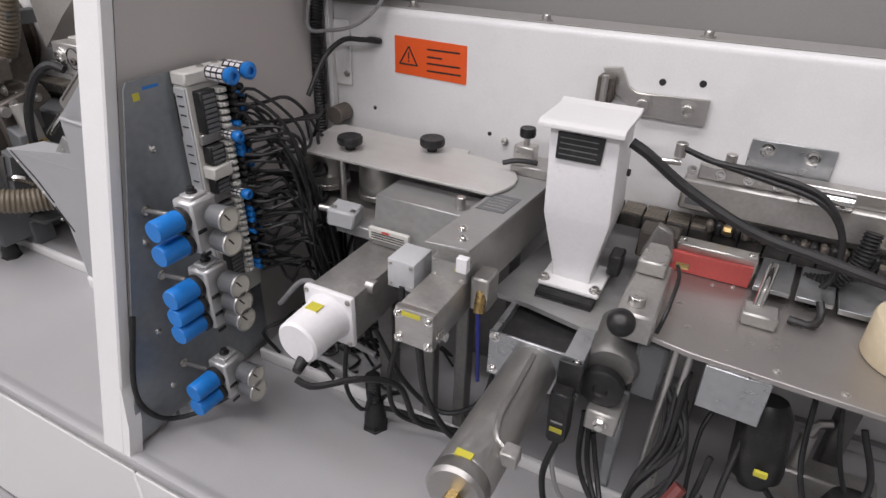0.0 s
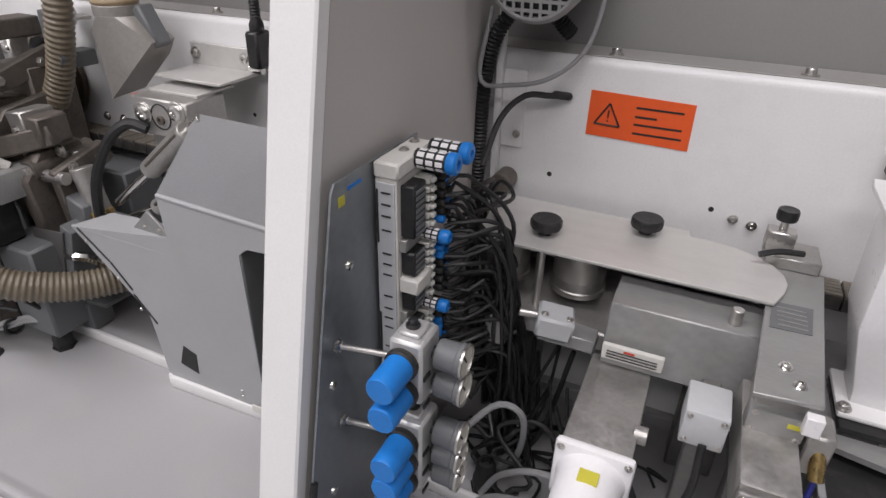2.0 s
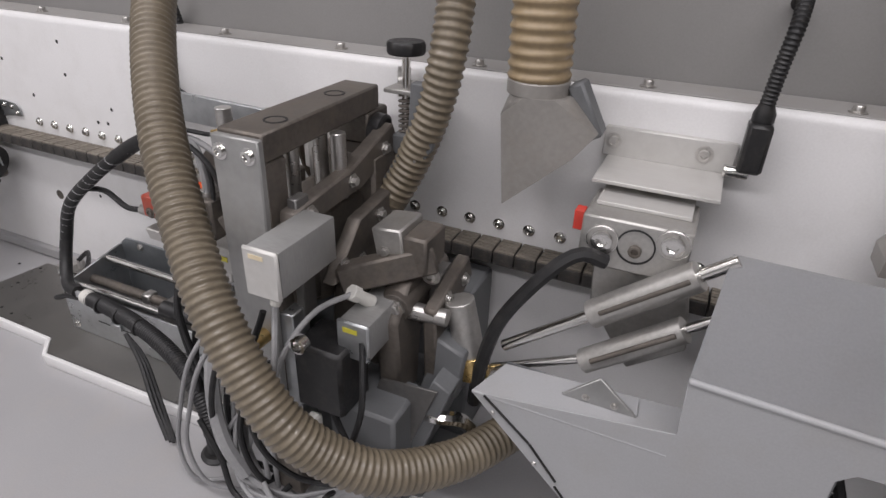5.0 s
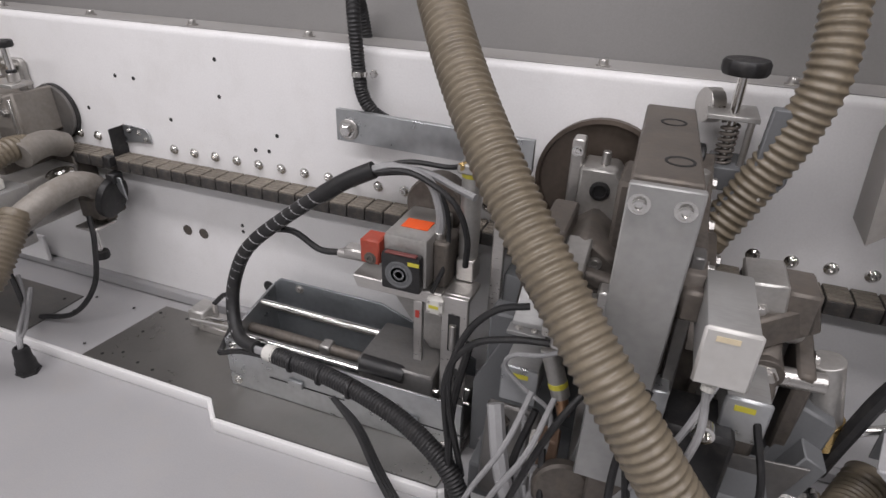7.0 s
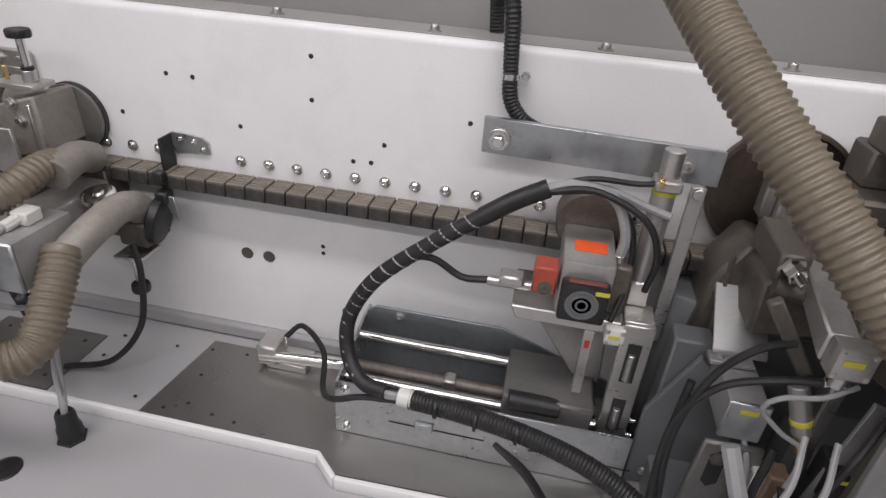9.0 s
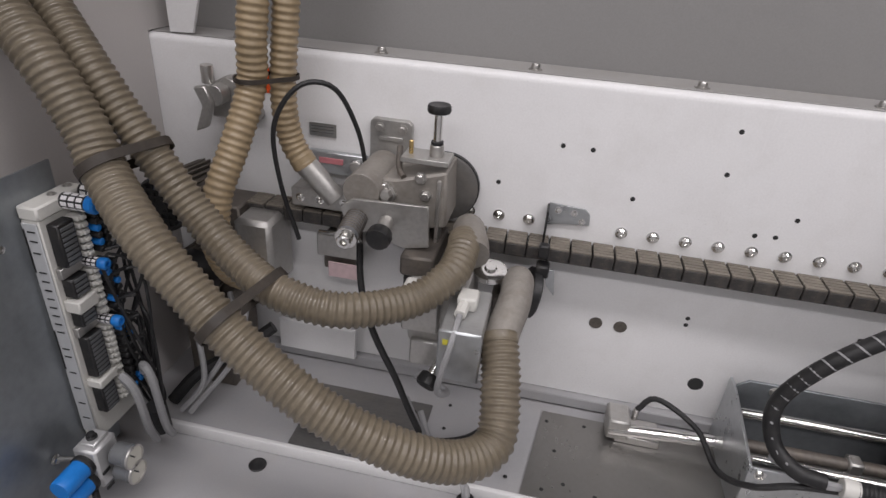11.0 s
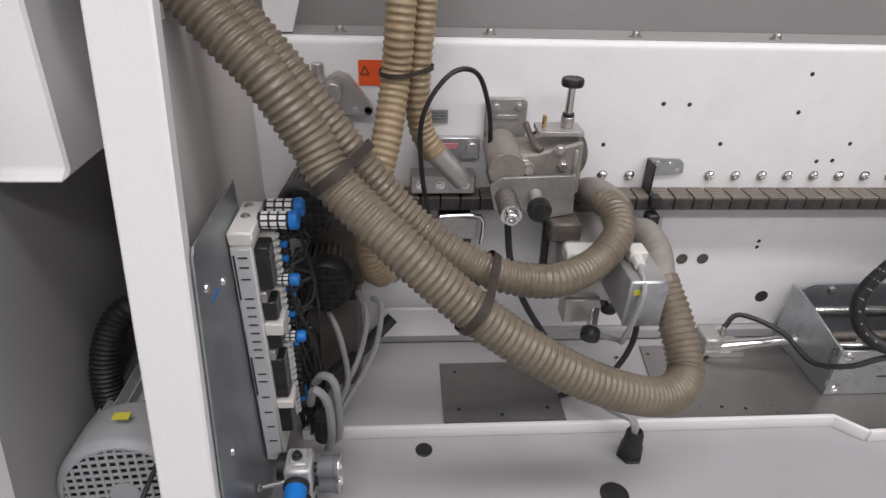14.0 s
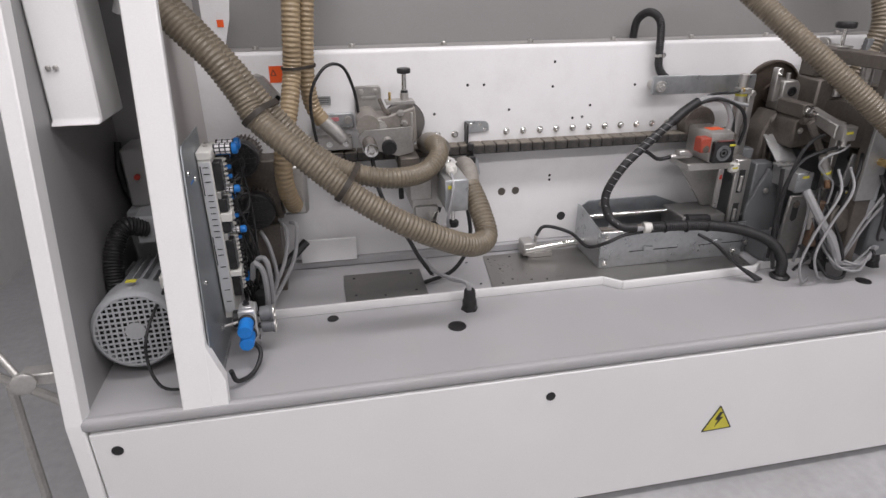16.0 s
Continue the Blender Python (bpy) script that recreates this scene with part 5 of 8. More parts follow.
black_cable([(2.71, -0.41, 0.18), (2.70, -0.43, 0.10), (2.74, -0.46, 0.03), (2.82, -0.47, 0.035), (2.90, -0.43, 0.09), (2.93, -0.38, 0.15)], 0.0055, "black cable looping below the feed table")
cable("cable", [(2.90, -0.40, 0.17), (2.878, -0.43, 0.12), (2.872, -0.45, 0.06), (2.88, -0.46, 0.02), (2.90, -0.46, 0.012)], 0.011, REDBR, "reddish brown cable bundle under the table")

# ---- main bay: grey guard cover ----
t = thing("guard_cover", "grey painted folded sheet guard with stepped cut-outs", "guard", (1.55, -0.3, 0.022))
F = -0.336
part("front_sheet", prism(B(), [(1.205, 0.352), (1.375, 0.185), (1.392, 0.022), (1.66, 0.022), (1.655, 0.398), (1.672, 0.415), (1.845, 0.425), (1.845, 0.462), (1.478, 0.478), (1.482, 0.392)], "y", F, F + 0.003, 0.0006), GUARD, t)
bm = B()
v = [bm.verts.new(c) for c in ((1.478, F + 0.0005, 0.478), (1.845, F + 0.0005, 0.462), (1.757, -0.218, 0.594), (1.495, -0.222, 0.600))]
bm.faces.new(v)
r_ = bmesh.ops.solidify(bm, geom=bm.faces[:], thickness=0.003)
part("sloped_top", bm, GUARD, t)
bm = B()
v = [bm.verts.new(c) for c in ((1.845, F + 0.001, 0.425), (1.845, -0.20, 0.425), (1.77, -0.20, 0.59), (1.757, -0.218, 0.593), (1.845, F + 0.001, 0.462))]
bm.faces.new(v)
bmesh.ops.solidify(bm, geom=bm.faces[:], thickness=0.003)
part("side_sheet", bm, GUARD, t)
part("wing_top", prism(B(), [(1.205, F + 0.002), (1.482, F + 0.002), (1.49, -0.235), (1.23, -0.255)], "z", 0.350, 0.353, 0.0005), GUARD, t)
part("wing_step", prism(B(), [(1.325, 0.353), (1.432, 0.353), (1.375, 0.402)], "y", -0.285, -0.279, 0.001), MATT, t, "triangular lug")
part("lug_foot", prism(B(), [(1.325, -0.282), (1.432, -0.282), (1.43, -0.25), (1.35, -0.25)], "z", 0.3535, 0.357, 0.0005), GUARD, t)
for x, z in ((1.36, 0.362), (1.40, 0.362)):
    part("lug_screw", cap_screw(B(), (x, -0.285, z), (0, -1, 0), 0.004, 0.003), STEEL, t)
# inward face in dark grey, not guard paint: shade put into its colour
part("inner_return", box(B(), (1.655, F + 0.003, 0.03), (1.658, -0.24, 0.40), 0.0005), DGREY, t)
# near-black patch on the sheet stands in for the shaded cut-out
part("triangle_cutout", prism(B(), [(1.437, 0.075), (1.485, 0.062), (1.49, 0.116), (1.457, 0.128)], "y", F - 0.0008, F + 0.001, 0), HOLE, t)
for a, b in (((1.225, 0.353), (1.30, 0.29)), ((1.30, 0.29), (1.345, 0.235)), ((1.345, 0.225), (1.395, 0.165))):
    part("seam", tube(B(), [(a[0], F - 0.0005, a[1]), ((a[0] + b[0]) / 2, F - 0.0005, (a[1] + b[1]) / 2), (b[0], F - 0.0005, b[1])], 0.0022, 6), BLACK, t)
for x, z in ((1.60, 0.06), (1.60, 0.045), (1.24, 0.325), (1.31, 0.255), (1.355, 0.19)):
    part("cover_screw", lathe(B(), (x, F, z), (0, -1, 0), [(0.004, 0), (0.003, 0.002)], 10), STEEL, t)
part("name_strip", box(B(), (1.63, -0.345, 0.024), (1.70, -0.341, 0.042), 0.0005), OFFW, t, "pale label strip")
part("folded_edge", cyl(B(), (1.478, F + 0.003, 0.4765), (1.845, F + 0.003, 0.4605), 0.005, n=16), GUARD, t)
part("side_fold", cyl(B(), (1.845, F + 0.004, 0.461), (1.757, -0.217, 0.592), 0.004, n=14), GUARD, t)
part("wing_fold", cyl(B(), (1.206, F + 0.003, 0.3515), (1.478, F + 0.003, 0.3515), 0.0035, n=12), GUARD, t)
# dark grey sheet under the wing stands in for the shade behind it
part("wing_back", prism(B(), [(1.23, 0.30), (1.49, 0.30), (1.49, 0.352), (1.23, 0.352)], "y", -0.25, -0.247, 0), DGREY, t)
# inside the guard opening
t = thing("lower_drive", "black drive rail and slotted steel foot behind the guard", "drive unit", (1.75, -0.25, 0.022))
part("black_rail", cyl(B(), (1.60, -0.20, 0.225), (1.80, -0.20, 0.215), 0.028), BLACK, t)
part("rail_edge", box(B(), (1.64, -0.232, 0.188), (1.82, -0.228, 0.193), 0), STEEL, t)
part("slotted_foot", prism(B(), [(1.665, -0.33), (1.735, -0.33), (1.765, -0.19), (1.70, -0.19)], "z", 0.022, 0.075, 0.003), DARKPL, t)
part("slot", prism(B(), [(1.695, -0.30), (1.71, -0.30), (1.73, -0.22), (1.712, -0.22)], "z", 0.0751, 0.077, 0), HOLE, t)
part("foot_bolt", hex_bolt(B(), (1.718, -0.235, 0.077), (0, 0, 1), 0.013, 0.018), STEEL, t)
part("black_housing", box(B(), (1.82, -0.31, 0.12), (1.905, -0.22, 0.25), 0.008), BLACK, t)
part("upper_housing", box(B(), (1.66, -0.20, 0.30), (1.84, -0.14, 0.44), 0.004), ALU, t)
part("big_bolt", cap_screw(B(), (1.745, -0.20, 0.40), (0, -1, 0), 0.014, 0.02), CHROME, t)
t = thing("glue_roller_head", "dark roller head with red switch beside the guard", "machine head", (1.86, -0.2, 0.3))
part("block", box(B(), (1.80, -0.22, 0.25), (1.88, -0.10, 0.55), 0.005), DGREY, t)
part("round_case", cyl(B(), (1.815, -0.24, 0.51), (1.865, -0.24, 0.51), 0.045, n=28), ALU, t)
part("red_switch", box(B(), (1.842, -0.25, 0.570), (1.851, -0.238, 0.592), 0.002), RED, t, "small red switch")
part("bar", box(B(), (1.868, -0.24, 0.42), (1.885, -0.215, 0.58), 0.003), DUSTY, t)
part("black_case", box(B(), (1.917, -0.30, 0.25), (1.957, -0.20, 0.455), 0.004), BLACK, t)
part("green_line", box(B(), (1.921, -0.3015, 0.350), (1.953, -0.3, 0.354), 0), mat("green_led", (0.05, 0.5, 0.15), 0.4), t)
for k in range(1):
    black_cable([(1.845 + 0.008 * k, -0.27, 0.56), (1.858 + 0.008 * k, -0.30, 0.45), (1.872 + 0.006 * k, -0.30, 0.34), (1.868 + 0.008 * k, -0.32, 0.24), (1.89, -0.35, 0.12), (1.87 + 0.02 * k, -0.36, 0.02)], 0.0075, "black cable hanging beside the guard")
for pts, r in (([(1.93, -0.29, 0.455), (1.932, -0.295, 0.50), (1.948, -0.30, 0.525), (1.957, -0.31, 0.50)], 0.008), ([(1.82, -0.30, 0.22), (1.80, -0.34, 0.25), (1.815, -0.37, 0.20), (1.84, -0.37, 0.06), (1.85, -0.36, 0.01)], 0.008), ([(1.93, -0.30, 0.28), (1.915, -0.34, 0.20), (1.90, -0.37, 0.10), (1.885, -0.38, 0.01)], 0.006)):
    black_cable(pts, r, "black cable in the corner of the bay")
t = thing("corner_strip", "white upright strip with a hexagon bolt at the bay end", "strip", (1.94, -0.05, 0.30))
part("strip", box(B(), (1.926, -0.056, 0.26), (1.959, -0.050, 0.72), 0.001), WHITE, t)
part("bolt", hex_bolt(B(), (1.941, -0.056, 0.489), (0, -1, 0), 0.011, 0.010), STEEL, t)
part("fixing", box(B(), (1.93, -0.05, 0.60), (1.955, -0.001, 0.66), 0.001), GALV, t)
black_cable([(1.70, -0.19, 0.30), (1.71, -0.25, 0.27), (1.73, -0.25, 0.20)], 0.008)
for x in (1.875, ):
    t = thing("pressure_regulator", "small regulator with black gauges beside the divider", "pressure regulator", (x, -0.42, 0.08))
    part("body", box(B(), (x - 0.02, -0.46, 0.05), (x + 0.025, -0.40, 0.17), 0.004), ALU, t)
    for z in (0.145, 0.10):
        gauge(t, (x - 0.012, -0.43, z), 0.019)
    part("knob", lathe(B(), (x, -0.46, 0.07), (0, -1, 0), [(0.017, 0), (0.018, 0.004), (0.018, 0.04), (0.016, 0.043)], 22), BLUE, t, "blue plastic knob")
    part("stand", box(B(), (x - 0.012, -0.45, 0.0), (x + 0.02, -0.41, 0.05), 0.002), GALV, t)

# suction hoods and their hoses
t = thing("suction_hood", "grey sheet suction funnel joined to a tan hose", "suction hood", (1.2, -0.1, 0.55))
bm = B()
for k in range(20):
    bm.verts.new((1.2 + 0.047 * math.cos(2 * math.pi * k / 20), -0.10 + 0.047 * math.sin(2 * math.pi * k / 20), 0.735))
for c in ((1.150, -0.138, 0.705), (1.163, -0.138, 0.563), (1.262, -0.132, 0.652), (1.29, -0.115, 0.688), (1.163, -0.05, 0.568), (1.262, -0.05, 0.655), (1.29, -0.055, 0.69), (1.152, -0.06, 0.70)):
    bm.verts.new(c)
bmesh.ops.convex_hull(bm, input=bm.verts[:])
part("funnel", bm, FUNNEL, t, "", 20)
part("neck", lathe(B(), (1.192, -0.10, 0.733), (0, 0, 1), [(0.044, 0), (0.046, 0.002), (0.046, 0.02), (0.044, 0.022)], 28), FUNNEL, t)
part("side_handle", box(B(), (-0.012, -0.02, -0.05), (0.012, 0.02, 0.035), 0.004, pose(1.262, -0.085, 0.722, 0, -28, 0)), DGREY, t)
part("printed_line", box(B(), (1.165, -0.1325, 0.648), (1.205, -0.131, 0.650), 0), STEEL, t)
hose("suction_hose", [(1.192, -0.10, 0.75), (1.19, -0.10, 0.82), (1.188, -0.095, 0.92), (1.185, -0.08, 1.1), (1.18, -0.02, 1.4)], 0.047, "tan ribbed suction hose rising from a grey funnel", HOSEY, 0.0165, 0.0036)
t = thing("suction_hood", "grey sheet suction funnel joined to a tan hose", "suction hood", (1.78, -0.1, 0.56))
bm = B()
rings = []
for z, hx, hy, cx, rd in ((0.56, 0.085, 0.03, 1.761, 0.0), (0.585, 0.085, 0.034, 1.761, 0.0), (0.655, 0.048, 0.045, 1.758, 0.8), (0.755, 0.044, 0.044, 1.756, 1.0)):
    ring = []
    for k in range(24):
        a = 2 * math.pi * k / 24
        c, s = math.cos(a), math.sin(a)
        q = max(abs(c), abs(s))
        ring.append(bm.verts.new((cx + hx * (c * rd + c / q * (1 - rd)), -0.085 + hy * (s * rd + s / q * (1 - rd)), z)))
    rings.append(ring)
for a, b in zip(rings, rings[1:]):
    for k in range(24):
        bm.faces.new((a[k], a[(k + 1) % 24], b[(k + 1) % 24], b[k]))
bm.faces.new(rings[0][::-1])
bm.faces.new(rings[-1])
part("funnel", bm, FUNNEL, t, "", 25)
part("side_clip", box(B(), (1.695, -0.05, 0.66), (1.712, -0.035, 0.74), 0.002), GREY, t)
part("side_clip", box(B(), (1.808, -0.05, 0.67), (1.83, -0.035, 0.72), 0.002), DGREY, t)
hose("suction_hose", [(1.756, -0.085, 0.755), (1.756, -0.085, 0.82), (1.756, -0.08, 0.95), (1.753, -0.06, 1.2), (1.748, 0.0, 1.45)], 0.049, "tan ribbed suction hose rising from a grey funnel", HOSEY, 0.0165, 0.0036)

# tool head with two large screws
t = thing("tool_head", "machined steel tool head with two large socket screws", "machine head", (1.39, -0.16, 0.53))
part("beam_bracket", box(B(), (1.285, -0.014, 0.628), (1.48, -0.001, 0.676), 0.002), LIGHT, t, "light bracket plate on the beam")
part("shelf", box(B(), (1.295, -0.13, 0.624), (1.47, -0.014, 0.630), 0.001), LIGHT, t)
part("lower_shelf", box(B(), (1.312, -0.165, 0.606), (1.44, -0.06, 0.612), 0.001), LIGHT, t)
for x in (1.300, 1.436):
    part("bracket_bolt", cap_screw(B(), (x, -0.014, 0.654), (0, -1, 0), 0.009, 0.008), STEEL, t)
part("block", box(B(), (1.303, -0.205, 0.53), (1.448, -0.10, 0.606), 0.003), ALU, t)
for x, z in ((1.334, 0.574), (1.425, 0.587)):
    part("large_washer", cyl(B(), (x, -0.205, z), (x, -0.209, z), 0.021, n=24), STEEL, t)
    part("large_screw", cap_screw(B(), (x, -0.205, z), (0, -1, 0), 0.015, 0.010), CHROME, t)
part("bore", lathe(B(), (1.379, -0.2055, 0.572), (0, -1, 0), [(0.026, -0.01), (0.026, 0.001), (0.024, 0.0015), (0.023, -0.004)], 24), BLACK, t, "dark round bore")
part("bore_bolt", cap_screw(B(), (1.379, -0.203, 0.566), (0, -1, 0), 0.009, 0.008), DUSTY, t)
part("lower_plate", prism(B(), [(1.325, 0.53), (1.455, 0.53), (1.475, 0.42), (1.40, 0.36), (1.33, 0.46)], "y", -0.19, -0.16, 0.002), ALU, t)
part("red_tab", box(B(), (1.288, -0.19, 0.572), (1.302, -0.17, 0.602), 0.001), RED, t)
for off, r1, r2 in ((0.0, 0.009, 0.021), (-0.085, 0.007, 0.019)):
    t2 = thing("air_cylinder", "slanting steel air cylinder with bright piston rod", "pneumatic cylinder", (1.35, -0.22, 0.4 + off))
    part("rod", cyl(B(), (1.215 + off * 0.2, -0.225, 0.362 + off * 0.6), (1.36, -0.225, 0.477 + off), r1), CHROME, t2)
    part("barrel", cyl(B(), (1.34, -0.225, 0.462 + off), (1.465, -0.225, 0.562 + off), r2), ALU, t2)
    part("tail_rod", cyl(B(), (1.46, -0.225, 0.558 + off), (1.505, -0.225, 0.594 + off), r1), CHROME, t2)
    part("groove", cyl(B(), (1.352, -0.243, 0.478 + off), (1.455, -0.243, 0.560 + off), 0.004), DUSTY, t2)
t = thing("cable_connector", "black plug connector with cable on the beam", "connector", (1.5, -0.03, 0.64))
part("plug", box(B(), (1.482, -0.06, 0.648), (1.514, -0.014, 0.72), 0.005), BLACK, t)
part("plug_top", lathe(B(), (1.498, -0.037, 0.72), (0, 0, 1), [(0.015, 0), (0.015, 0.012), (0.010, 0.024), (0.009, 0.03)], 14), BLACK, t)
part("plug_cable", ribbed(B(), [(1.498, -0.037, 0.745), (1.502, -0.04, 0.80), (1.507, -0.035, 0.845), (1.51, 0.0, 0.878), (1.512, 0.06, 0.885), (1.512, 0.12, 0.86)], 0.011, 0.006, 0.0016, 12), RUBBER, t)
part("base_fitting", cyl(B(), (1.465, -0.035, 0.642), (1.50, -0.035, 0.642), 0.009), CHROME, t)
cable("wrapped_cable", [(1.345, -0.215, 0.545), (1.31, -0.23, 0.555), (1.27, -0.25, 0.52), (1.215, -0.26, 0.43), (1.19, -0.26, 0.33), (1.18, -0.25, 0.25)], 0.011, RUBBER, "black spiral-wrapped cable bundle")

# ---- trimming frame with column, boxes and hoses ----
t = thing("trimming_frame", "heavy brown-grey machined trimming frame with column", "machine frame", (0.9, -0.2, 0.03))
part("top_bar", prism(B(), [(0.838, -0.362), (0.912, -0.362), (0.900, -0.05), (0.832, -0.05)], "z", 0.655, 0.695, 0.003), DUSTY, t)
# shallow dark rings on the bar, their colour standing in for shade in bores
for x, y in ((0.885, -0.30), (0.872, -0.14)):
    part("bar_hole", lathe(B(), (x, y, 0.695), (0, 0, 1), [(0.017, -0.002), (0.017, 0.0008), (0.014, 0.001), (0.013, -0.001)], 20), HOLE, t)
part("column_plate", prism(B(), [(0.836, 0.26), (0.905, 0.26), (0.915, 0.655), (0.915, 0.69), (0.838, 0.69)], "y", -0.374, -0.362, 0.002), MATT, t, "bright column face plate")
for x in (0.852, 0.898):
    part("column_bolt", cap_screw(B(), (x, -0.374, 0.668), (0, -1, 0), 0.008, 0.006), CHROME, t)
part("column", box(B(), (0.855, -0.362, 0.03), (0.91, -0.315, 0.655), 0.004), DUSTY, t)
part("rear_block", box(B(), (0.815, -0.14, 0.36), (0.94, -0.03, 0.60), 0.006), DUSTY, t)
part("rear_column", box(B(), (0.83, -0.09, 0.60), (0.90, -0.02, 0.655), 0.004), DUSTY, t)
for x, y in ((0.872, -0.26), (0.915, -0.20), (0.86, -0.17)):
    part("guide_rod", cyl(B(), (x, y, 0.55), (x, y, 0.655), 0.012), STEEL, t)
part("slide_boss", cyl(B(), (0.90, -0.255, 0.40), (0.90, -0.255, 0.56), 0.026), DUSTY, t)
part("slide_body", prism(B(), [(-0.33, 0.42), (-0.335, 0.53), (-0.20, 0.545), (-0.10, 0.53), (-0.06, 0.46), (-0.12, 0.40), (-0.26, 0.40)], "x", 0.86, 0.918, 0.004), DUSTY, t)
part("slide_arm", prism(B(), [(-0.35, 0.555), (-0.345, 0.585), (-0.20, 0.60), (-0.07, 0.64), (-0.05, 0.60), (-0.17, 0.56)], "x", 0.912, 0.938, 0.003), DUSTY, t, "sloping bolted arm")
part("swing_plate", prism(B(), [(-0.30, 0.45), (-0.22, 0.53), (-0.10, 0.545), (-0.06, 0.50), (-0.16, 0.44)], "x", 0.938, 0.962, 0.003), DUSTY, t)
part("stop_bar", box(B(), (0.918, -0.335, 0.40), (0.934, -0.305, 0.60), 0.002), DARKPL, t)
for y, z in ((-0.31, 0.573), (-0.20, 0.582), (-0.10, 0.605), (-0.27, 0.475), (-0.16, 0.515), (-0.11, 0.50), (-0.22, 0.46)):
    part("arm_bolt", hex_bolt(B(), (0.938 if z > 0.56 else 0.962, y, z), (1, 0, 0), 0.008, 0.009), STEEL, t)
part("round_cam", lathe(B(), (0.90, -0.07, 0.625), (1, 0, -0.1), [(0.026, 0), (0.028, 0.003), (0.028, 0.02), (0.022, 0.023), (0.008, 0.02)], 24), BLACK, t, "dark round cam")
part("brace", prism(B(), [(0.93, 0.54), (0.98, 0.55), (1.03, 0.62), (1.03, 0.72), (0.99, 0.72), (0.985, 0.63)], "y", -0.11, -0.09, 0.002), DGREY, t, "dark grey bracing plate")
for x, z in ((0.965, 0.565), (0.995, 0.60), (1.01, 0.64)):
    part("brace_bolt", cap_screw(B(), (x, -0.11, z), (0, -1, 0), 0.009, 0.007), STEEL, t)
part("angled_arm", box(B(), (0, -0.018, -0.022), (0.15, 0.018, 0.022), 0.004, Matrix.Translation((0.96, -0.28, 0.455)) @ Matrix.Rotation(radians(-16), 4, "Y") @ Matrix.Rotation(radians(28), 4, "Z")), DUSTY, t)
part("lower_arm", prism(B(), [(-0.27, 0.24), (-0.285, 0.40), (-0.24, 0.455), (-0.14, 0.46), (-0.12, 0.40), (-0.20, 0.34), (-0.21, 0.24)], "x", 1.02, 1.06, 0.005), DUSTY, t)
part("lower_arm", prism(B(), [(-0.24, 0.26), (-0.25, 0.42), (-0.12, 0.455), (-0.10, 0.41), (-0.19, 0.37), (-0.19, 0.26)], "x", 1.085, 1.108, 0.004), DUSTY, t)
part("arm_pin", cyl(B(), (1.015, -0.245, 0.405), (1.122, -0.235, 0.405), 0.014), STEEL, t)
part("clevis", box(B(), (1.062, -0.18, 0.33), (1.083, -0.13, 0.44), 0.003), DARKPL, t)
for y, z in ((-0.25, 0.30), (-0.17, 0.43), (-0.235, 0.43)):
    part("arm_bolt", cap_screw(B(), (1.108, y + 0.03, z - 0.01), (1, 0, 0), 0.008, 0.007), STEEL, t)
part("base_block", prism(B(), [(0.86, -0.27), (0.97, -0.27), (1.05, -0.22), (1.05, -0.04), (0.86, -0.04)], "z", 0.024, 0.20, 0.005), DGREY, t)
part("dust_chute", prism(B(), [(1.05, 0.13), (1.085, 0.10), (1.15, 0.30), (1.12, 0.315)], "y", -0.28, -0.16, 0.002), DGREY, t)
part("chute_side", prism(B(), [(0.97, 0.12), (1.06, 0.10), (1.13, 0.30), (1.03, 0.29)], "y", -0.285, -0.281, 0.001), DARKPL, t, "bare sheet chute side")
part("funnel_lug", prism(B(), [(0.995, 0.535), (1.045, 0.54), (1.05, 0.50), (1.028, 0.44), (1.012, 0.44)], "y", -0.245, -0.17, 0.003), ALU, t)
part("lug_block", box(B(), (1.045, -0.24, 0.47), (1.085, -0.17, 0.53), 0.004), DUSTY, t)
part("lug_bolt", cap_screw(B(), (1.075, -0.20, 0.45), (0, -1, 0), 0.011, 0.008), STEEL, t)
part("lug_bolt", hex_bolt(B(), (1.02, -0.245, 0.50), (0, -1, 0), 0.007, 0.007), STEEL, t)
part("clear_tube", cyl(B(), (1.155, -0.20, 0.30), (1.125, -0.20, 0.42), 0.024), ALU, t)
part("tube_collar", cyl(B(), (1.158, -0.20, 0.285), (1.148, -0.20, 0.325), 0.028), BRASS, t, "worn brass collar")
t.location = t.location + Vector((0.015, -0.038, 0.014))
t = thing("tension_knob", "black hand knob on a sprung steel spindle", "adjusting knob", (0.965, -0.09, 0.62))
knurled_knob(t, (0.965, -0.085, 0.762), (0, 0, 1), 0.032, 0.021)
part("spindle", cyl(B(), (0.965, -0.085, 0.62), (0.965, -0.085, 0.765), 0.007), CHROME, t)
part("coil_spring", spring(B(), (0.965, -0.085, 0.635), (0.965, -0.085, 0.695), 0.0115, 0.0022, 7), DUSTY, t, "steel coil spring")
part("yoke", prism(B(), [(0.93, -0.10), (1.0, -0.10), (1.0, -0.02), (0.945, -0.02), (0.93, -0.05)], "z", 0.70, 0.707, 0.001), ALU, t)
part("tie_rod", cyl(B(), (0.99, -0.09, 0.62), (0.99, -0.095, 0.705), 0.005), STEEL, t)
part("pulley", cyl(B(), (0.925, -0.04, 0.705), (0.945, -0.03, 0.705), 0.026, n=24), STEEL, t)
part("foot", box(B(), (0.95, -0.11, 0.60), (1.0, -0.03, 0.635), 0.002), DGREY, t)
jb = junction_box("junction_box", (0.952, -0.478, 0.532), (1.002, -0.36, 0.598), MATT, "grey metal junction box with worn white front", None)
part("lid", box(B(), (0.950, -0.486, 0.530), (1.004, -0.479, 0.600), 0.003), LIGHT, jb, "worn pale lid")
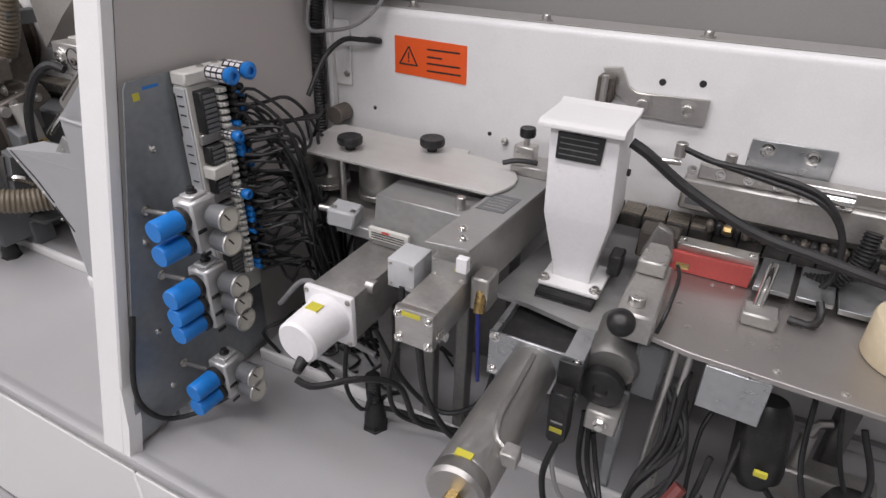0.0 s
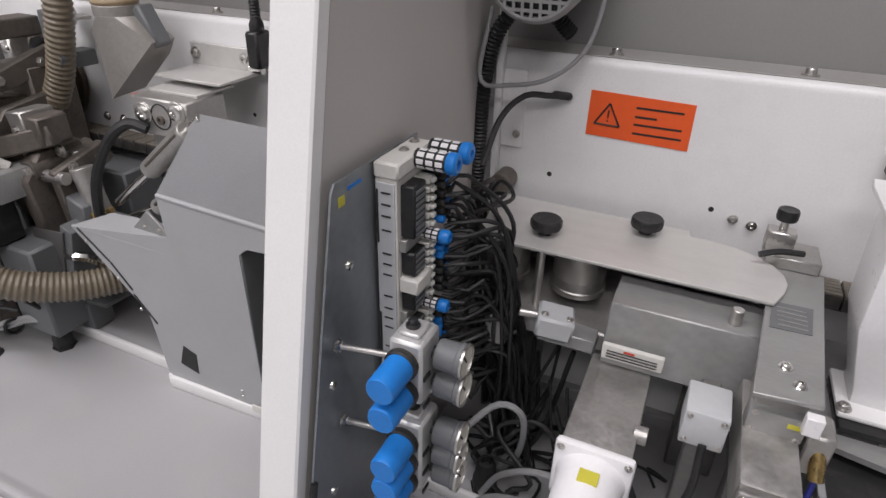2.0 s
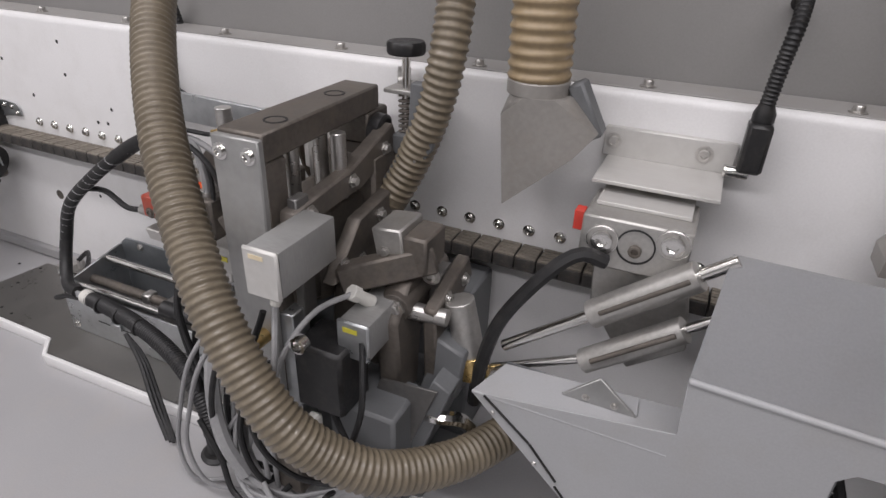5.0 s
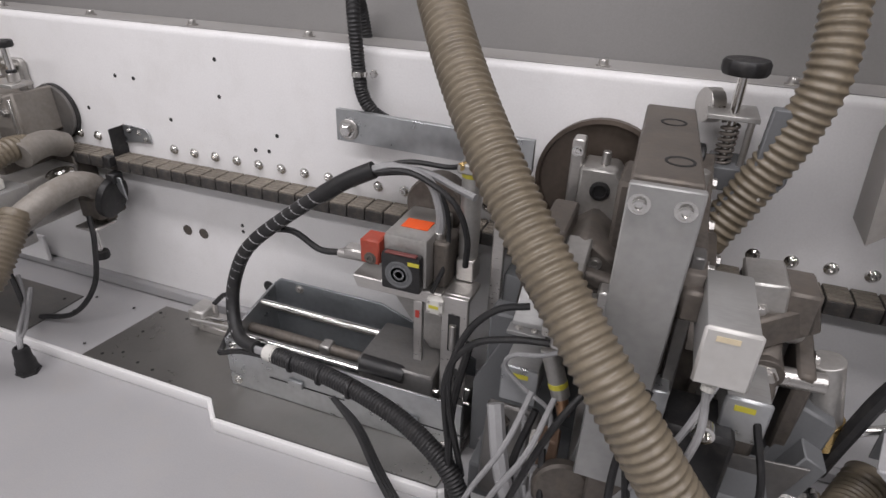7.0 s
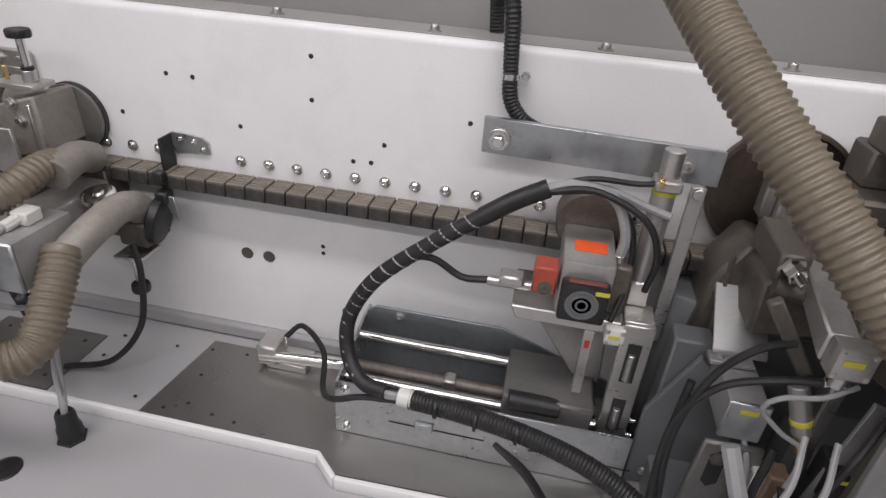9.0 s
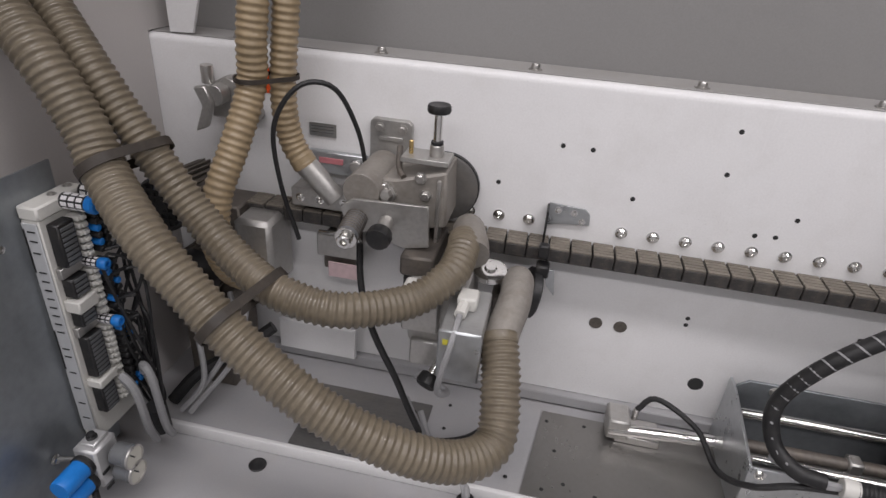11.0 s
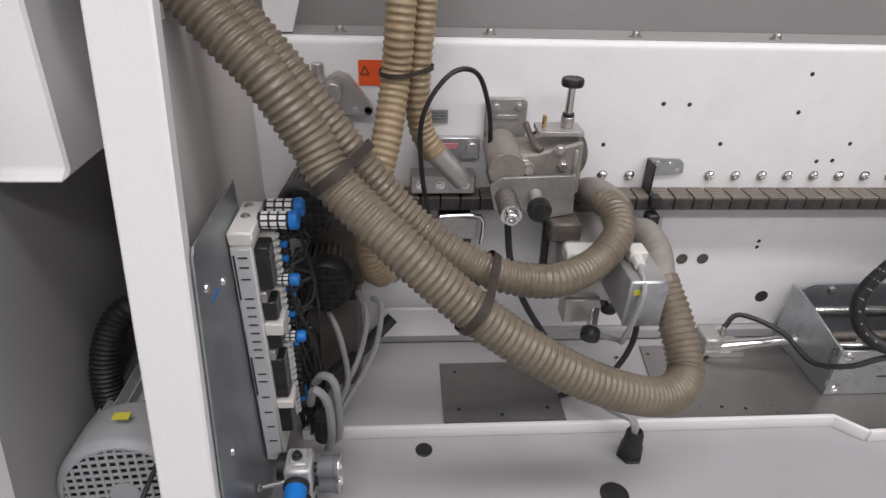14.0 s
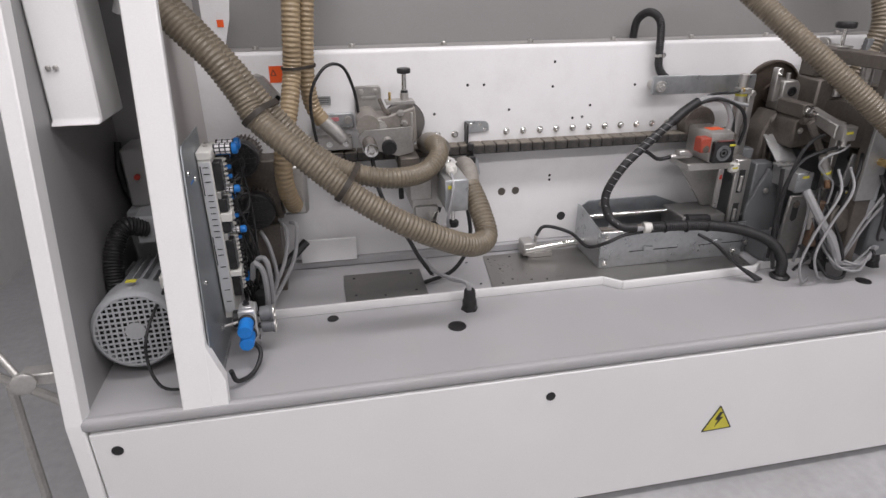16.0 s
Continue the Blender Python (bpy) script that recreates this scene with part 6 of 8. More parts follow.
part("faded_label", box(B(), (0.962, -0.4868, 0.586), (0.984, -0.4862, 0.592), 0), CREAM, jb)
part("neck", box(B(), (0.93, -0.40, 0.545), (0.96, -0.36, 0.585), 0.004), DUSTY, jb)
part("cable_plug", cyl(B(), (0.975, -0.45, 0.532), (0.972, -0.462, 0.505), 0.009, 0.007), OFFW, jb, "white cable plug")
jb = junction_box("junction_box", (1.024, -0.415, 0.402), (1.074, -0.30, 0.464), MATT, "grey metal junction box with small yellow label", None)
part("lid", box(B(), (1.022, -0.423, 0.400), (1.076, -0.416, 0.466), 0.003), GALV, jb)
part("yellow_label", box(B(), (1.034, -0.4238, 0.448), (1.058, -0.4232, 0.456), 0), YELLOW, jb, "small yellow label")
part("bracket", box(B(), (1.02, -0.30, 0.38), (1.075, -0.262, 0.45), 0.004), DUSTY, jb)
part("cable_plug", cyl(B(), (1.045, -0.36, 0.464), (1.03, -0.385, 0.490), 0.011, 0.009), OFFW, jb, "white cable plug")
part("plug_nut", cyl(B(), (1.034, -0.379, 0.484), (1.028, -0.389, 0.494), 0.0125, n=8), OFFW, jb)
jb.location = jb.location + Vector((-0.014, 0.040, -0.020))
cable("cable", [(1.016, -0.345, 0.470), (0.99, -0.40, 0.465), (0.965, -0.44, 0.42), (0.93, -0.445, 0.33), (0.88, -0.43, 0.2), (0.86, -0.41, 0.06)], 0.0042, GCABLE, "grey cable leaving a junction box")
cable("cable", [(0.972, -0.462, 0.505), (0.975, -0.475, 0.45), (0.955, -0.47, 0.36), (0.90, -0.43, 0.2), (0.87, -0.40, 0.04)], 0.0045, GCABLE, "grey cable leaving a junction box")
# lower mess: dark blocks, brass and cables
t = thing("valve_block", "grey valve block with brass fittings under the frame", "valve", (0.95, -0.40, 0.2))
part("plate", box(B(), (0.92, -0.40, 0.20), (0.945, -0.36, 0.44), 0.002), GALV, t)
part("black_valve", box(B(), (0.945, -0.41, 0.28), (1.03, -0.33, 0.40), 0.006), BLACK, t)
part("brass_fitting", cyl(B(), (0.90, -0.44, 0.40), (0.90, -0.40, 0.40), 0.012), BRASS, t)
part("chrome_ring", lathe(B(), (0.985, -0.43, 0.43), (0, -1, 0), [(0.013, 0), (0.013, 0.015), (0.009, 0.016), (0.008, 0.004)], 16), CHROME, t)
part("white_lever", box(B(), (0.965, -0.425, 0.24), (0.985, -0.40, 0.27), 0.003), OFFW, t)
part("dark_body", box(B(), (0.98, -0.38, 0.05), (1.10, -0.28, 0.28), 0.006), DGREY, t)
hose("suction_hose", [(0.477, -0.064, 0.948), (0.545, -0.177, 0.854), (0.622, -0.276, 0.759), (0.707, -0.361, 0.665), (0.8, -0.432, 0.57), (0.893, -0.488, 0.475), (0.985, -0.507, 0.362), (1.048, -0.482, 0.288), (1.114, -0.436, 0.238), (1.185, -0.34, 0.202), (1.24, -0.24, 0.195), (1.27, -0.19, 0.21)], 0.034, "thick tan ribbed suction hose sweeping down in a wide loop", HOSE, 0.0115)
hose("suction_hose", [(1.0, 0.06, 1.05), (1.045, -0.06, 0.93), (1.058, -0.12, 0.80), (1.04, -0.13, 0.70), (1.0, -0.13, 0.60), (0.965, -0.14, 0.53)], 0.030, "tan ribbed suction hose curving down to the frame", HOSE, 0.0125)
gland(1.061, -0.352, 0.0, "black domed cable gland with grey wires on the table")
rng = random.Random(21)
for k in range(9):
    j = lambda s: rng.uniform(-s, s)
    cable("cable", [(1.06 + j(0.01), -0.352 + j(0.008), 0.065), (1.03, -0.375 + j(0.012), 0.088 + j(0.006)), (0.97, -0.41 + j(0.012), 0.07 + j(0.008)), (0.90 + j(0.01), -0.43 + j(0.02), 0.05 + j(0.012)), (0.83 + j(0.01), -0.42 + j(0.02), 0.07 + j(0.02)), (0.80 + j(0.02), -0.40 + j(0.02), 0.13 + j(0.03)), (0.79 + j(0.03), -0.36, 0.20 + j(0.03))], 0.0042, GCABLE, "thin grey wire of a loose tied bundle")
tagged(part("cable_tie", lathe(B(), (0.985, -0.405, 0.07), (1, -0.4, 0.1), [(0.021, 0), (0.021, 0.008), (0.017, 0.009), (0.016, 0.001)], 12), BLACK), "black cable tie round grey wires", "cable tie")
gland(0.86, -0.335, 0.0, "black domed cable gland near the tray lip")
for pts in ([(0.70, -0.40, 0.13), (0.76, -0.42, 0.08), (0.80, -0.44, 0.03), (0.86, -0.44, 0.02), (0.90, -0.40, 0.06)], [(0.80, -0.36, 0.25), (0.82, -0.42, 0.16), (0.86, -0.42, 0.07), (0.86, -0.36, 0.06)], [(0.98, -0.38, 0.28), (1.03, -0.40, 0.22), (1.06, -0.38, 0.14)], [(0.91, -0.42, 0.36), (0.93, -0.46, 0.27), (0.96, -0.44, 0.2), (1.02, -0.42, 0.15)]):
    black_cable(pts, 0.0055, "black cable among the grey wires")
cable("cable", [(0.72, -0.35, 0.30), (0.75, -0.40, 0.22), (0.79, -0.43, 0.15), (0.83, -0.43, 0.08)], 0.013, GCABLE, "thick grey sheathed cable bundle")

for pts in ([(0.759, -0.44, 0.317), (0.712, -0.44, 0.2), (0.683, -0.44, 0.09), (0.706, -0.44, 0.02)],
            [(0.791, -0.45, 0.325), (0.746, -0.45, 0.216), (0.72, -0.45, 0.118), (0.747, -0.45, 0.044)]):
    cable("cable", [(pts[0][0] + 0.02, pts[0][1] + 0.05, pts[0][2] + 0.06)] + list(pts) + [(pts[-1][0] + 0.05, pts[-1][1] + 0.03, 0.012)], 0.0042, GCABLE, "pale grey sheathed cable hanging in front of the frame")

# second tool unit between frame and trimming motor
t = thing("scraper_unit", "dusty grey scraper unit with plates and pneumatic parts", "tool unit", (0.76, -0.25, 0.03))
part("cutter_disc", lathe(B(), (0.79, -0.002, 0.545), (0, -1, 0), [(0.11, 0), (0.113, 0.003), (0.113, 0.016), (0.106, 0.018), (0.104, 0.008), (0.035, 0.010), (0.032, 0.02)], 48), mat("burnt_steel_disc", (0.10, 0.08, 0.065), 0.38, 0.6, 0.2, 9, 80, 0.05), t, "dark brown round cutter disc")
part("head_block", prism(B(), [(0.765, 0.50), (0.84, 0.50), (0.84, 0.57), (0.82, 0.60), (0.765, 0.60)], "y", -0.10, -0.03, 0.004), ALU, t)
part("head_socket", lathe(B(), (0.80, -0.10, 0.565), (0, -1, 0), [(0.016, 0), (0.016, 0.004), (0.011, 0.005), (0.010, 0.001)], 18), BLACK, t)
part("head_lug", box(B(), (0.745, -0.085, 0.53), (0.765, -0.055, 0.64), 0.003), STEEL, t)
part("lug_screw", cap_screw(B(), (0.755, -0.085, 0.62), (0, -1, 0), 0.006, 0.006), CHROME, t)
part("head_screw", cyl(B(), (0.80, -0.07, 0.60), (0.80, -0.07, 0.622), 0.007), STEEL, t)
part("head_lower", prism(B(), [(0.775, 0.40), (0.85, 0.40), (0.85, 0.50), (0.80, 0.50), (0.775, 0.47)], "y", -0.12, -0.05, 0.004), DUSTY, t)
part("cast_housing", prism(B(), [(0.685, 0.30), (0.80, 0.30), (0.80, 0.49), (0.735, 0.505), (0.70, 0.44)], "y", -0.13, -0.03, 0.008), DUSTY, t, "ribbed dusty casting")
for x in (0.715, 0.74, 0.765):
    part("cast_rib", prism(B(), [(-0.142, 0.33), (-0.13, 0.33), (-0.125, 0.475), (-0.13, 0.48)], "x", x, x + 0.006, 0.001), DUSTY, t)
part("sloped_plate", prism(B(), [(-0.215, 0.352), (-0.212, 0.36), (-0.115, 0.442), (-0.112, 0.434)], "x", 0.705, 0.785, 0.001), MATT, t)
part("plate_lug", box(B(), (0.700, -0.232, 0.344), (0.765, -0.205, 0.352), 0.001), MATT, t)
for x in (0.718, 0.745):
    part("lug_screw", cap_screw(B(), (x, -0.219, 0.352), (0, 0, 1), 0.0045, 0.003), STEEL, t)
part("upright", box(B(), (0.657, -0.184, 0.026), (0.722, -0.135, 0.345), 0.004), DGREY, t)
part("base", box(B(), (0.67, -0.30, 0.024), (0.84, -0.08, 0.10), 0.004), DGREY, t)
part("slotted_plate", prism(B(), [(0.69, 0.06), (0.80, 0.06), (0.785, 0.27), (0.70, 0.27)], "y", -0.318, -0.306, 0.004), DARKPL, t)
part("plate_slot", prism(B(), [(0.715, 0.19), (0.725, 0.18), (0.738, 0.19), (0.738, 0.245), (0.727, 0.255), (0.715, 0.245)], "y", -0.3192, -0.318, 0), HOLE, t)
part("slot_bolt", hex_bolt(B(), (0.727, -0.319, 0.24), (0, -1, 0), 0.009, 0.006), DUSTY, t)
part("cylinder", cyl(B(), (0.785, -0.315, 0.40), (0.812, -0.325, 0.325), 0.014), ALU, t)
part("yellow_band", cyl(B(), (0.803, -0.322, 0.35), (0.806, -0.323, 0.341), 0.0146), YELLOW, t)
part("copper_tube", cyl(B(), (0.812, -0.325, 0.325), (0.82, -0.328, 0.295), 0.010), mat("copper", (0.5, 0.3, 0.18), 0.35, 0.9), t)
part("white_valve", box(B(), (0.775, -0.335, 0.15), (0.80, -0.30, 0.24), 0.003), OFFW, t)
part("brown_block", box(B(), (0.79, -0.345, 0.09), (0.82, -0.31, 0.25), 0.003), mat("brown_resin", (0.2, 0.13, 0.09), 0.5, 0, 0.2), t)
part("side_plate", prism(B(), [(0.835, 0.16), (0.85, 0.16), (0.895, 0.40), (0.865, 0.41)], "y", -0.345, -0.338, 0.001), MATT, t)
part("hex_fitting", hex_bolt(B(), (0.752, -0.24, 0.53), (0.3, -1, -0.2), 0.014, 0.02), CHROME, t)
part("fitting_tip", cyl(B(), (0.756, -0.258, 0.527), (0.761, -0.275, 0.523), 0.007), CHROME, t)
part("fitting_block", box(B(), (0.735, -0.242, 0.505), (0.775, -0.12, 0.55), 0.004), DUSTY, t)
jb = junction_box("junction_box", (0.717, -0.303, 0.278), (0.772, -0.19, 0.342), MATT, "slim galvanised sensor box with yellow label", None)
part("lid", box(B(), (0.715, -0.310, 0.276), (0.774, -0.3035, 0.344), 0.002), GALV, jb)
part("yellow_label", box(B(), (0.733, -0.3108, 0.325), (0.758, -0.3102, 0.333), 0), YELLOW, jb, "small yellow label")
jb = junction_box("sensor_box", (0.778, -0.375, 0.460), (0.824, -0.345, 0.506), ALU, "small screwed aluminium sensor head with yellow label", None, (0.786, 0.482, 0.024, 0.008))
part("carrier", prism(B(), [(-0.345, 0.462), (-0.345, 0.504), (-0.21, 0.535), (-0.20, 0.505)], "x", 0.775, 0.812, 0.003), ALU, jb, "bare aluminium carrier arm")
part("plug_stub", cyl(B(), (0.80, -0.36, 0.46), (0.798, -0.362, 0.44), 0.009), STEEL, jb)
jb = junction_box("sensor_box", (0.85, -0.365, 0.24), (0.905, -0.31, 0.30), BLACK, "black solenoid block with yellow labels", None, (0.856, 0.285, 0.02, 0.006))
part("yellow_label", box(B(), (0.882, -0.3662, 0.285), (0.90, -0.3652, 0.291), 0), YELLOW, jb)
for pts in ([(0.752, -0.33, 0.472), (0.71, -0.34, 0.462), (0.672, -0.345, 0.42), (0.648, -0.35, 0.35), (0.645, -0.345, 0.26), (0.668, -0.33, 0.10)], [(0.795, -0.352, 0.436), (0.74, -0.35, 0.425), (0.68, -0.35, 0.40), (0.643, -0.35, 0.34), (0.638, -0.345, 0.25), (0.655, -0.33, 0.06)]):
    black_cable(pts, 0.0055, "black hose arching to a sensor head")
tagged(part("hose_fitting", cyl(B(), (0.79, -0.352, 0.436), (0.815, -0.352, 0.438), 0.006), CHROME), "bright push-in fitting on a black hose", "fitting")
cable("cable", [(0.825, -0.36, 0.444), (0.785, -0.375, 0.43), (0.745, -0.37, 0.415), (0.732, -0.362, 0.385), (0.765, -0.36, 0.35), (0.805, -0.36, 0.315), (0.80, -0.355, 0.2), (0.785, -0.34, 0.06)], 0.0035, GCABLE, "pale grey cable hanging in a bow")
cable("cable", [(0.755, -0.30, 0.278), (0.765, -0.33, 0.23), (0.765, -0.335, 0.10), (0.77, -0.32, 0.03)], 0.0045, GCABLE, "pale grey cable hanging down")

# ---- trimming motor on its slide ----
t = thing("slide_box", "galvanised open slide box with bright guide rods", "slide unit", (0.36, -0.12, 0.026))
part("front_wall", box(B(), (0.095, -0.228, 0.027), (0.63, -0.223, 0.152), 0.001), GALV, t)
part("end_wall", prism(B(), [(-0.223, 0.027), (-0.223, 0.152), (-0.06, 0.185), (-0.02, 0.185), (-0.02, 0.027)], "x", 0.095, 0.101, 0.001), GALV, t)
part("floor", box(B(), (0.101, -0.223, 0.027), (0.63, -0.02, 0.036), 0.001), DARKPL, t)
part("back_plate", prism(B(), [(0.10, 0.036), (0.10, 0.19), (0.12, 0.205), (0.38, 0.205), (0.60, 0.12), (0.60, 0.036)], "y", -0.052, -0.046, 0.001), PANEL, t, "bluish sheet back plate")
for y, z in ((-0.10, 0.165), (-0.19, 0.135)):
    part("guide_rod", cyl(B(), (0.101, y, z), (0.57, y, z), 0.0095), CHROME, t, "bright steel guide rod")
part("threaded_rod", cyl(B(), (0.101, -0.15, 0.13), (0.57, -0.15, 0.13), 0.012), DUSTY, t)
part("nut_block", box(B(), (0.285, -0.165, 0.115), (0.31, -0.135, 0.145), 0.003), STEEL, t)
part("carriage", box(B(), (0.40, -0.205, 0.10), (0.56, -0.07, 0.178), 0.004), DARKPL, t)
part("black_valve", cyl(B(), (0.41, -0.205, 0.17), (0.50, -0.195, 0.16), 0.018), BLACK, t)
for x, z in ((0.115, 0.045), (0.60, 0.045), (0.115, 0.138)):
    part("wall_bolt", cap_screw(B(), (x, -0.228, z), (0, -1, 0), 0.007, 0.006), CHROME, t)
for x in (0.25, 0.51):
    part("clip", box(B(), (x, -0.236, 0.078), (x + 0.035, -0.228, 0.095), 0.002), GALV, t)
    part("slot", box(B(), (x - 0.05, -0.2288, 0.078), (x + 0.13, -0.2281, 0.081), 0), HOLE, t)
part("plate_bolt", cap_screw(B(), (0.17, -0.052, 0.19), (0, -1, 0), 0.007, 0.006), STEEL, t)
t = thing("air_cylinder", "slim bright air cylinder lying on the tray", "pneumatic cylinder", (-0.02, -0.075, 0.03))
part("barrel", cyl(B(), (-0.125, -0.095, 0.055), (0.095, -0.095, 0.075), 0.013), CHROME, t)
part("head", box(B(), (-0.13, -0.105, 0.036), (-0.085, -0.045, 0.085), 0.004), ALU, t)
part("foot", box(B(), (-0.11, -0.10, 0.0262), (-0.02, -0.04, 0.045), 0.002), STEEL, t)
part("port", cyl(B(), (-0.075, -0.07, 0.07), (-0.075, -0.07, 0.098), 0.006), STEEL, t)
black_cable([(-0.075, -0.07, 0.095), (-0.04, -0.06, 0.125), (0.03, -0.12, 0.12), (0.06, -0.20, 0.10), (0.10, -0.25, 0.13), (0.16, -0.255, 0.155), (0.25, -0.25, 0.16)], 0.006, "black hose looping from the air cylinder")
t = thing("trimming_motor", "grey trimming motor with orange label and black fan", "motor", (0.5, -0.13, 0.36))
part("body", box(B(), (0.458, -0.195, 0.362), (0.542, -0.06, 0.462), 0.008, None, 2), ALU, t)
part("orange_label", box(B(), (0.476, -0.158, 0.4622), (0.527, -0.122, 0.4632), 0), ORANGE, t, "orange label")
part("fan_case", box(B(), (0.463, -0.215, 0.364), (0.537, -0.195, 0.436), 0.005, None, 2), BLACK, t, "black square fan case")
for r in (0.026, 0.018, 0.010):
    part("fan_ring", lathe(B(), (0.498, -0.215, 0.398), (0, -1, 0), [(r, 0), (r, 0.0016), (r - 0.003, 0.0017), (r - 0.003, 0.0002)], 24), DGREY, t)
part("yellow_label", box(B(), (0.515, -0.2162, 0.42), (0.536, -0.2152, 0.427), 0), YELLOW, t)
part("red_arc", box(B(), (0.472, -0.2165, 0.4365), (0.53, -0.206, 0.4395), 0.001), REDBR, t)
part("red_block", box(B(), (0.418, -0.205, 0.40), (0.455, -0.165, 0.448), 0.003), ORED, t, "orange-red clamp block")
part("red_block_screw", cap_screw(B(), (0.438, -0.205, 0.412), (0, -1, 0), 0.008, 0.004), DUSTY, t)
part("sensor", cyl(B(), (0.345, -0.155, 0.378), (0.42, -0.16, 0.383), 0.009), STEEL, t)
part("sensor_head", box(B(), (0.365, -0.175, 0.385), (0.405, -0.145, 0.402), 0.003), STEEL, t)
part("base_plate", prism(B(), [(0.40, 0.335), (0.56, 0.335), (0.57, 0.36), (0.39, 0.36)], "y", -0.19, -0.07, 0.002), STEEL, t)
part("gusset", prism(B(), [(0.41, 0.335), (0.56, 0.335), (0.57, 0.18), (0.52, 0.18)], "y", -0.12, -0.11, 0.002), ALU, t)
part("drop_bar", box(B(), (0.515, -0.19, 0.20), (0.532, -0.18, 0.335), 0.001), STEEL, t)
part("red_dot", box(B(), (0.519, -0.1915, 0.30), (0.527, -0.19, 0.315), 0), RED, t)
part("cutter_guard", lathe(B(), (0.50, -0.06, 0.462), (0, 1, 0), [(0.055, 0), (0.058, 0.004), (0.058, 0.05), (0.05, 0.055)], 32), DUSTY, t, "dusty round cutter guard")
part("side_unit", box(B(), (0.542, -0.17, 0.36), (0.57, -0.10, 0.45), 0.004), DUSTY, t)
part("top_elbow", cyl(B(), (0.547, -0.15, 0.44), (0.547, -0.15, 0.462), 0.009), STEEL, t)
t = thing("slotted_bracket", "bright steel bracket with long slots on the slide", "bracket", (0.6, -0.18, 0.03))
part("plate", box(B(), (0.572, -0.198, 0.11), (0.622, -0.188, 0.365), 0.002), STEEL, t)
part("top_fold", box(B(), (0.572, -0.188, 0.355), (0.622, -0.13, 0.365), 0.002), STEEL, t)
part("foot_fold", box(B(), (0.572, -0.188, 0.03), (0.622, -0.10, 0.12), 0.002), DARKPL, t)
for z0, z1 in ((0.250, 0.330), (0.140, 0.212)):
    part("slot", box(B(), (0.586, -0.1988, z0), (0.608, -0.1981, z1), 0.0), HOLE, t)
    part("slot_rod", cyl(B(), (0.596, -0.20, z0 + 0.006), (0.596, -0.20, z1 - 0.02), 0.0065), STEEL, t)
for z in (0.13, 0.165):
    part("screw", cyl(B(), (0.622, -0.193, z), (0.634, -0.193, z), 0.004), CHROME, t)
junction_box("sensor_box", (0.545, -0.205, 0.325), (0.577, -0.185, 0.355), OFFW, "small white sensor head with yellow label", None, (0.551, 0.338, 0.018, 0.006))
t = thing("air_cylinder", "upright aluminium air cylinder with brass fitting", "pneumatic cylinder", (0.592, -0.12, 0.4))
part("barrel", cyl(B(), (0.592, -0.12, 0.41), (0.592, -0.12, 0.575), 0.018), ALU, t)
part("head", cyl(B(), (0.592, -0.12, 0.585), (0.592, -0.12, 0.632), 0.0155), STEEL, t)
part("fitting", box(B(), (0.572, -0.145, 0.572), (0.612, -0.105, 0.59), 0.003), ALU, t)
part("brass_fitting", cyl(B(), (0.578, -0.145, 0.585), (0.585, -0.13, 0.585), 0.007), BRASS, t)
part("yellow_band", cyl(B(), (0.592, -0.12, 0.562), (0.592, -0.12, 0.571), 0.0186), YELLOW, t)
part("base_clamp", box(B(), (0.575, -0.14, 0.365), (0.61, -0.10, 0.41), 0.003), STEEL, t)
part("link_bar", box(B(), (0.632, -0.11, 0.28), (0.655, -0.10, 0.575), 0.002), STEEL, t)
part("link_pin", cyl(B(), (0.643, -0.10, 0.565), (0.643, -0.118, 0.565), 0.009), STEEL, t)
t = thing("support_bar", "flat galvanised support bar bolted to the beam", "bar", (0.45, -0.01, 0.55))
part("bar", prism(B(), [(0.301, 0.568), (0.68, 0.562), (0.68, 0.620), (0.301, 0.628)], "y", -0.066, -0.054, 0.001), GALV, t)
part("washer", cyl(B(), (0.328, -0.066, 0.592), (0.328, -0.070, 0.592), 0.020), STEEL, t)
part("bolt", hex_bolt(B(), (0.328, -0.070, 0.592), (0, -1, 0), 0.011, 0.012), CHROME, t)
part("bolt", cap_screw(B(), (0.625, -0.066, 0.590), (0, -1, 0), 0.01, 0.01), STEEL, t)
for x in (0.328, 0.60):
    part("spacer", cyl(B(), (x, -0.054, 0.592), (x, -0.0005, 0.592), 0.014), STEEL, t)
t = thing("cable_conduit", "black corrugated conduit arching over the beam", "conduit", (0.32, 0, 0.6))
part("conduit", ribbed(B(), [(0.290, 0.09, 0.72), (0.288, 0.07, 0.79), (0.302, 0.02, 0.818), (0.322, -0.02, 0.790), (0.330, -0.024, 0.70), (0.336, -0.024, 0.65), (0.36, -0.026, 0.618), (0.40, -0.028, 0.60)], 0.0135, 0.0065, 0.0016, 14), RUBBER, t)
part("clamp", lathe(B(), (0.331, -0.024, 0.682), (0, 0, 1), [(0.0145, 0), (0.0155, 0.001), (0.0155, 0.009), (0.0145, 0.01)], 18), CHROME, t)
part("clamp_bolt", hex_bolt(B(), (0.355, -0.010, 0.686), (0, -1, 0), 0.006, 0.008), CHROME, t)
bm = tube(B(), [(0.405, -0.15, 0.548), (0.34, -0.165, 0.51), (0.25, -0.18, 0.445), (0.16, -0.19, 0.365), (0.112, -0.19, 0.275), (0.118, -0.215, 0.21), (0.155, -0.245, 0.18), (0.20, -0.255, 0.178)], 0.0138, 12)
t = tagged(part("wrapped_cable", bm, RUBBER), "cable bundle wrapped in black spiral sleeve", "cable")
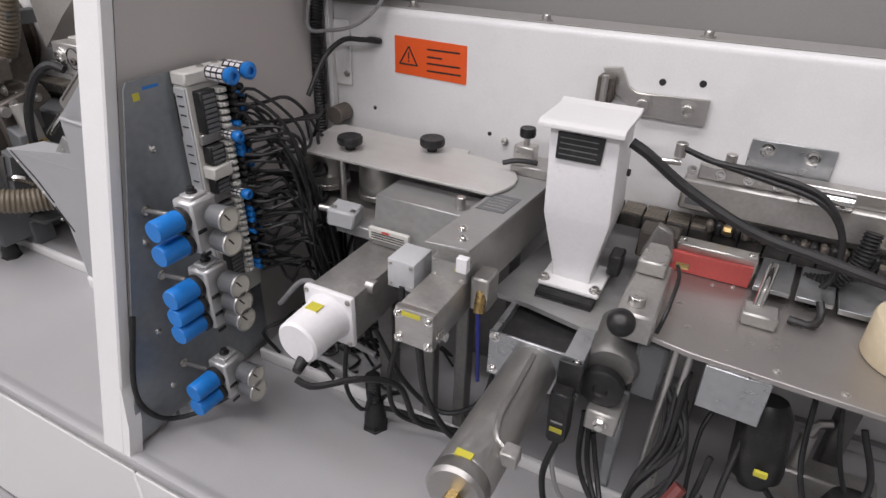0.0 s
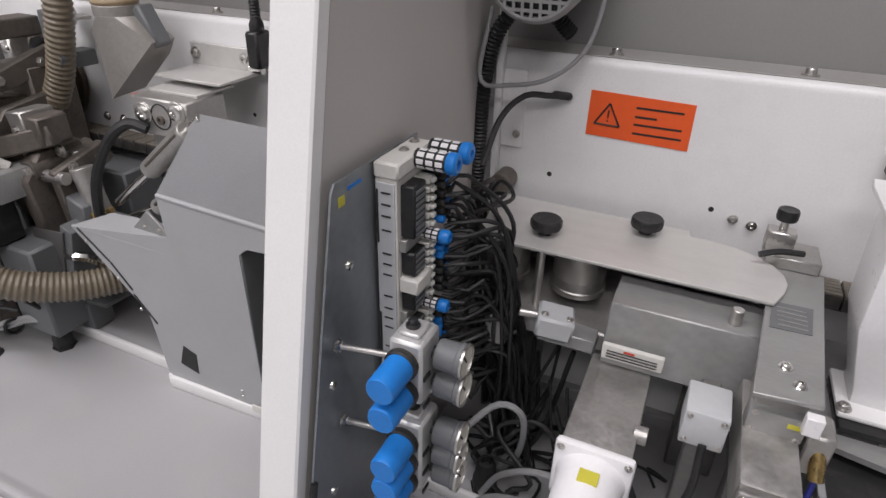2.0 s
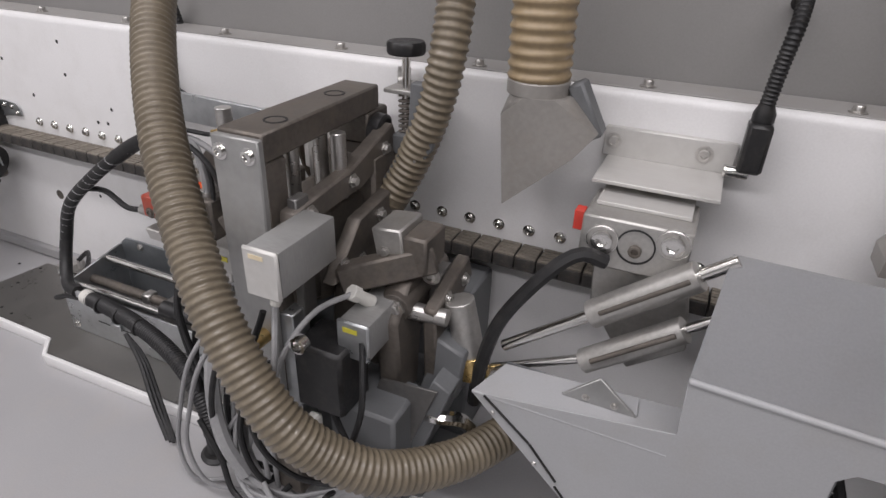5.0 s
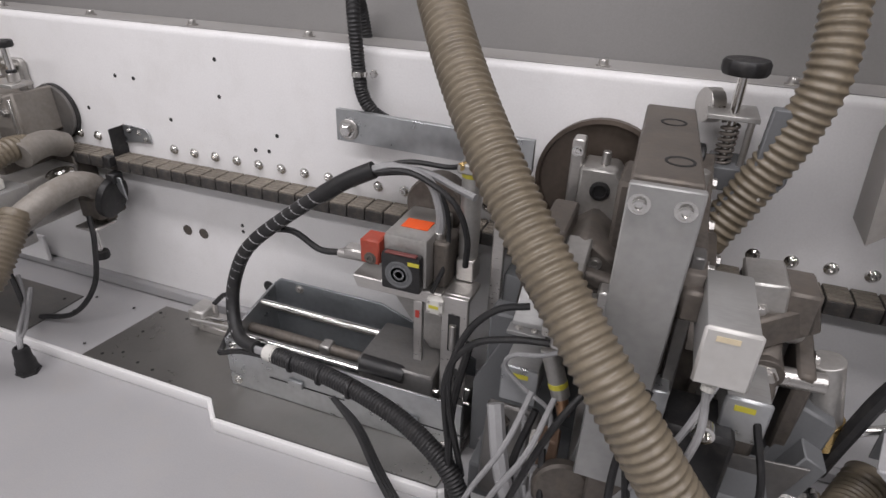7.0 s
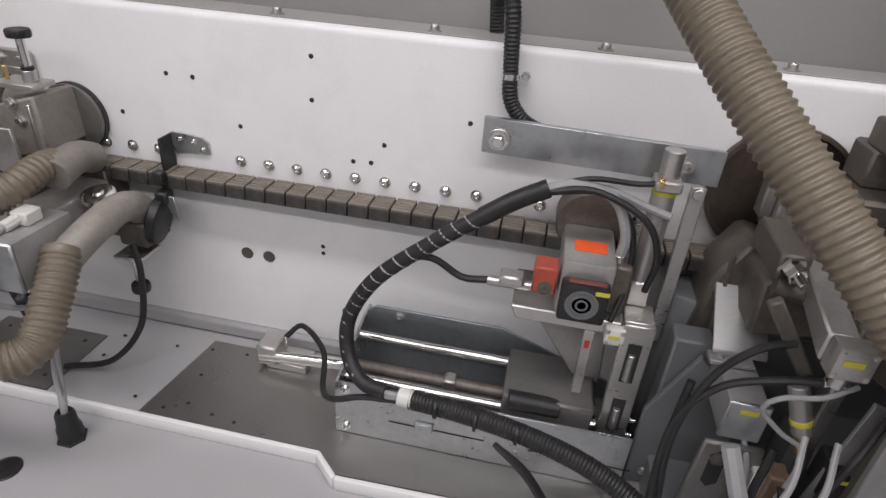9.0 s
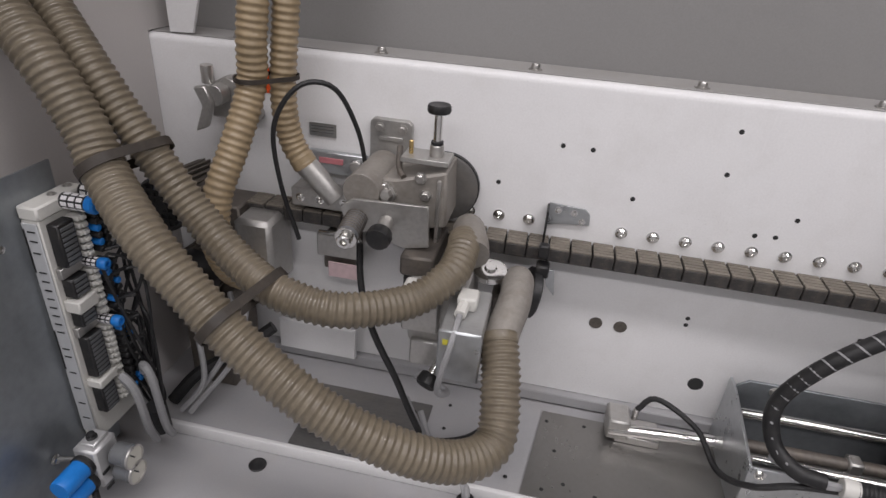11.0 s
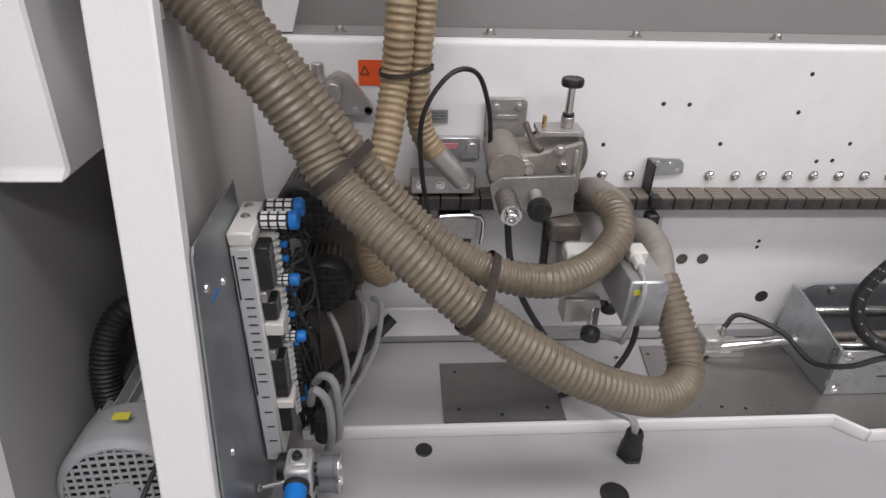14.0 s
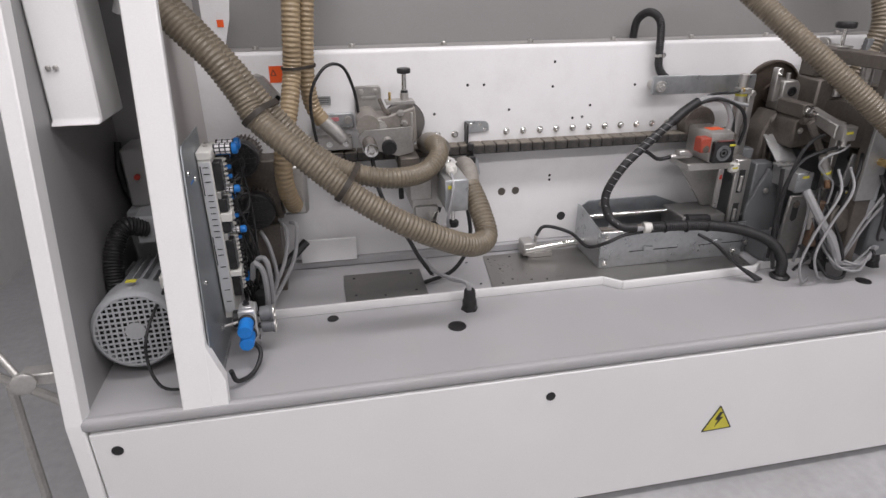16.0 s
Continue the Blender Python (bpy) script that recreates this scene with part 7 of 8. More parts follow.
path = smooth_path([(0.405, -0.15, 0.548), (0.34, -0.165, 0.51), (0.25, -0.18, 0.445), (0.16, -0.19, 0.365), (0.112, -0.19, 0.275), (0.118, -0.215, 0.21), (0.150, -0.243, 0.182)], 0.002)
turn = [i * 0.52 + 0.9 * math.sin(i * 0.07) for i in range(len(path))]
coil = [p + Vector((0, 0.0118 * math.cos(w), 0)) + Vector((0.0082 * math.sin(w), 0, -0.0088 * math.sin(w))) for w, p in zip(turn, path)]
part("spiral_gap", sweep(B(), coil, [0.0026] * len(coil), 6), GCABLE, t, "pale wire showing between the wrap")
part("end_sleeve", tube(B(), [(0.42, -0.147, 0.555), (0.37, -0.158, 0.53), (0.325, -0.168, 0.50)], 0.0155, 12), RUBBER, t, "black shrink sleeve")
for pts, r, mm in (([(0.415, -0.147, 0.553), (0.46, -0.14, 0.565), (0.52, -0.14, 0.55), (0.547, -0.15, 0.50), (0.547, -0.15, 0.455)], 0.0085, GCABLE),
                   ([(0.415, -0.145, 0.555), (0.48, -0.135, 0.575), (0.55, -0.13, 0.575), (0.58, -0.14, 0.585)], 0.0045, RUBBER),
                   ([(0.415, -0.15, 0.55), (0.49, -0.15, 0.562), (0.57, -0.16, 0.53), (0.60, -0.16, 0.47), (0.597, -0.15, 0.40)], 0.0055, RUBBER),
                   ([(0.415, -0.15, 0.548), (0.50, -0.14, 0.555), (0.555, -0.145, 0.51), (0.565, -0.16, 0.42), (0.55, -0.19, 0.36)], 0.0045, RUBBER),
                   ([(0.415, -0.148, 0.552), (0.50, -0.13, 0.56), (0.575, -0.135, 0.54), (0.607, -0.145, 0.535)], 0.0065, GCABLE)):
    cable("cable", pts, r, mm, "cable fanning out from the wrapped bundle to the motor")
black_cable([(0.20, -0.17, 0.405), (0.25, -0.16, 0.405), (0.30, -0.155, 0.375), (0.345, -0.155, 0.378)], 0.0065, "black wrapped cable to the sensor")
t = thing("cable_conduit", "thick black corrugated conduit sagging across the slide box", "conduit", (0.45, -0.3, 0.1))
part("conduit", ribbed(B(), [(0.245, -0.258, 0.175), (0.33, -0.270, 0.180), (0.44, -0.288, 0.178), (0.55, -0.312, 0.162), (0.64, -0.342, 0.125), (0.683, -0.362, 0.065), (0.688, -0.365, 0.001)], 0.018, 0.0062, 0.0014, 16), RUBBER, t)
part("white_end", cyl(B(), (0.225, -0.256, 0.175), (0.25, -0.259, 0.176), 0.017), OFFW, t)
for s in (0.29, 0.36, 0.43):
    part("tie", cyl(B(), (s, -0.268 - (s - 0.29) * 0.15, 0.178), (s + 0.006, -0.268 - (s - 0.29) * 0.15, 0.178), 0.0195), BLACK, t)
for k in range(3):
    black_cable([(0.40, -0.30, 0.155), (0.46, -0.325 + 0.006 * k, 0.12), (0.52, -0.36 + 0.008 * k, 0.06), (0.58 + 0.01 * k, -0.39, 0.012)], 0.005, "black cable tied below the conduit")
for k in range(3):
    cable("cable", [(0.12, -0.22, 0.195 - 0.01 * k), (0.16, -0.25, 0.17 + 0.004 * k), (0.20, -0.257, 0.178 - 0.004 * k), (0.235, -0.258, 0.175)], 0.005, GCABLE, "grey wire entering the conduit")
part_ = tagged(part("cable_entry", lathe(B(), (0.688, -0.365, 0.0), (0, 0, 1), [(0.031, 0), (0.033, 0.006), (0.026, 0.012)], 20), BLACK), "black cable entry grommet on the table", "grommet")

# dusty machine body and loose parts behind the trimming head
t = thing("drive_body", "dark dusty machine body behind the trimming head", "machine body", (0.9, -0.1, 0.022))
part("core", prism(B(), [(0.655, -0.10), (0.82, -0.15), (1.12, -0.13), (1.12, -0.02), (0.655, -0.02)], "z", 0.024, 0.375, 0.005), DGREY, t)
part("large_plate", prism(B(), [(0.64, 0.024), (0.80, 0.024), (0.785, 0.24), (0.70, 0.33), (0.64, 0.20)], "y", -0.20, -0.188, 0.002), DGREY, t, "large dark grey plate")
part("paddle", lathe(B(), (0.835, -0.37, 0.20), (0.2, -1, 0.3), [(0.04, 0), (0.044, 0.004), (0.044, 0.02), (0.04, 0.024)], 22), DUSTY, t, "dark round end cap")
part("gear_case", prism(B(), [(0.74, 0.40), (0.84, 0.41), (0.855, 0.50), (0.80, 0.54), (0.735, 0.49)], "y", -0.22, -0.10, 0.006), DUSTY, t)
part("slant_link", box(B(), (-0.010, -0.008, 0), (0.010, 0.008, 0.13), 0.003, Matrix.Translation((0.80, -0.29, 0.40)) @ Matrix.Rotation(radians(-35), 4, "Y")), DUSTY, t)
part("cross_bar", cyl(B(), (0.74, -0.24, 0.50), (0.86, -0.26, 0.49), 0.014), DUSTY, t)
part("slide_rail", box(B(), (0.835, -0.30, 0.10), (0.856, -0.27, 0.50), 0.003), STEEL, t)
for x, y, z in ((0.76, -0.222, 0.46), (0.82, -0.222, 0.50), (0.83, -0.222, 0.44), (0.70, -0.202, 0.25), (0.76, -0.202, 0.10), (0.67, -0.202, 0.06)):
    part("body_bolt", cap_screw(B(), (x, y, z), (0, -1, 0), 0.007, 0.006), STEEL, t)
t = thing("roller_arm", "dusty brown roller arm with bolts beside the column", "machine arm", (1.0, -0.2, 0.3))
part("arm", prism(B(), [(0.94, 0.36), (1.02, 0.30), (1.06, 0.36), (1.0, 0.45), (0.95, 0.47)], "y", -0.30, -0.25, 0.005), DUSTY, t)
part("arm_cap", cyl(B(), (1.0, -0.25, 0.39), (1.0, -0.315, 0.39), 0.025), DUSTY, t)
part("cap_bolt", cap_screw(B(), (1.0, -0.315, 0.39), (0, -1, 0), 0.01, 0.008), STEEL, t)
part("hub", cyl(B(), (1.06, -0.15, 0.44), (1.06, -0.30, 0.43), 0.024), DUSTY, t)
part("hub_nut", hex_bolt(B(), (1.06, -0.30, 0.43), (0, -1, 0), 0.012, 0.012), STEEL, t)
part("spout", prism(B(), [(1.09, 0.25), (1.16, 0.27), (1.17, 0.36), (1.12, 0.38)], "y", -0.28, -0.22, 0.004), DGREY, t)
part("pipe_bend", tube(B(), [(1.10, -0.30, 0.24), (1.14, -0.31, 0.25), (1.17, -0.29, 0.24), (1.18, -0.26, 0.20)], 0.012), CHROME, t)
part("dust_tray", prism(B(), [(1.0, -0.30), (1.16, -0.29), (1.17, -0.20), (1.0, -0.20)], "z", 0.10, 0.11, 0.002), DGREY, t)
part("tray_support", box(B(), (1.05, -0.30, 0.024), (1.11, -0.24, 0.10), 0.003), DGREY, t)
for pts, r in (([(0.92, -0.43, 0.46), (0.90, -0.46, 0.36), (0.91, -0.47, 0.24), (0.95, -0.44, 0.15), (1.02, -0.40, 0.12)], 0.005), ([(1.05, -0.38, 0.415), (1.07, -0.42, 0.33), (1.05, -0.43, 0.22), (1.07, -0.38, 0.13)], 0.005),
               ([(0.78, -0.34, 0.30), (0.76, -0.38, 0.20), (0.79, -0.40, 0.09), (0.85, -0.38, 0.05)], 0.006), ([(0.66, -0.30, 0.36), (0.645, -0.33, 0.24), (0.65, -0.35, 0.10), (0.66, -0.36, 0.03)], 0.0065),
               ([(0.86, -0.38, 0.42), (0.82, -0.42, 0.36), (0.78, -0.43, 0.24), (0.75, -0.41, 0.11), (0.72, -0.38, 0.03)], 0.005)):
    black_cable(pts, r, "black cable winding through the dusty machine parts")
# foundations of the drooping cable mass under the feed table
t = thing("under_table_drive", "small aluminium valve strip and fittings under the feed table", "drive unit", (3.0, -0.2, 0.022))
part("valve_strip", box(B(), (2.98, -0.20, 0.024), (3.20, -0.15, 0.09), 0.004), ALU, t)
part("fitting", cyl(B(), (3.03, -0.19, 0.09), (3.03, -0.19, 0.14), 0.010), CHROME, t)
part("fitting", cyl(B(), (3.075, -0.18, 0.09), (3.075, -0.18, 0.165), 0.012), STEEL, t)
part("elbow", tube(B(), [(3.075, -0.18, 0.16), (3.08, -0.18, 0.19), (3.10, -0.18, 0.20)], 0.007), STEEL, t)
rng = random.Random(31)
for k in range(6):
    j = lambda s: rng.uniform(-s, s)
    x = 2.93 + 0.035 * k
    black_cable([(x, -0.29, 0.31 + j(0.03)), (x + j(0.03), -0.33 + j(0.02), 0.20 + j(0.04)), (x + 0.03 + j(0.05), -0.37 + j(0.03), 0.10 + j(0.03)), (x + 0.06 + j(0.05), -0.38 + j(0.04), 0.03), (x + 0.15 + j(0.05), -0.37 + j(0.04), 0.028)], 0.0042 + j(0.001), "black cable drooping under the feed table")

# tangle of black cables on the floor of the gluing bay
rng = random.Random(44)
for k in range(16):
    x0, y0 = rng.uniform(2.10, 2.42), rng.uniform(-0.26, -0.12)
    pts = [(x0, y0, rng.uniform(0.16, 0.30)), (x0 + rng.uniform(-0.05, 0.05), y0 - 0.04, rng.uniform(0.09, 0.16))]
    for i in range(4):
        q = pts[-1]
        pts.append((q[0] + rng.uniform(-0.07, 0.09), max(-0.36, min(-0.08, q[1] + rng.uniform(-0.06, 0.05))), max(0.03, q[2] + rng.uniform(-0.08, 0.03))))
    pts.append((pts[-1][0] + 0.02, pts[-1][1] + 0.02, 0.026))
    black_cable(pts, rng.uniform(0.0028, 0.005), "black cable of a loose tangle on the bay floor")

# ---- left part of the main bay ----
t = thing("beam_bracket", "galvanised angle bracket with black clamp over the track", "bracket", (-0.28, -0.02, 0.44))
part("plate", prism(B(), [(-0.318, 0.455), (-0.318, 0.500), (-0.250, 0.496), (-0.240, 0.486), (-0.238, 0.464), (-0.29, 0.460)], "y", -0.006, -0.0015, 0.0006), GALV, t)
part("side_plate", box(B(), (-0.321, -0.045, 0.43), (-0.317, -0.002, 0.497), 0.0006), BLACK, t, "black side plate")
part("clamp", box(B(), (-0.325, -0.075, 0.415), (-0.305, -0.055, 0.44), 0.002), BLACK, t)
part("pointer", prism(B(), [(-0.312, 0.39), (-0.29, 0.39), (-0.283, 0.335), (-0.30, 0.355)], "y", -0.07, -0.066, 0.0006), GALV, t)
part("clamp_under", box(B(), (-0.325, -0.08, 0.375), (-0.30, -0.05, 0.40), 0.003), BLACK, t)
for x, z in ((-0.30, 0.487), (-0.27, 0.485), (-0.253, 0.47)):
    part("bolt", cap_screw(B(), (x, -0.006, z), (0, -1, 0), 0.0045, 0.004), CHROME, t)
t = thing("chamfer_unit", "dusty cast chamfer unit with springs and black knobs", "tool unit", (-0.58, -0.08, 0.45))
part("wall_plate", prism(B(), [(-0.672, 0.545), (-0.672, 0.617), (-0.666, 0.624), (-0.597, 0.624), (-0.590, 0.617), (-0.590, 0.545)], "y", -0.016, -0.0015, 0.002), ALU, t, "cast wall plate")
for x in (-0.652, -0.608):
    part("plate_bolt", hex_bolt(B(), (x, -0.016, 0.608), (0, -1, 0), 0.007, 0.007), STEEL, t)
part("cast_bar", box(B(), (-0.655, -0.019, 0.583), (-0.607, -0.016, 0.592), 0.001), ALU, t)
part("casting", prism(B(), [(-0.665, 0.47), (-0.665, 0.53), (-0.63, 0.548), (-0.59, 0.55), (-0.50, 0.575), (-0.495, 0.47), (-0.56, 0.455)], "y", -0.12, -0.02, 0.004), CASTG, t)
part("tube_boss", cyl(B(), (-0.640, -0.02, 0.532), (-0.645, -0.15, 0.530), 0.034), CASTG, t)
part("pivot_bolt", hex_bolt(B(), (-0.603, -0.12, 0.522), (0, -1, 0.2), 0.011, 0.026), STEEL, t)
part("front_plate", prism(B(), [(-0.665, 0.455), (-0.677, 0.505), (-0.655, 0.522), (-0.52, 0.527), (-0.515, 0.45), (-0.56, 0.44), (-0.63, 0.462)], "y", -0.165, -0.158, 0.001), ALU, t)
part("spring_can", cyl(B(), (-0.647, -0.165, 0.487), (-0.645, -0.225, 0.478), 0.019), DGREY, t)
part("coil_spring", spring(B(), (-0.647, -0.166, 0.487), (-0.645, -0.22, 0.479), 0.0185, 0.0022, 8), DUSTY, t)
part("spring_cap", cap_screw(B(), (-0.645, -0.225, 0.478), (0, -1, -0.15), 0.013, 0.016), CHROME, t)
part("knob_stem", cyl(B(), (-0.592, -0.165, 0.49), (-0.592, -0.20, 0.483), 0.013), STEEL, t)
knurled_knob(t, (-0.592, -0.20, 0.483), (0, -1, -0.15), 0.022, 0.022)
part("yoke", box(B(), (-0.585, -0.115, 0.583), (-0.50, -0.06, 0.592), 0.001), ALU, t)
part("stem_nut", cyl(B(), (-0.527, -0.085, 0.592), (-0.527, -0.085, 0.612), 0.013, n=12), STEEL, t)
part("stem_ring", cyl(B(), (-0.527, -0.085, 0.612), (-0.527, -0.085, 0.619), 0.011), BLACK, t)
part("stem", cyl(B(), (-0.527, -0.085, 0.60), (-0.527, -0.085, 0.672), 0.0075), CHROME, t)
knurled_knob(t, (-0.527, -0.085, 0.668), (0, 0, 1), 0.0205, 0.015)
part("small_stud", cyl(B(), (-0.572, -0.09, 0.592), (-0.572, -0.09, 0.616), 0.004), BRASS, t)
part("link", tube(B(), [(-0.60, -0.06, 0.59), (-0.59, -0.10, 0.565), (-0.575, -0.12, 0.555)], 0.006), DUSTY, t)
for x, z in ((-0.61, 0.535), (-0.535, 0.528), (-0.545, 0.56)):
    part("casting_bolt", hex_bolt(B(), (x, -0.12, z), (0, -1, 0), 0.008, 0.010), STEEL, t)
part("copy_wheel", lathe(B(), (-0.522, -0.004, 0.505), (0, -1, 0), [(0.064, 0), (0.066, 0.002), (0.066, 0.016), (0.060, 0.018), (0.03, 0.02)], 36), DARKPL, t, "round dusty steel copy wheel")
part("wheel_rim", lathe(B(), (-0.522, -0.002, 0.505), (0, -1, 0), [(0.068, 0), (0.068, 0.010)], 36), BLACK, t)
part("link_plate", box(B(), (-0.515, -0.125, 0.44), (-0.508, -0.09, 0.56), 0.001), STEEL, t)
t = thing("lower_chamfer_unit", "dusty lower chamfer motor unit with bright cap wheel", "tool unit", (-0.47, -0.15, 0.25))
part("motor_body", box(B(), (-0.535, -0.225, 0.285), (-0.43, -0.06, 0.405), 0.012, None, 2), ALU, t)
part("front_cover", box(B(), (-0.54, -0.245, 0.325), (-0.475, -0.20, 0.395), 0.003), ALU, t)
part("white_cap", box(B(), (-0.54, -0.25, 0.385), (-0.48, -0.21, 0.415), 0.004), OFFW, t)
part("lower_box", box(B(), (-0.525, -0.235, 0.245), (-0.455, -0.19, 0.30), 0.003), ALU, t)
part("cap_wheel", lathe(B(), (-0.405, -0.125, 0.392), (0, -0.2, 1), [(0.026, 0), (0.031, 0.004), (0.031, 0.014), (0.024, 0.017), (0.012, 0.016), (0.009, 0.02)], 28), CHROME, t, "bright turned cap wheel")
part("duct_elbow", tube(B(), [(-0.362, -0.06, 0.33), (-0.355, -0.095, 0.37), (-0.352, -0.14, 0.39), (-0.353, -0.20, 0.385), (-0.362, -0.25, 0.366), (-0.367, -0.28, 0.35)], 0.029, 20), CASTG, t, "grey cast duct elbow")
part("disc_guard", lathe(B(), (-0.318, -0.07, 0.335), (-1, -0.2, 0.2), [(0.046, 0), (0.05, 0.003), (0.05, 0.018), (0.044, 0.022)], 30), BLACK, t, "dark round blade guard")
part("elbow_flange", box(B(), (-0.40, -0.11, 0.285), (-0.335, -0.03, 0.34), 0.006), DUSTY, t)
part("foot_bracket", box(B(), (-0.405, -0.13, 0.262), (-0.345, -0.06, 0.27), 0.002), STEEL, t)
part("foot_hanger", box(B(), (-0.40, -0.08, 0.268), (-0.35, -0.05, 0.30), 0.003), DUSTY, t)
part("foot_spindle", cyl(B(), (-0.38, -0.10, 0.19), (-0.38, -0.10, 0.265), 0.007), CHROME, t)
knurled_knob(t, (-0.38, -0.10, 0.172), (0, 0, 1), 0.019, 0.02)
part("knob_stem", cyl(B(), (-0.45, -0.20, 0.29), (-0.478, -0.268, 0.25), 0.010), CHROME, t)
part("stem_ring", cyl(B(), (-0.452, -0.205, 0.287), (-0.458, -0.22, 0.279), 0.0135), BLACK, t)
knurled_knob(t, (-0.476, -0.264, 0.252), (-0.28, -0.7, -0.4), 0.019, 0.022)
part("arm", box(B(), (-0.56, -0.19, 0.40), (-0.50, -0.05, 0.44), 0.004), DUSTY, t)
part("hang_rod", cyl(B(), (-0.555, -0.15, 0.30), (-0.555, -0.14, 0.44), 0.008), BLACK, t)
part("support", box(B(), (-0.52, -0.06, 0.27), (-0.44, -0.001, 0.42), 0.004), DUSTY, t)
jb = junction_box("junction_box", (-0.454, -0.338, 0.322), (-0.390, -0.215, 0.412), MATT, "galvanised sensor box with plug and grey cable")
part("top_plug", box(B(), (-0.440, -0.285, 0.412), (-0.408, -0.25, 0.436), 0.003), OFFW, jb)
part("lid", box(B(), (-0.456, -0.346, 0.320), (-0.388, -0.3385, 0.414), 0.003), GALV, jb)
part("plug_nut", cyl(B(), (-0.428, -0.283, 0.424), (-0.43, -0.31, 0.421), 0.010, n=8), OFFW, jb)
part("yellow_label", box(B(), (-0.448, -0.3468, 0.388), (-0.430, -0.3462, 0.398), 0), YELLOW, jb)
cable("cable", [(-0.43, -0.31, 0.421), (-0.434, -0.354, 0.395), (-0.45, -0.352, 0.30), (-0.44, -0.30, 0.255), (-0.49, -0.26, 0.245), (-0.51, -0.24, 0.22)], 0.005, GCABLE, "grey cable hanging from the sensor box")
t = thing("suction_elbow", "grey cast suction elbow at the chamfer unit", "duct", (-0.45, -0.1, 0.43))
part("elbow", tube(B(), [(-0.46, -0.06, 0.445), (-0.455, -0.10, 0.462), (-0.442, -0.15, 0.465), (-0.435, -0.185, 0.46)], 0.030, 18), CASTG, t)
hose("suction_hose", [(-1.22, -0.34, 1.0), (-1.14, -0.35, 0.905), (-1.063, -0.365, 0.815), (-1.009, -0.378, 0.756), (-0.959, -0.386, 0.676), (-0.924, -0.405, 0.618), (-0.846, -0.448, 0.552), (-0.767, -0.468, 0.481), (-0.690, -0.482, 0.419), (-0.59, -0.493, 0.355), (-0.486, -0.482, 0.298), (-0.400, -0.448, 0.258), (-0.348, -0.398, 0.259), (-0.352, -0.330, 0.318), (-0.368, -0.272, 0.368)], 0.0325, "thick tan ribbed suction hose sagging in a long curve", HOSE, 0.0112)
hose("suction_hose", [(-1.19, -0.25, 1.0), (-1.12, -0.272, 0.895), (-1.04, -0.302, 0.805), (-0.985, -0.322, 0.742), (-0.937, -0.330, 0.675), (-0.888, -0.336, 0.608), (-0.826, -0.346, 0.535), (-0.755, -0.368, 0.484), (-0.688, -0.388, 0.460), (-0.60, -0.380, 0.442), (-0.51, -0.312, 0.432), (-0.458, -0.258, 0.458), (-0.450, -0.20, 0.474), (-0.455, -0.155, 0.470)], 0.028, "tan ribbed suction hose tied to a thicker one", HOSE, 0.0108)
for p, q, d in (((-0.930, -0.400, 0.628), (-0.893, -0.335, 0.615), (0.6, -0.2, -0.75)), ((-0.735, -0.474, 0.455), (-0.715, -0.380, 0.469), (0.75, -0.15, -0.55))):
    t = thing("hose_strap", "black strap binding two tan hoses together", "strap", p)
    part("strap_band", strap_band(p, q, 0.0352, 0.0305, d, 0.014), STRAP, t, "flat dark brown strap")
hose("suction_hose", [(-0.80, 0.02, 1.1), (-0.825, -0.10, 0.92), (-0.838, -0.128, 0.78), (-0.846, -0.13, 0.69), (-0.862, -0.17, 0.60), (-0.885, -0.21, 0.51), (-0.895, -0.215, 0.42), (-0.89, -0.19, 0.35), (-0.88, -0.14, 0.30)], 0.0265, "pale tan ribbed hose hanging down along the beam", HOSEY, 0.0125, 0.0024)
hose("suction_hose", [(-0.76, 0.03, 1.1), (-0.785, -0.07, 0.92), (-0.80, -0.085, 0.78), (-0.808, -0.09, 0.66), (-0.80, -0.085, 0.585), (-0.775, -0.085, 0.54)], 0.024, "pale tan ribbed hose ending in a grey nozzle", HOSEY, 0.0125, 0.0024)
tagged(part("nozzle", cyl(B(), (-0.778, -0.085, 0.545), (-0.715, -0.085, 0.478), 0.022, 0.02), ALU), "slanted grey suction nozzle at the hose end", "nozzle")
tagged(part("hose_strap", strap_band((-0.845, -0.131, 0.70), (-0.806, -0.088, 0.70), 0.0275, 0.025, (0, 0, 1), 0.008), STRAP), "thin black strap round two pale hoses", "strap")
black_cable([(-0.78, -0.12, 0.40), (-0.80, -0.14, 0.52), (-0.80, -0.15, 0.63), (-0.755, -0.14, 0.70), (-0.705, -0.11, 0.695), (-0.675, -0.08, 0.62), (-0.665, -0.06, 0.54), (-0.66, -0.05, 0.49)], 0.0045, "black cable arching in front of the beam")
t = thing("scale_bracket", "bright slotted scale bracket with pink indicator on the beam", "bracket", (-0.73, -0.02, 0.47))
part("upper_plate", box(B(), (-0.80, -0.02, 0.50), (-0.68, -0.004, 0.545), 0.002), GALV, t)
part("pink_slider", box(B(), (-0.775, -0.022, 0.522), (-0.725, -0.02, 0.534), 0.001), mat("pink_plastic", (0.55, 0.2, 0.22), 0.4), t)
part("dial", cyl(B(), (-0.697, -0.02, 0.525), (-0.697, -0.03, 0.525), 0.012), STEEL, t)
part("lower_plate", box(B(), (-0.82, -0.06, 0.44), (-0.69, -0.015, 0.48), 0.003), ALU, t)
for x in (-0.80, -0.76, -0.71):
    part("screw", cap_screw(B(), (x, -0.06, 0.46), (0, -1, 0), 0.006, 0.006), CHROME, t)
part("label_plate", box(B(), (-0.80, -0.003, 0.57), (-0.745, -0.0015, 0.596), 0), GALV, t, "grey printed label plate")
bm = B()
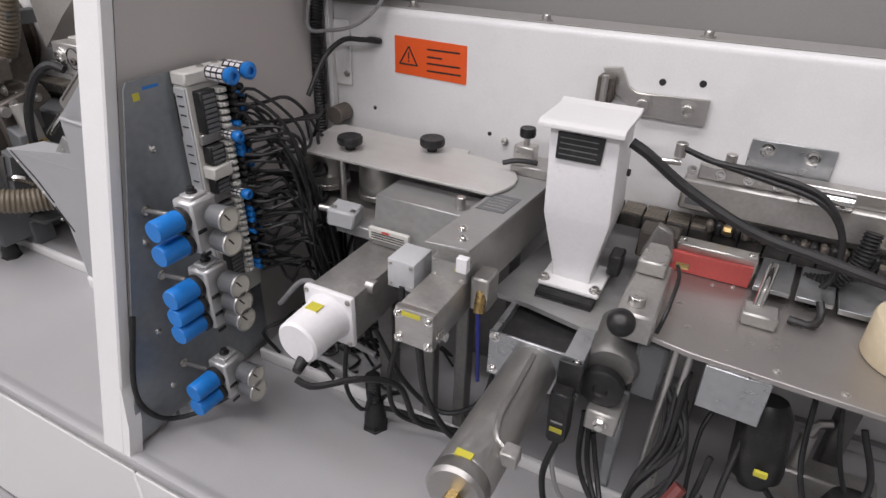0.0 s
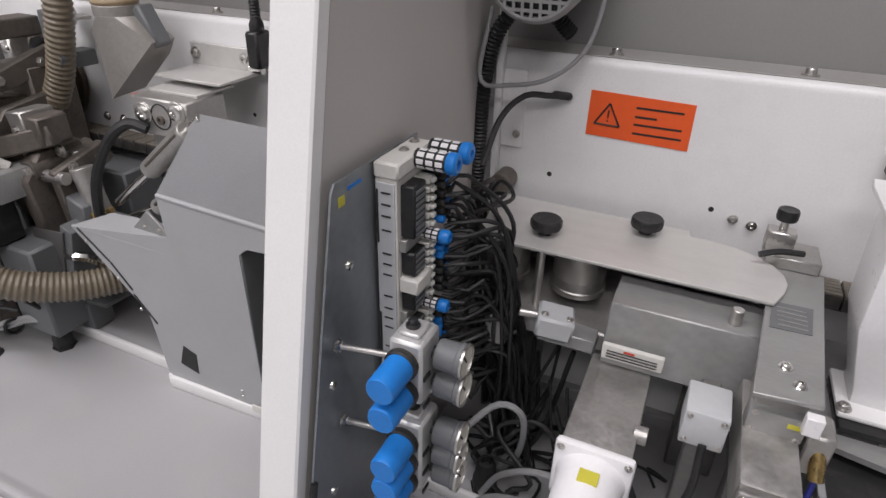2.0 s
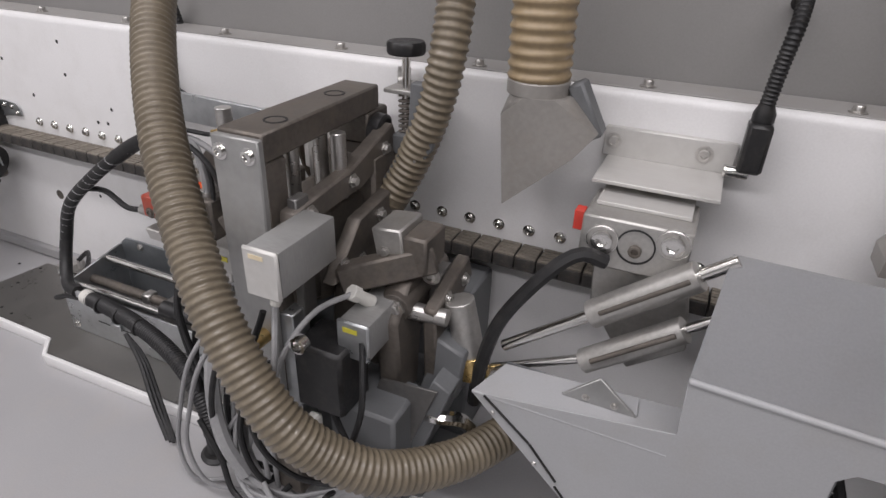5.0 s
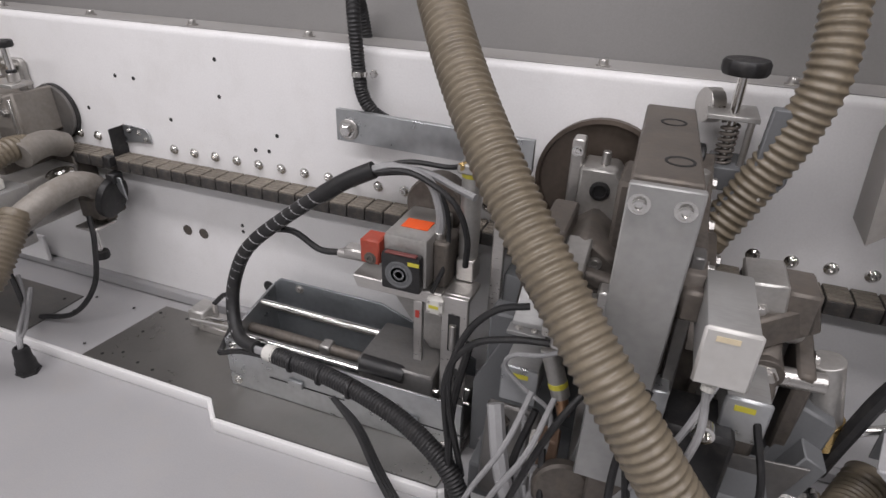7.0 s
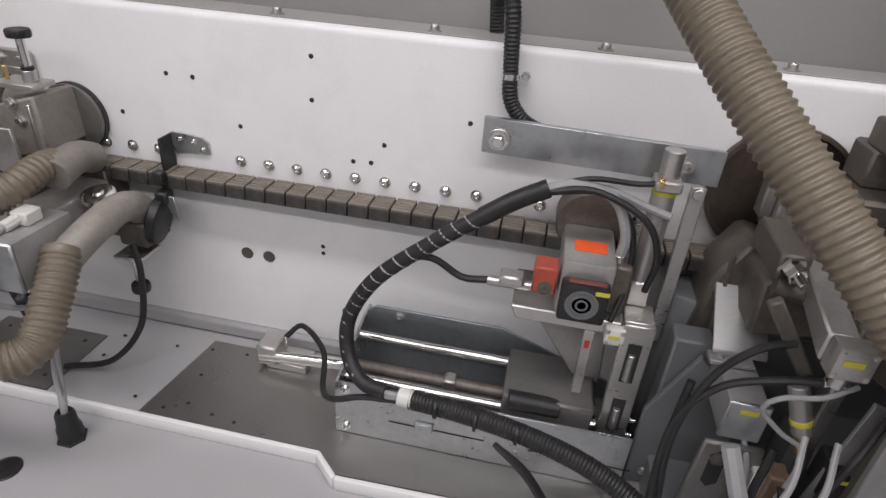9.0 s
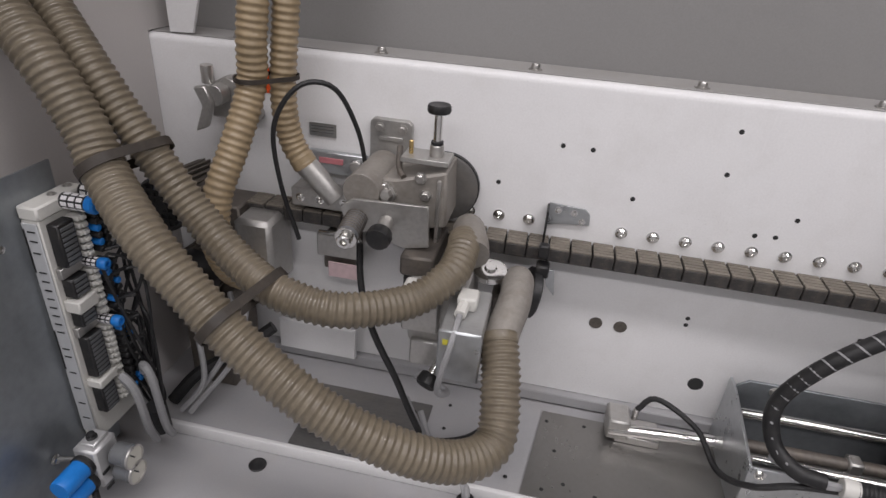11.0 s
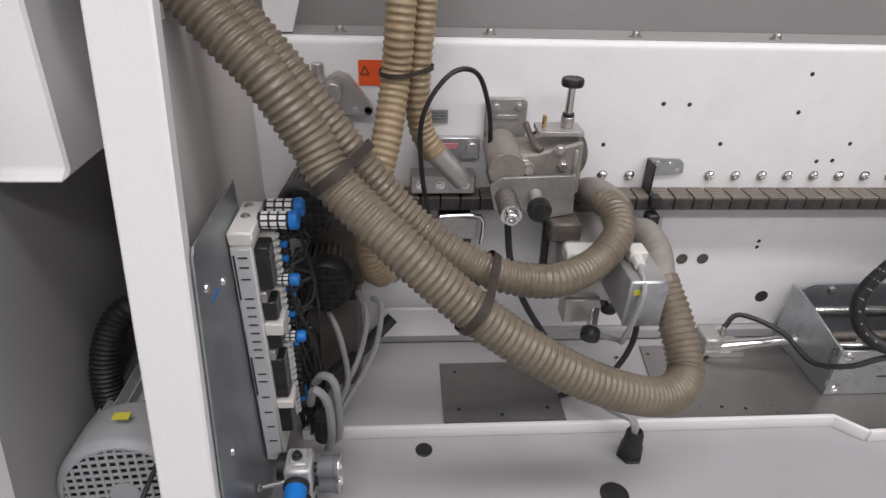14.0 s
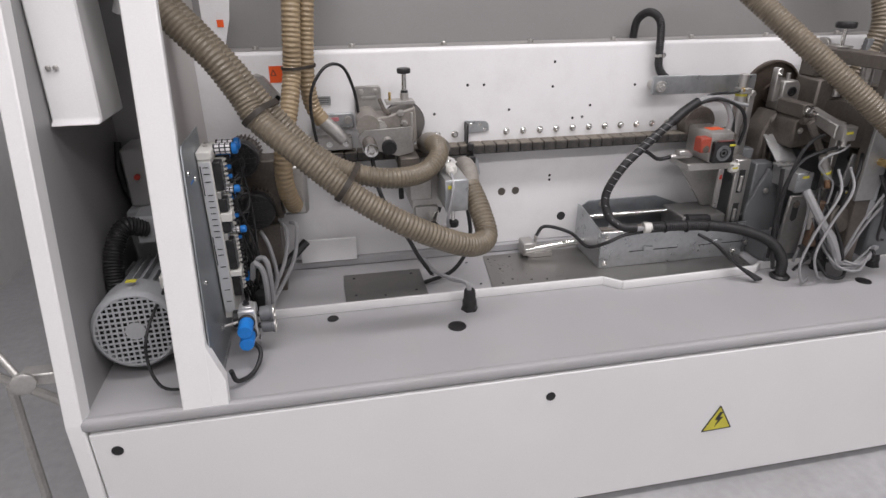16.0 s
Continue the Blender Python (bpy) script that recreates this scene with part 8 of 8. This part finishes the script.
for z in (0.577, 0.583, 0.589):
    box(bm, (-0.796, -0.0036, z), (-0.75, -0.003, z + 0.002), 0)
part("printed_line", bm, DGREY, t)
t = thing("lower_scale_bracket", "bright lower scale bracket with pale pink plate", "bracket", (-0.72, -0.05, 0.3))
part("plate", box(B(), (-0.77, -0.06, 0.335), (-0.68, -0.05, 0.385), 0.002), ALU, t)
part("pink_plate", box(B(), (-0.745, -0.064, 0.29), (-0.68, -0.06, 0.325), 0.001), mat("pale_pink", (0.6, 0.45, 0.46), 0.4), t)
part("wire_handle", tube(B(), [(-0.76, -0.07, 0.395), (-0.70, -0.075, 0.40), (-0.672, -0.075, 0.39), (-0.672, -0.07, 0.33)], 0.004), CHROME, t)
part("mount", box(B(), (-0.76, -0.05, 0.30), (-0.69, -0.001, 0.38), 0.003), DUSTY, t)
t = thing("cast_plate", "grey cast bracket plate with boss and bolts", "bracket", (-0.94, -0.03, 0.58))
part("plate", prism(B(), [(-0.99, 0.59), (-0.985, 0.655), (-0.955, 0.672), (-0.935, 0.665), (-0.89, 0.605), (-0.895, 0.59)], "y", -0.03, -0.002, 0.003), ALU, t)
part("boss", cyl(B(), (-0.965, -0.03, 0.64), (-0.965, -0.06, 0.64), 0.02), ALU, t)
part("stud", cyl(B(), (-0.99, -0.03, 0.655), (-0.99, -0.03, 0.69), 0.012), STEEL, t)
part("lever", prism(B(), [(-1.005, 0.57), (-0.98, 0.58), (-0.962, 0.63), (-0.975, 0.66), (-1.0, 0.655), (-0.985, 0.62)], "y", -0.07, -0.055, 0.003), ALU, t, "curved cast lever")
part("bore", lathe(B(), (-0.90, -0.03, 0.602), (0, -1, 0), [(0.008, 0), (0.008, 0.0015), (0.006, 0.002), (0.005, 0)], 14), HOLE, t)
part("bolt", hex_bolt(B(), (-0.925, -0.03, 0.603), (0, -1, 0), 0.006, 0.006), STEEL, t)
st = tagged(part("warning_sticker", prism(B(), [(-0.918, 0.69), (-0.865, 0.69), (-0.865, 0.642), (-0.918, 0.642)], "y", -0.0014, -0.0002, 0), ORANGE), "small orange warning sticker with black triangle", "sticker")
bm = B()
tri = [(-0.914, 0.663), (-0.898, 0.663), (-0.906, 0.679)]
for a, b in zip(tri, tri[1:] + tri[:1]):
    tube(bm, [(a[0], -0.0016, a[1]), ((a[0] + b[0]) / 2, -0.0016, (a[1] + b[1]) / 2), (b[0], -0.0016, b[1])], 0.0011, 6)
part("warning_triangle", bm, INK, st)
finned_motor("spindle_motor", "black-capped brown electric motor behind the hoses", (-0.986, -0.205, 0.310), (0.05, -1, 0.1), 0.054, 0.16, BLACK, DUSTY, "spindle motors")
finned_motor("spindle_motor", "black-capped brown electric motor behind the hoses", (-1.012, -0.20, 0.467), (0.0, -1, 0.1), 0.052, 0.17, BLACK, DUSTY, "spindle motors")
tagged(part("motor_stand", box(B(), (-1.03, -0.16, 0.022), (-0.93, -0.04, 0.25), 0.004), DUSTY), "dusty steel stand below the spindle motor", "stand")
tagged(part("motor_stand", box(B(), (-1.03, -0.09, 0.24), (-0.92, -0.002, 0.43), 0.004), DUSTY), "dusty steel bracket between the spindle motors", "stand")
tagged(part("lower_skirt", box(B(), (-0.885, -0.03, 0.05), (-0.70, -0.019, 0.13), 0.002), WHITE), "white sheet skirt below the beam", "skirt")
tagged(part("guard_block", box(B(), (-0.92, -0.12, 0.26), (-0.84, -0.02, 0.42), 0.01), ALU), "pale cast guard beside the spindle motor", "guard")
for pts in ([(-0.985, -0.18, 0.24), (-0.96, -0.22, 0.20), (-0.95, -0.24, 0.10), (-0.99, -0.27, 0.04)], [(-0.93, -0.14, 0.26), (-0.91, -0.17, 0.22), (-0.93, -0.20, 0.13), (-0.98, -0.26, 0.05)], [(-0.90, -0.15, 0.25), (-0.88, -0.17, 0.24), (-0.90, -0.2, 0.14), (-0.97, -0.27, 0.04)]):
    cable("cable", pts, 0.006, GCABLE, "pale grey cable hanging below the motor")
cable("cable", [(-0.86, -0.10, 0.16), (-0.93, -0.15, 0.11), (-0.99, -0.20, 0.08), (-1.03, -0.24, 0.03)], 0.014, RUBBER, "thick black hose running to the corner")
black_cable([(-0.64, -0.17, 0.44), (-0.63, -0.19, 0.36), (-0.60, -0.21, 0.28), (-0.55, -0.23, 0.20), (-0.52, -0.24, 0.14), (-0.48, -0.26, 0.08)], 0.0065, "black cable running behind the hoses")
black_cable([(-0.36, -0.12, 0.30), (-0.34, -0.14, 0.24), (-0.34, -0.17, 0.14), (-0.40, -0.20, 0.06), (-0.50, -0.22, 0.035)], 0.0065, "black hose curving down to the tray")
cable("cable", [(-0.50, -0.22, 0.12), (-0.47, -0.26, 0.09), (-0.42, -0.31, 0.08), (-0.385, -0.345, 0.085), (-0.383, -0.353, 0.06)], 0.006, GCABLE, "grey cable entering a cable gland")
cable("cable", [(-0.53, -0.22, 0.15), (-0.49, -0.25, 0.10), (-0.44, -0.30, 0.09), (-0.395, -0.34, 0.09), (-0.385, -0.353, 0.06)], 0.005, GCABLE, "grey cable entering a cable gland")
gland(-0.383, -0.353, 0.0, "black domed cable gland on the light grey table")

# valve panel at the left divider
mounting_panel(-1.082, [(-0.655, 0.024), (-0.54, 0.585), (-0.53, 0.596), (-0.34, 0.596), (-0.34, 0.024)], [(-0.52, 0.53), (-0.55, 0.27), (-0.46, 0.50)], (-0.51, 0.50), "bluish zinc-plated mounting panel beside the white post")
valve_terminal(-1.077, -0.418, 0.552, 0.46, "grey-white pneumatic valve terminal with black solenoids and blue fittings", 8)
starts = [(-1.012, -0.418 + dy, 0.50 - 0.016 * i) for i in range(0, 18, 3) for dy in (0.074, 0.090)]
tube_bundle("tube_bundle", starts, [(-1.005, -0.325, 0.40), (-1.01, -0.32, 0.25), (-1.01, -0.31, 0.13)], (-1.02, -0.30, 0.03), 0.003, RUBBER, "black pneumatic tubes hanging down from the valves", 15)
for pts in ([(-0.995, -0.34, 0.20), (-0.975, -0.36, 0.235), (-0.955, -0.37, 0.22), (-0.955, -0.36, 0.10), (-0.97, -0.33, 0.04)], [(-1.0, -0.37, 0.18), (-0.985, -0.40, 0.24), (-0.965, -0.40, 0.21), (-0.965, -0.39, 0.12), (-0.98, -0.36, 0.05)]):
    cable("cable", pts, 0.0075, GCABLE, "thick pale grey hose beside the valves")
regulator_bank(-1.012, -0.465, (0.118, 0.082), -1.078, "silver pressure regulator bank with blue knobs and round gauges")
t = thing("filter_bowl", "dark translucent filter bowl beside the regulator", "filter", (-1.035, -0.44, 0.06))
part("bowl", cyl(B(), (-1.052, -0.44, 0.10), (-1.034, -0.44, 0.10), 0.024), BLACK, t)
black_cable([(-1.01, -0.49, 0.06), (-0.985, -0.52, 0.04), (-1.0, -0.57, 0.015), (-1.035, -0.61, 0.02), (-1.045, -0.62, 0.06)], 0.006, "black cable looping at the foot of the panel")
tagged(part("hose_fitting", cyl(B(), (-0.99, -0.33, 0.05), (-0.985, -0.34, 0.12), 0.018), RUBBER), "black hose fitting at the panel foot", "fitting")

# ---- left end bay ----
m_ = finned_motor("fan_motor", "grey electric motor with square-holed fan grille on the table", (-1.272, -0.515, 0.137), (0.06, -1, 0.12), 0.104, 0.34, MOTG, MOTG)
part("yellow_label", box(B(), (-1.287, -0.462, 0.2455), (-1.262, -0.448, 0.2475), 0), YELLOW, m_)
for x in (-1.34, -1.22):
    part("foot", box(B(), (x - 0.015, -0.42, 0.0005), (x + 0.015, -0.24, 0.045), 0.003), MOTG, m_)
part("terminal_box", box(B(), (-1.215, -0.44, 0.19), (-1.17, -0.38, 0.245), 0.004), OFFW, m_, "white cable fitting box")
t = thing("gear_unit", "grey gear unit behind the fan motor", "gearbox", (-1.27, -0.15, 0.0))
part("housing", box(B(), (-1.345, -0.17, 0.0005), (-1.20, -0.02, 0.33), 0.008), MOTG, t)
part("top_housing", box(B(), (-1.335, -0.14, 0.33), (-1.19, -0.02, 0.50), 0.006), GREY, t)
part("terminal_box", box(B(), (-1.30, -0.27, 0.265), (-1.20, -0.17, 0.345), 0.006), MOTG, t, "grey terminal box")
part("red_button", cyl(B(), (-1.30, -0.14, 0.42), (-1.30, -0.152, 0.42), 0.008), RED, t)
t = thing("cable_conduit", "black corrugated conduit bowed beside the fan motor", "conduit", (-1.35, -0.3, 0.1))
part("conduit", ribbed(B(), [(-1.27, -0.26, 0.31), (-1.318, -0.29, 0.325), (-1.345, -0.33, 0.265), (-1.346, -0.36, 0.17), (-1.335, -0.37, 0.06)], 0.026, 0.008, 0.003, 14), RUBBER, t)
part("connector", cyl(B(), (-1.30, -0.265, 0.312), (-1.262, -0.255, 0.308), 0.014, n=8), STEEL, t)
black_cable([(-1.36, -0.05, 0.50), (-1.362, -0.08, 0.42), (-1.35, -0.09, 0.36), (-1.33, -0.12, 0.36)], 0.010)
black_cable([(-1.20, -0.44, 0.22), (-1.225, -0.56, 0.17), (-1.235, -0.59, 0.10), (-1.21, -0.61, 0.03), (-1.15, -0.60, 0.008)], 0.004, "thin black cable hanging in front of the motor")
t = thing("control_cabinet", "white painted control cabinet mounted in the end bay", "cabinet", (-1.28, -0.48, 0.65))
part("body", prism(B(), [(-0.425, 0.628), (-0.405, 0.64), (-0.38, 1.08), (-0.34, 1.6), (-0.24, 1.6), (-0.24, 0.628)], "x", -1.371, -1.266, 0.004), POST, t)
for x in (-1.35, -1.335):
    part("screw", lathe(B(), (x, -0.401, 0.752), (0, -1, 0.1), [(0.006, 0), (0.005, 0.004), (0.002, 0.005)], 12), STEEL, t)
tagged(part("duct_tube", tube(B(), [(-1.19, -0.30, 0.85), (-1.16, -0.30, 0.95), (-1.15, -0.3, 1.2)], 0.035, 16), GREY), "grey duct tube behind the cabinet", "duct")
tagged(part("hinge_bracket", prism(B(), [(-1.085, 0.734), (-1.035, 0.736), (-1.01, 0.82), (-1.0, 0.90), (-1.085, 0.90)], "y", 0.01, 0.018, 0.001), WHITE), "white bracket above the beam end", "bracket")
tagged(part("orange_tag", box(B(), (-1.045, 0.0075, 0.80), (-1.027, 0.0098, 0.82), 0.0004), ORANGE), "small orange tag on the white bracket", "tag")
t = thing("hand_wheel", "grey hand wheel on a rod outside the machine", "hand wheel", (-1.50, -0.62, 0.05))
part("wheel", lathe(B(), (-1.475, -0.65, 0.115), (0.3, -1, 0.1), [(0.022, 0), (0.025, 0.003), (0.025, 0.012), (0.02, 0.015), (0.008, 0.015)], 26), ALU, t)
part("rod", cyl(B(), (-1.478, -0.648, 0.115), (-1.60, -0.55, 0.24), 0.008), ALU, t)
part("bracket", box(B(), (-1.49, -0.64, 0.095), (-1.41, -0.60, 0.125), 0.003), ALU, t)
t = thing("pallet_frame", "grey steel tube frame standing on the floor", "frame", (-1.9, -0.3, FLOOR))
part("rail", tube(B(), [(-1.46, -0.55, -0.02), (-1.75, -0.35, -0.02), (-2.2, -0.05, -0.02)], 0.012), ALU, t)
part("leg", tube(B(), [(-1.62, -0.45, -0.02), (-1.63, -0.45, -0.25), (-1.64, -0.45, FLOOR)], 0.012), ALU, t)
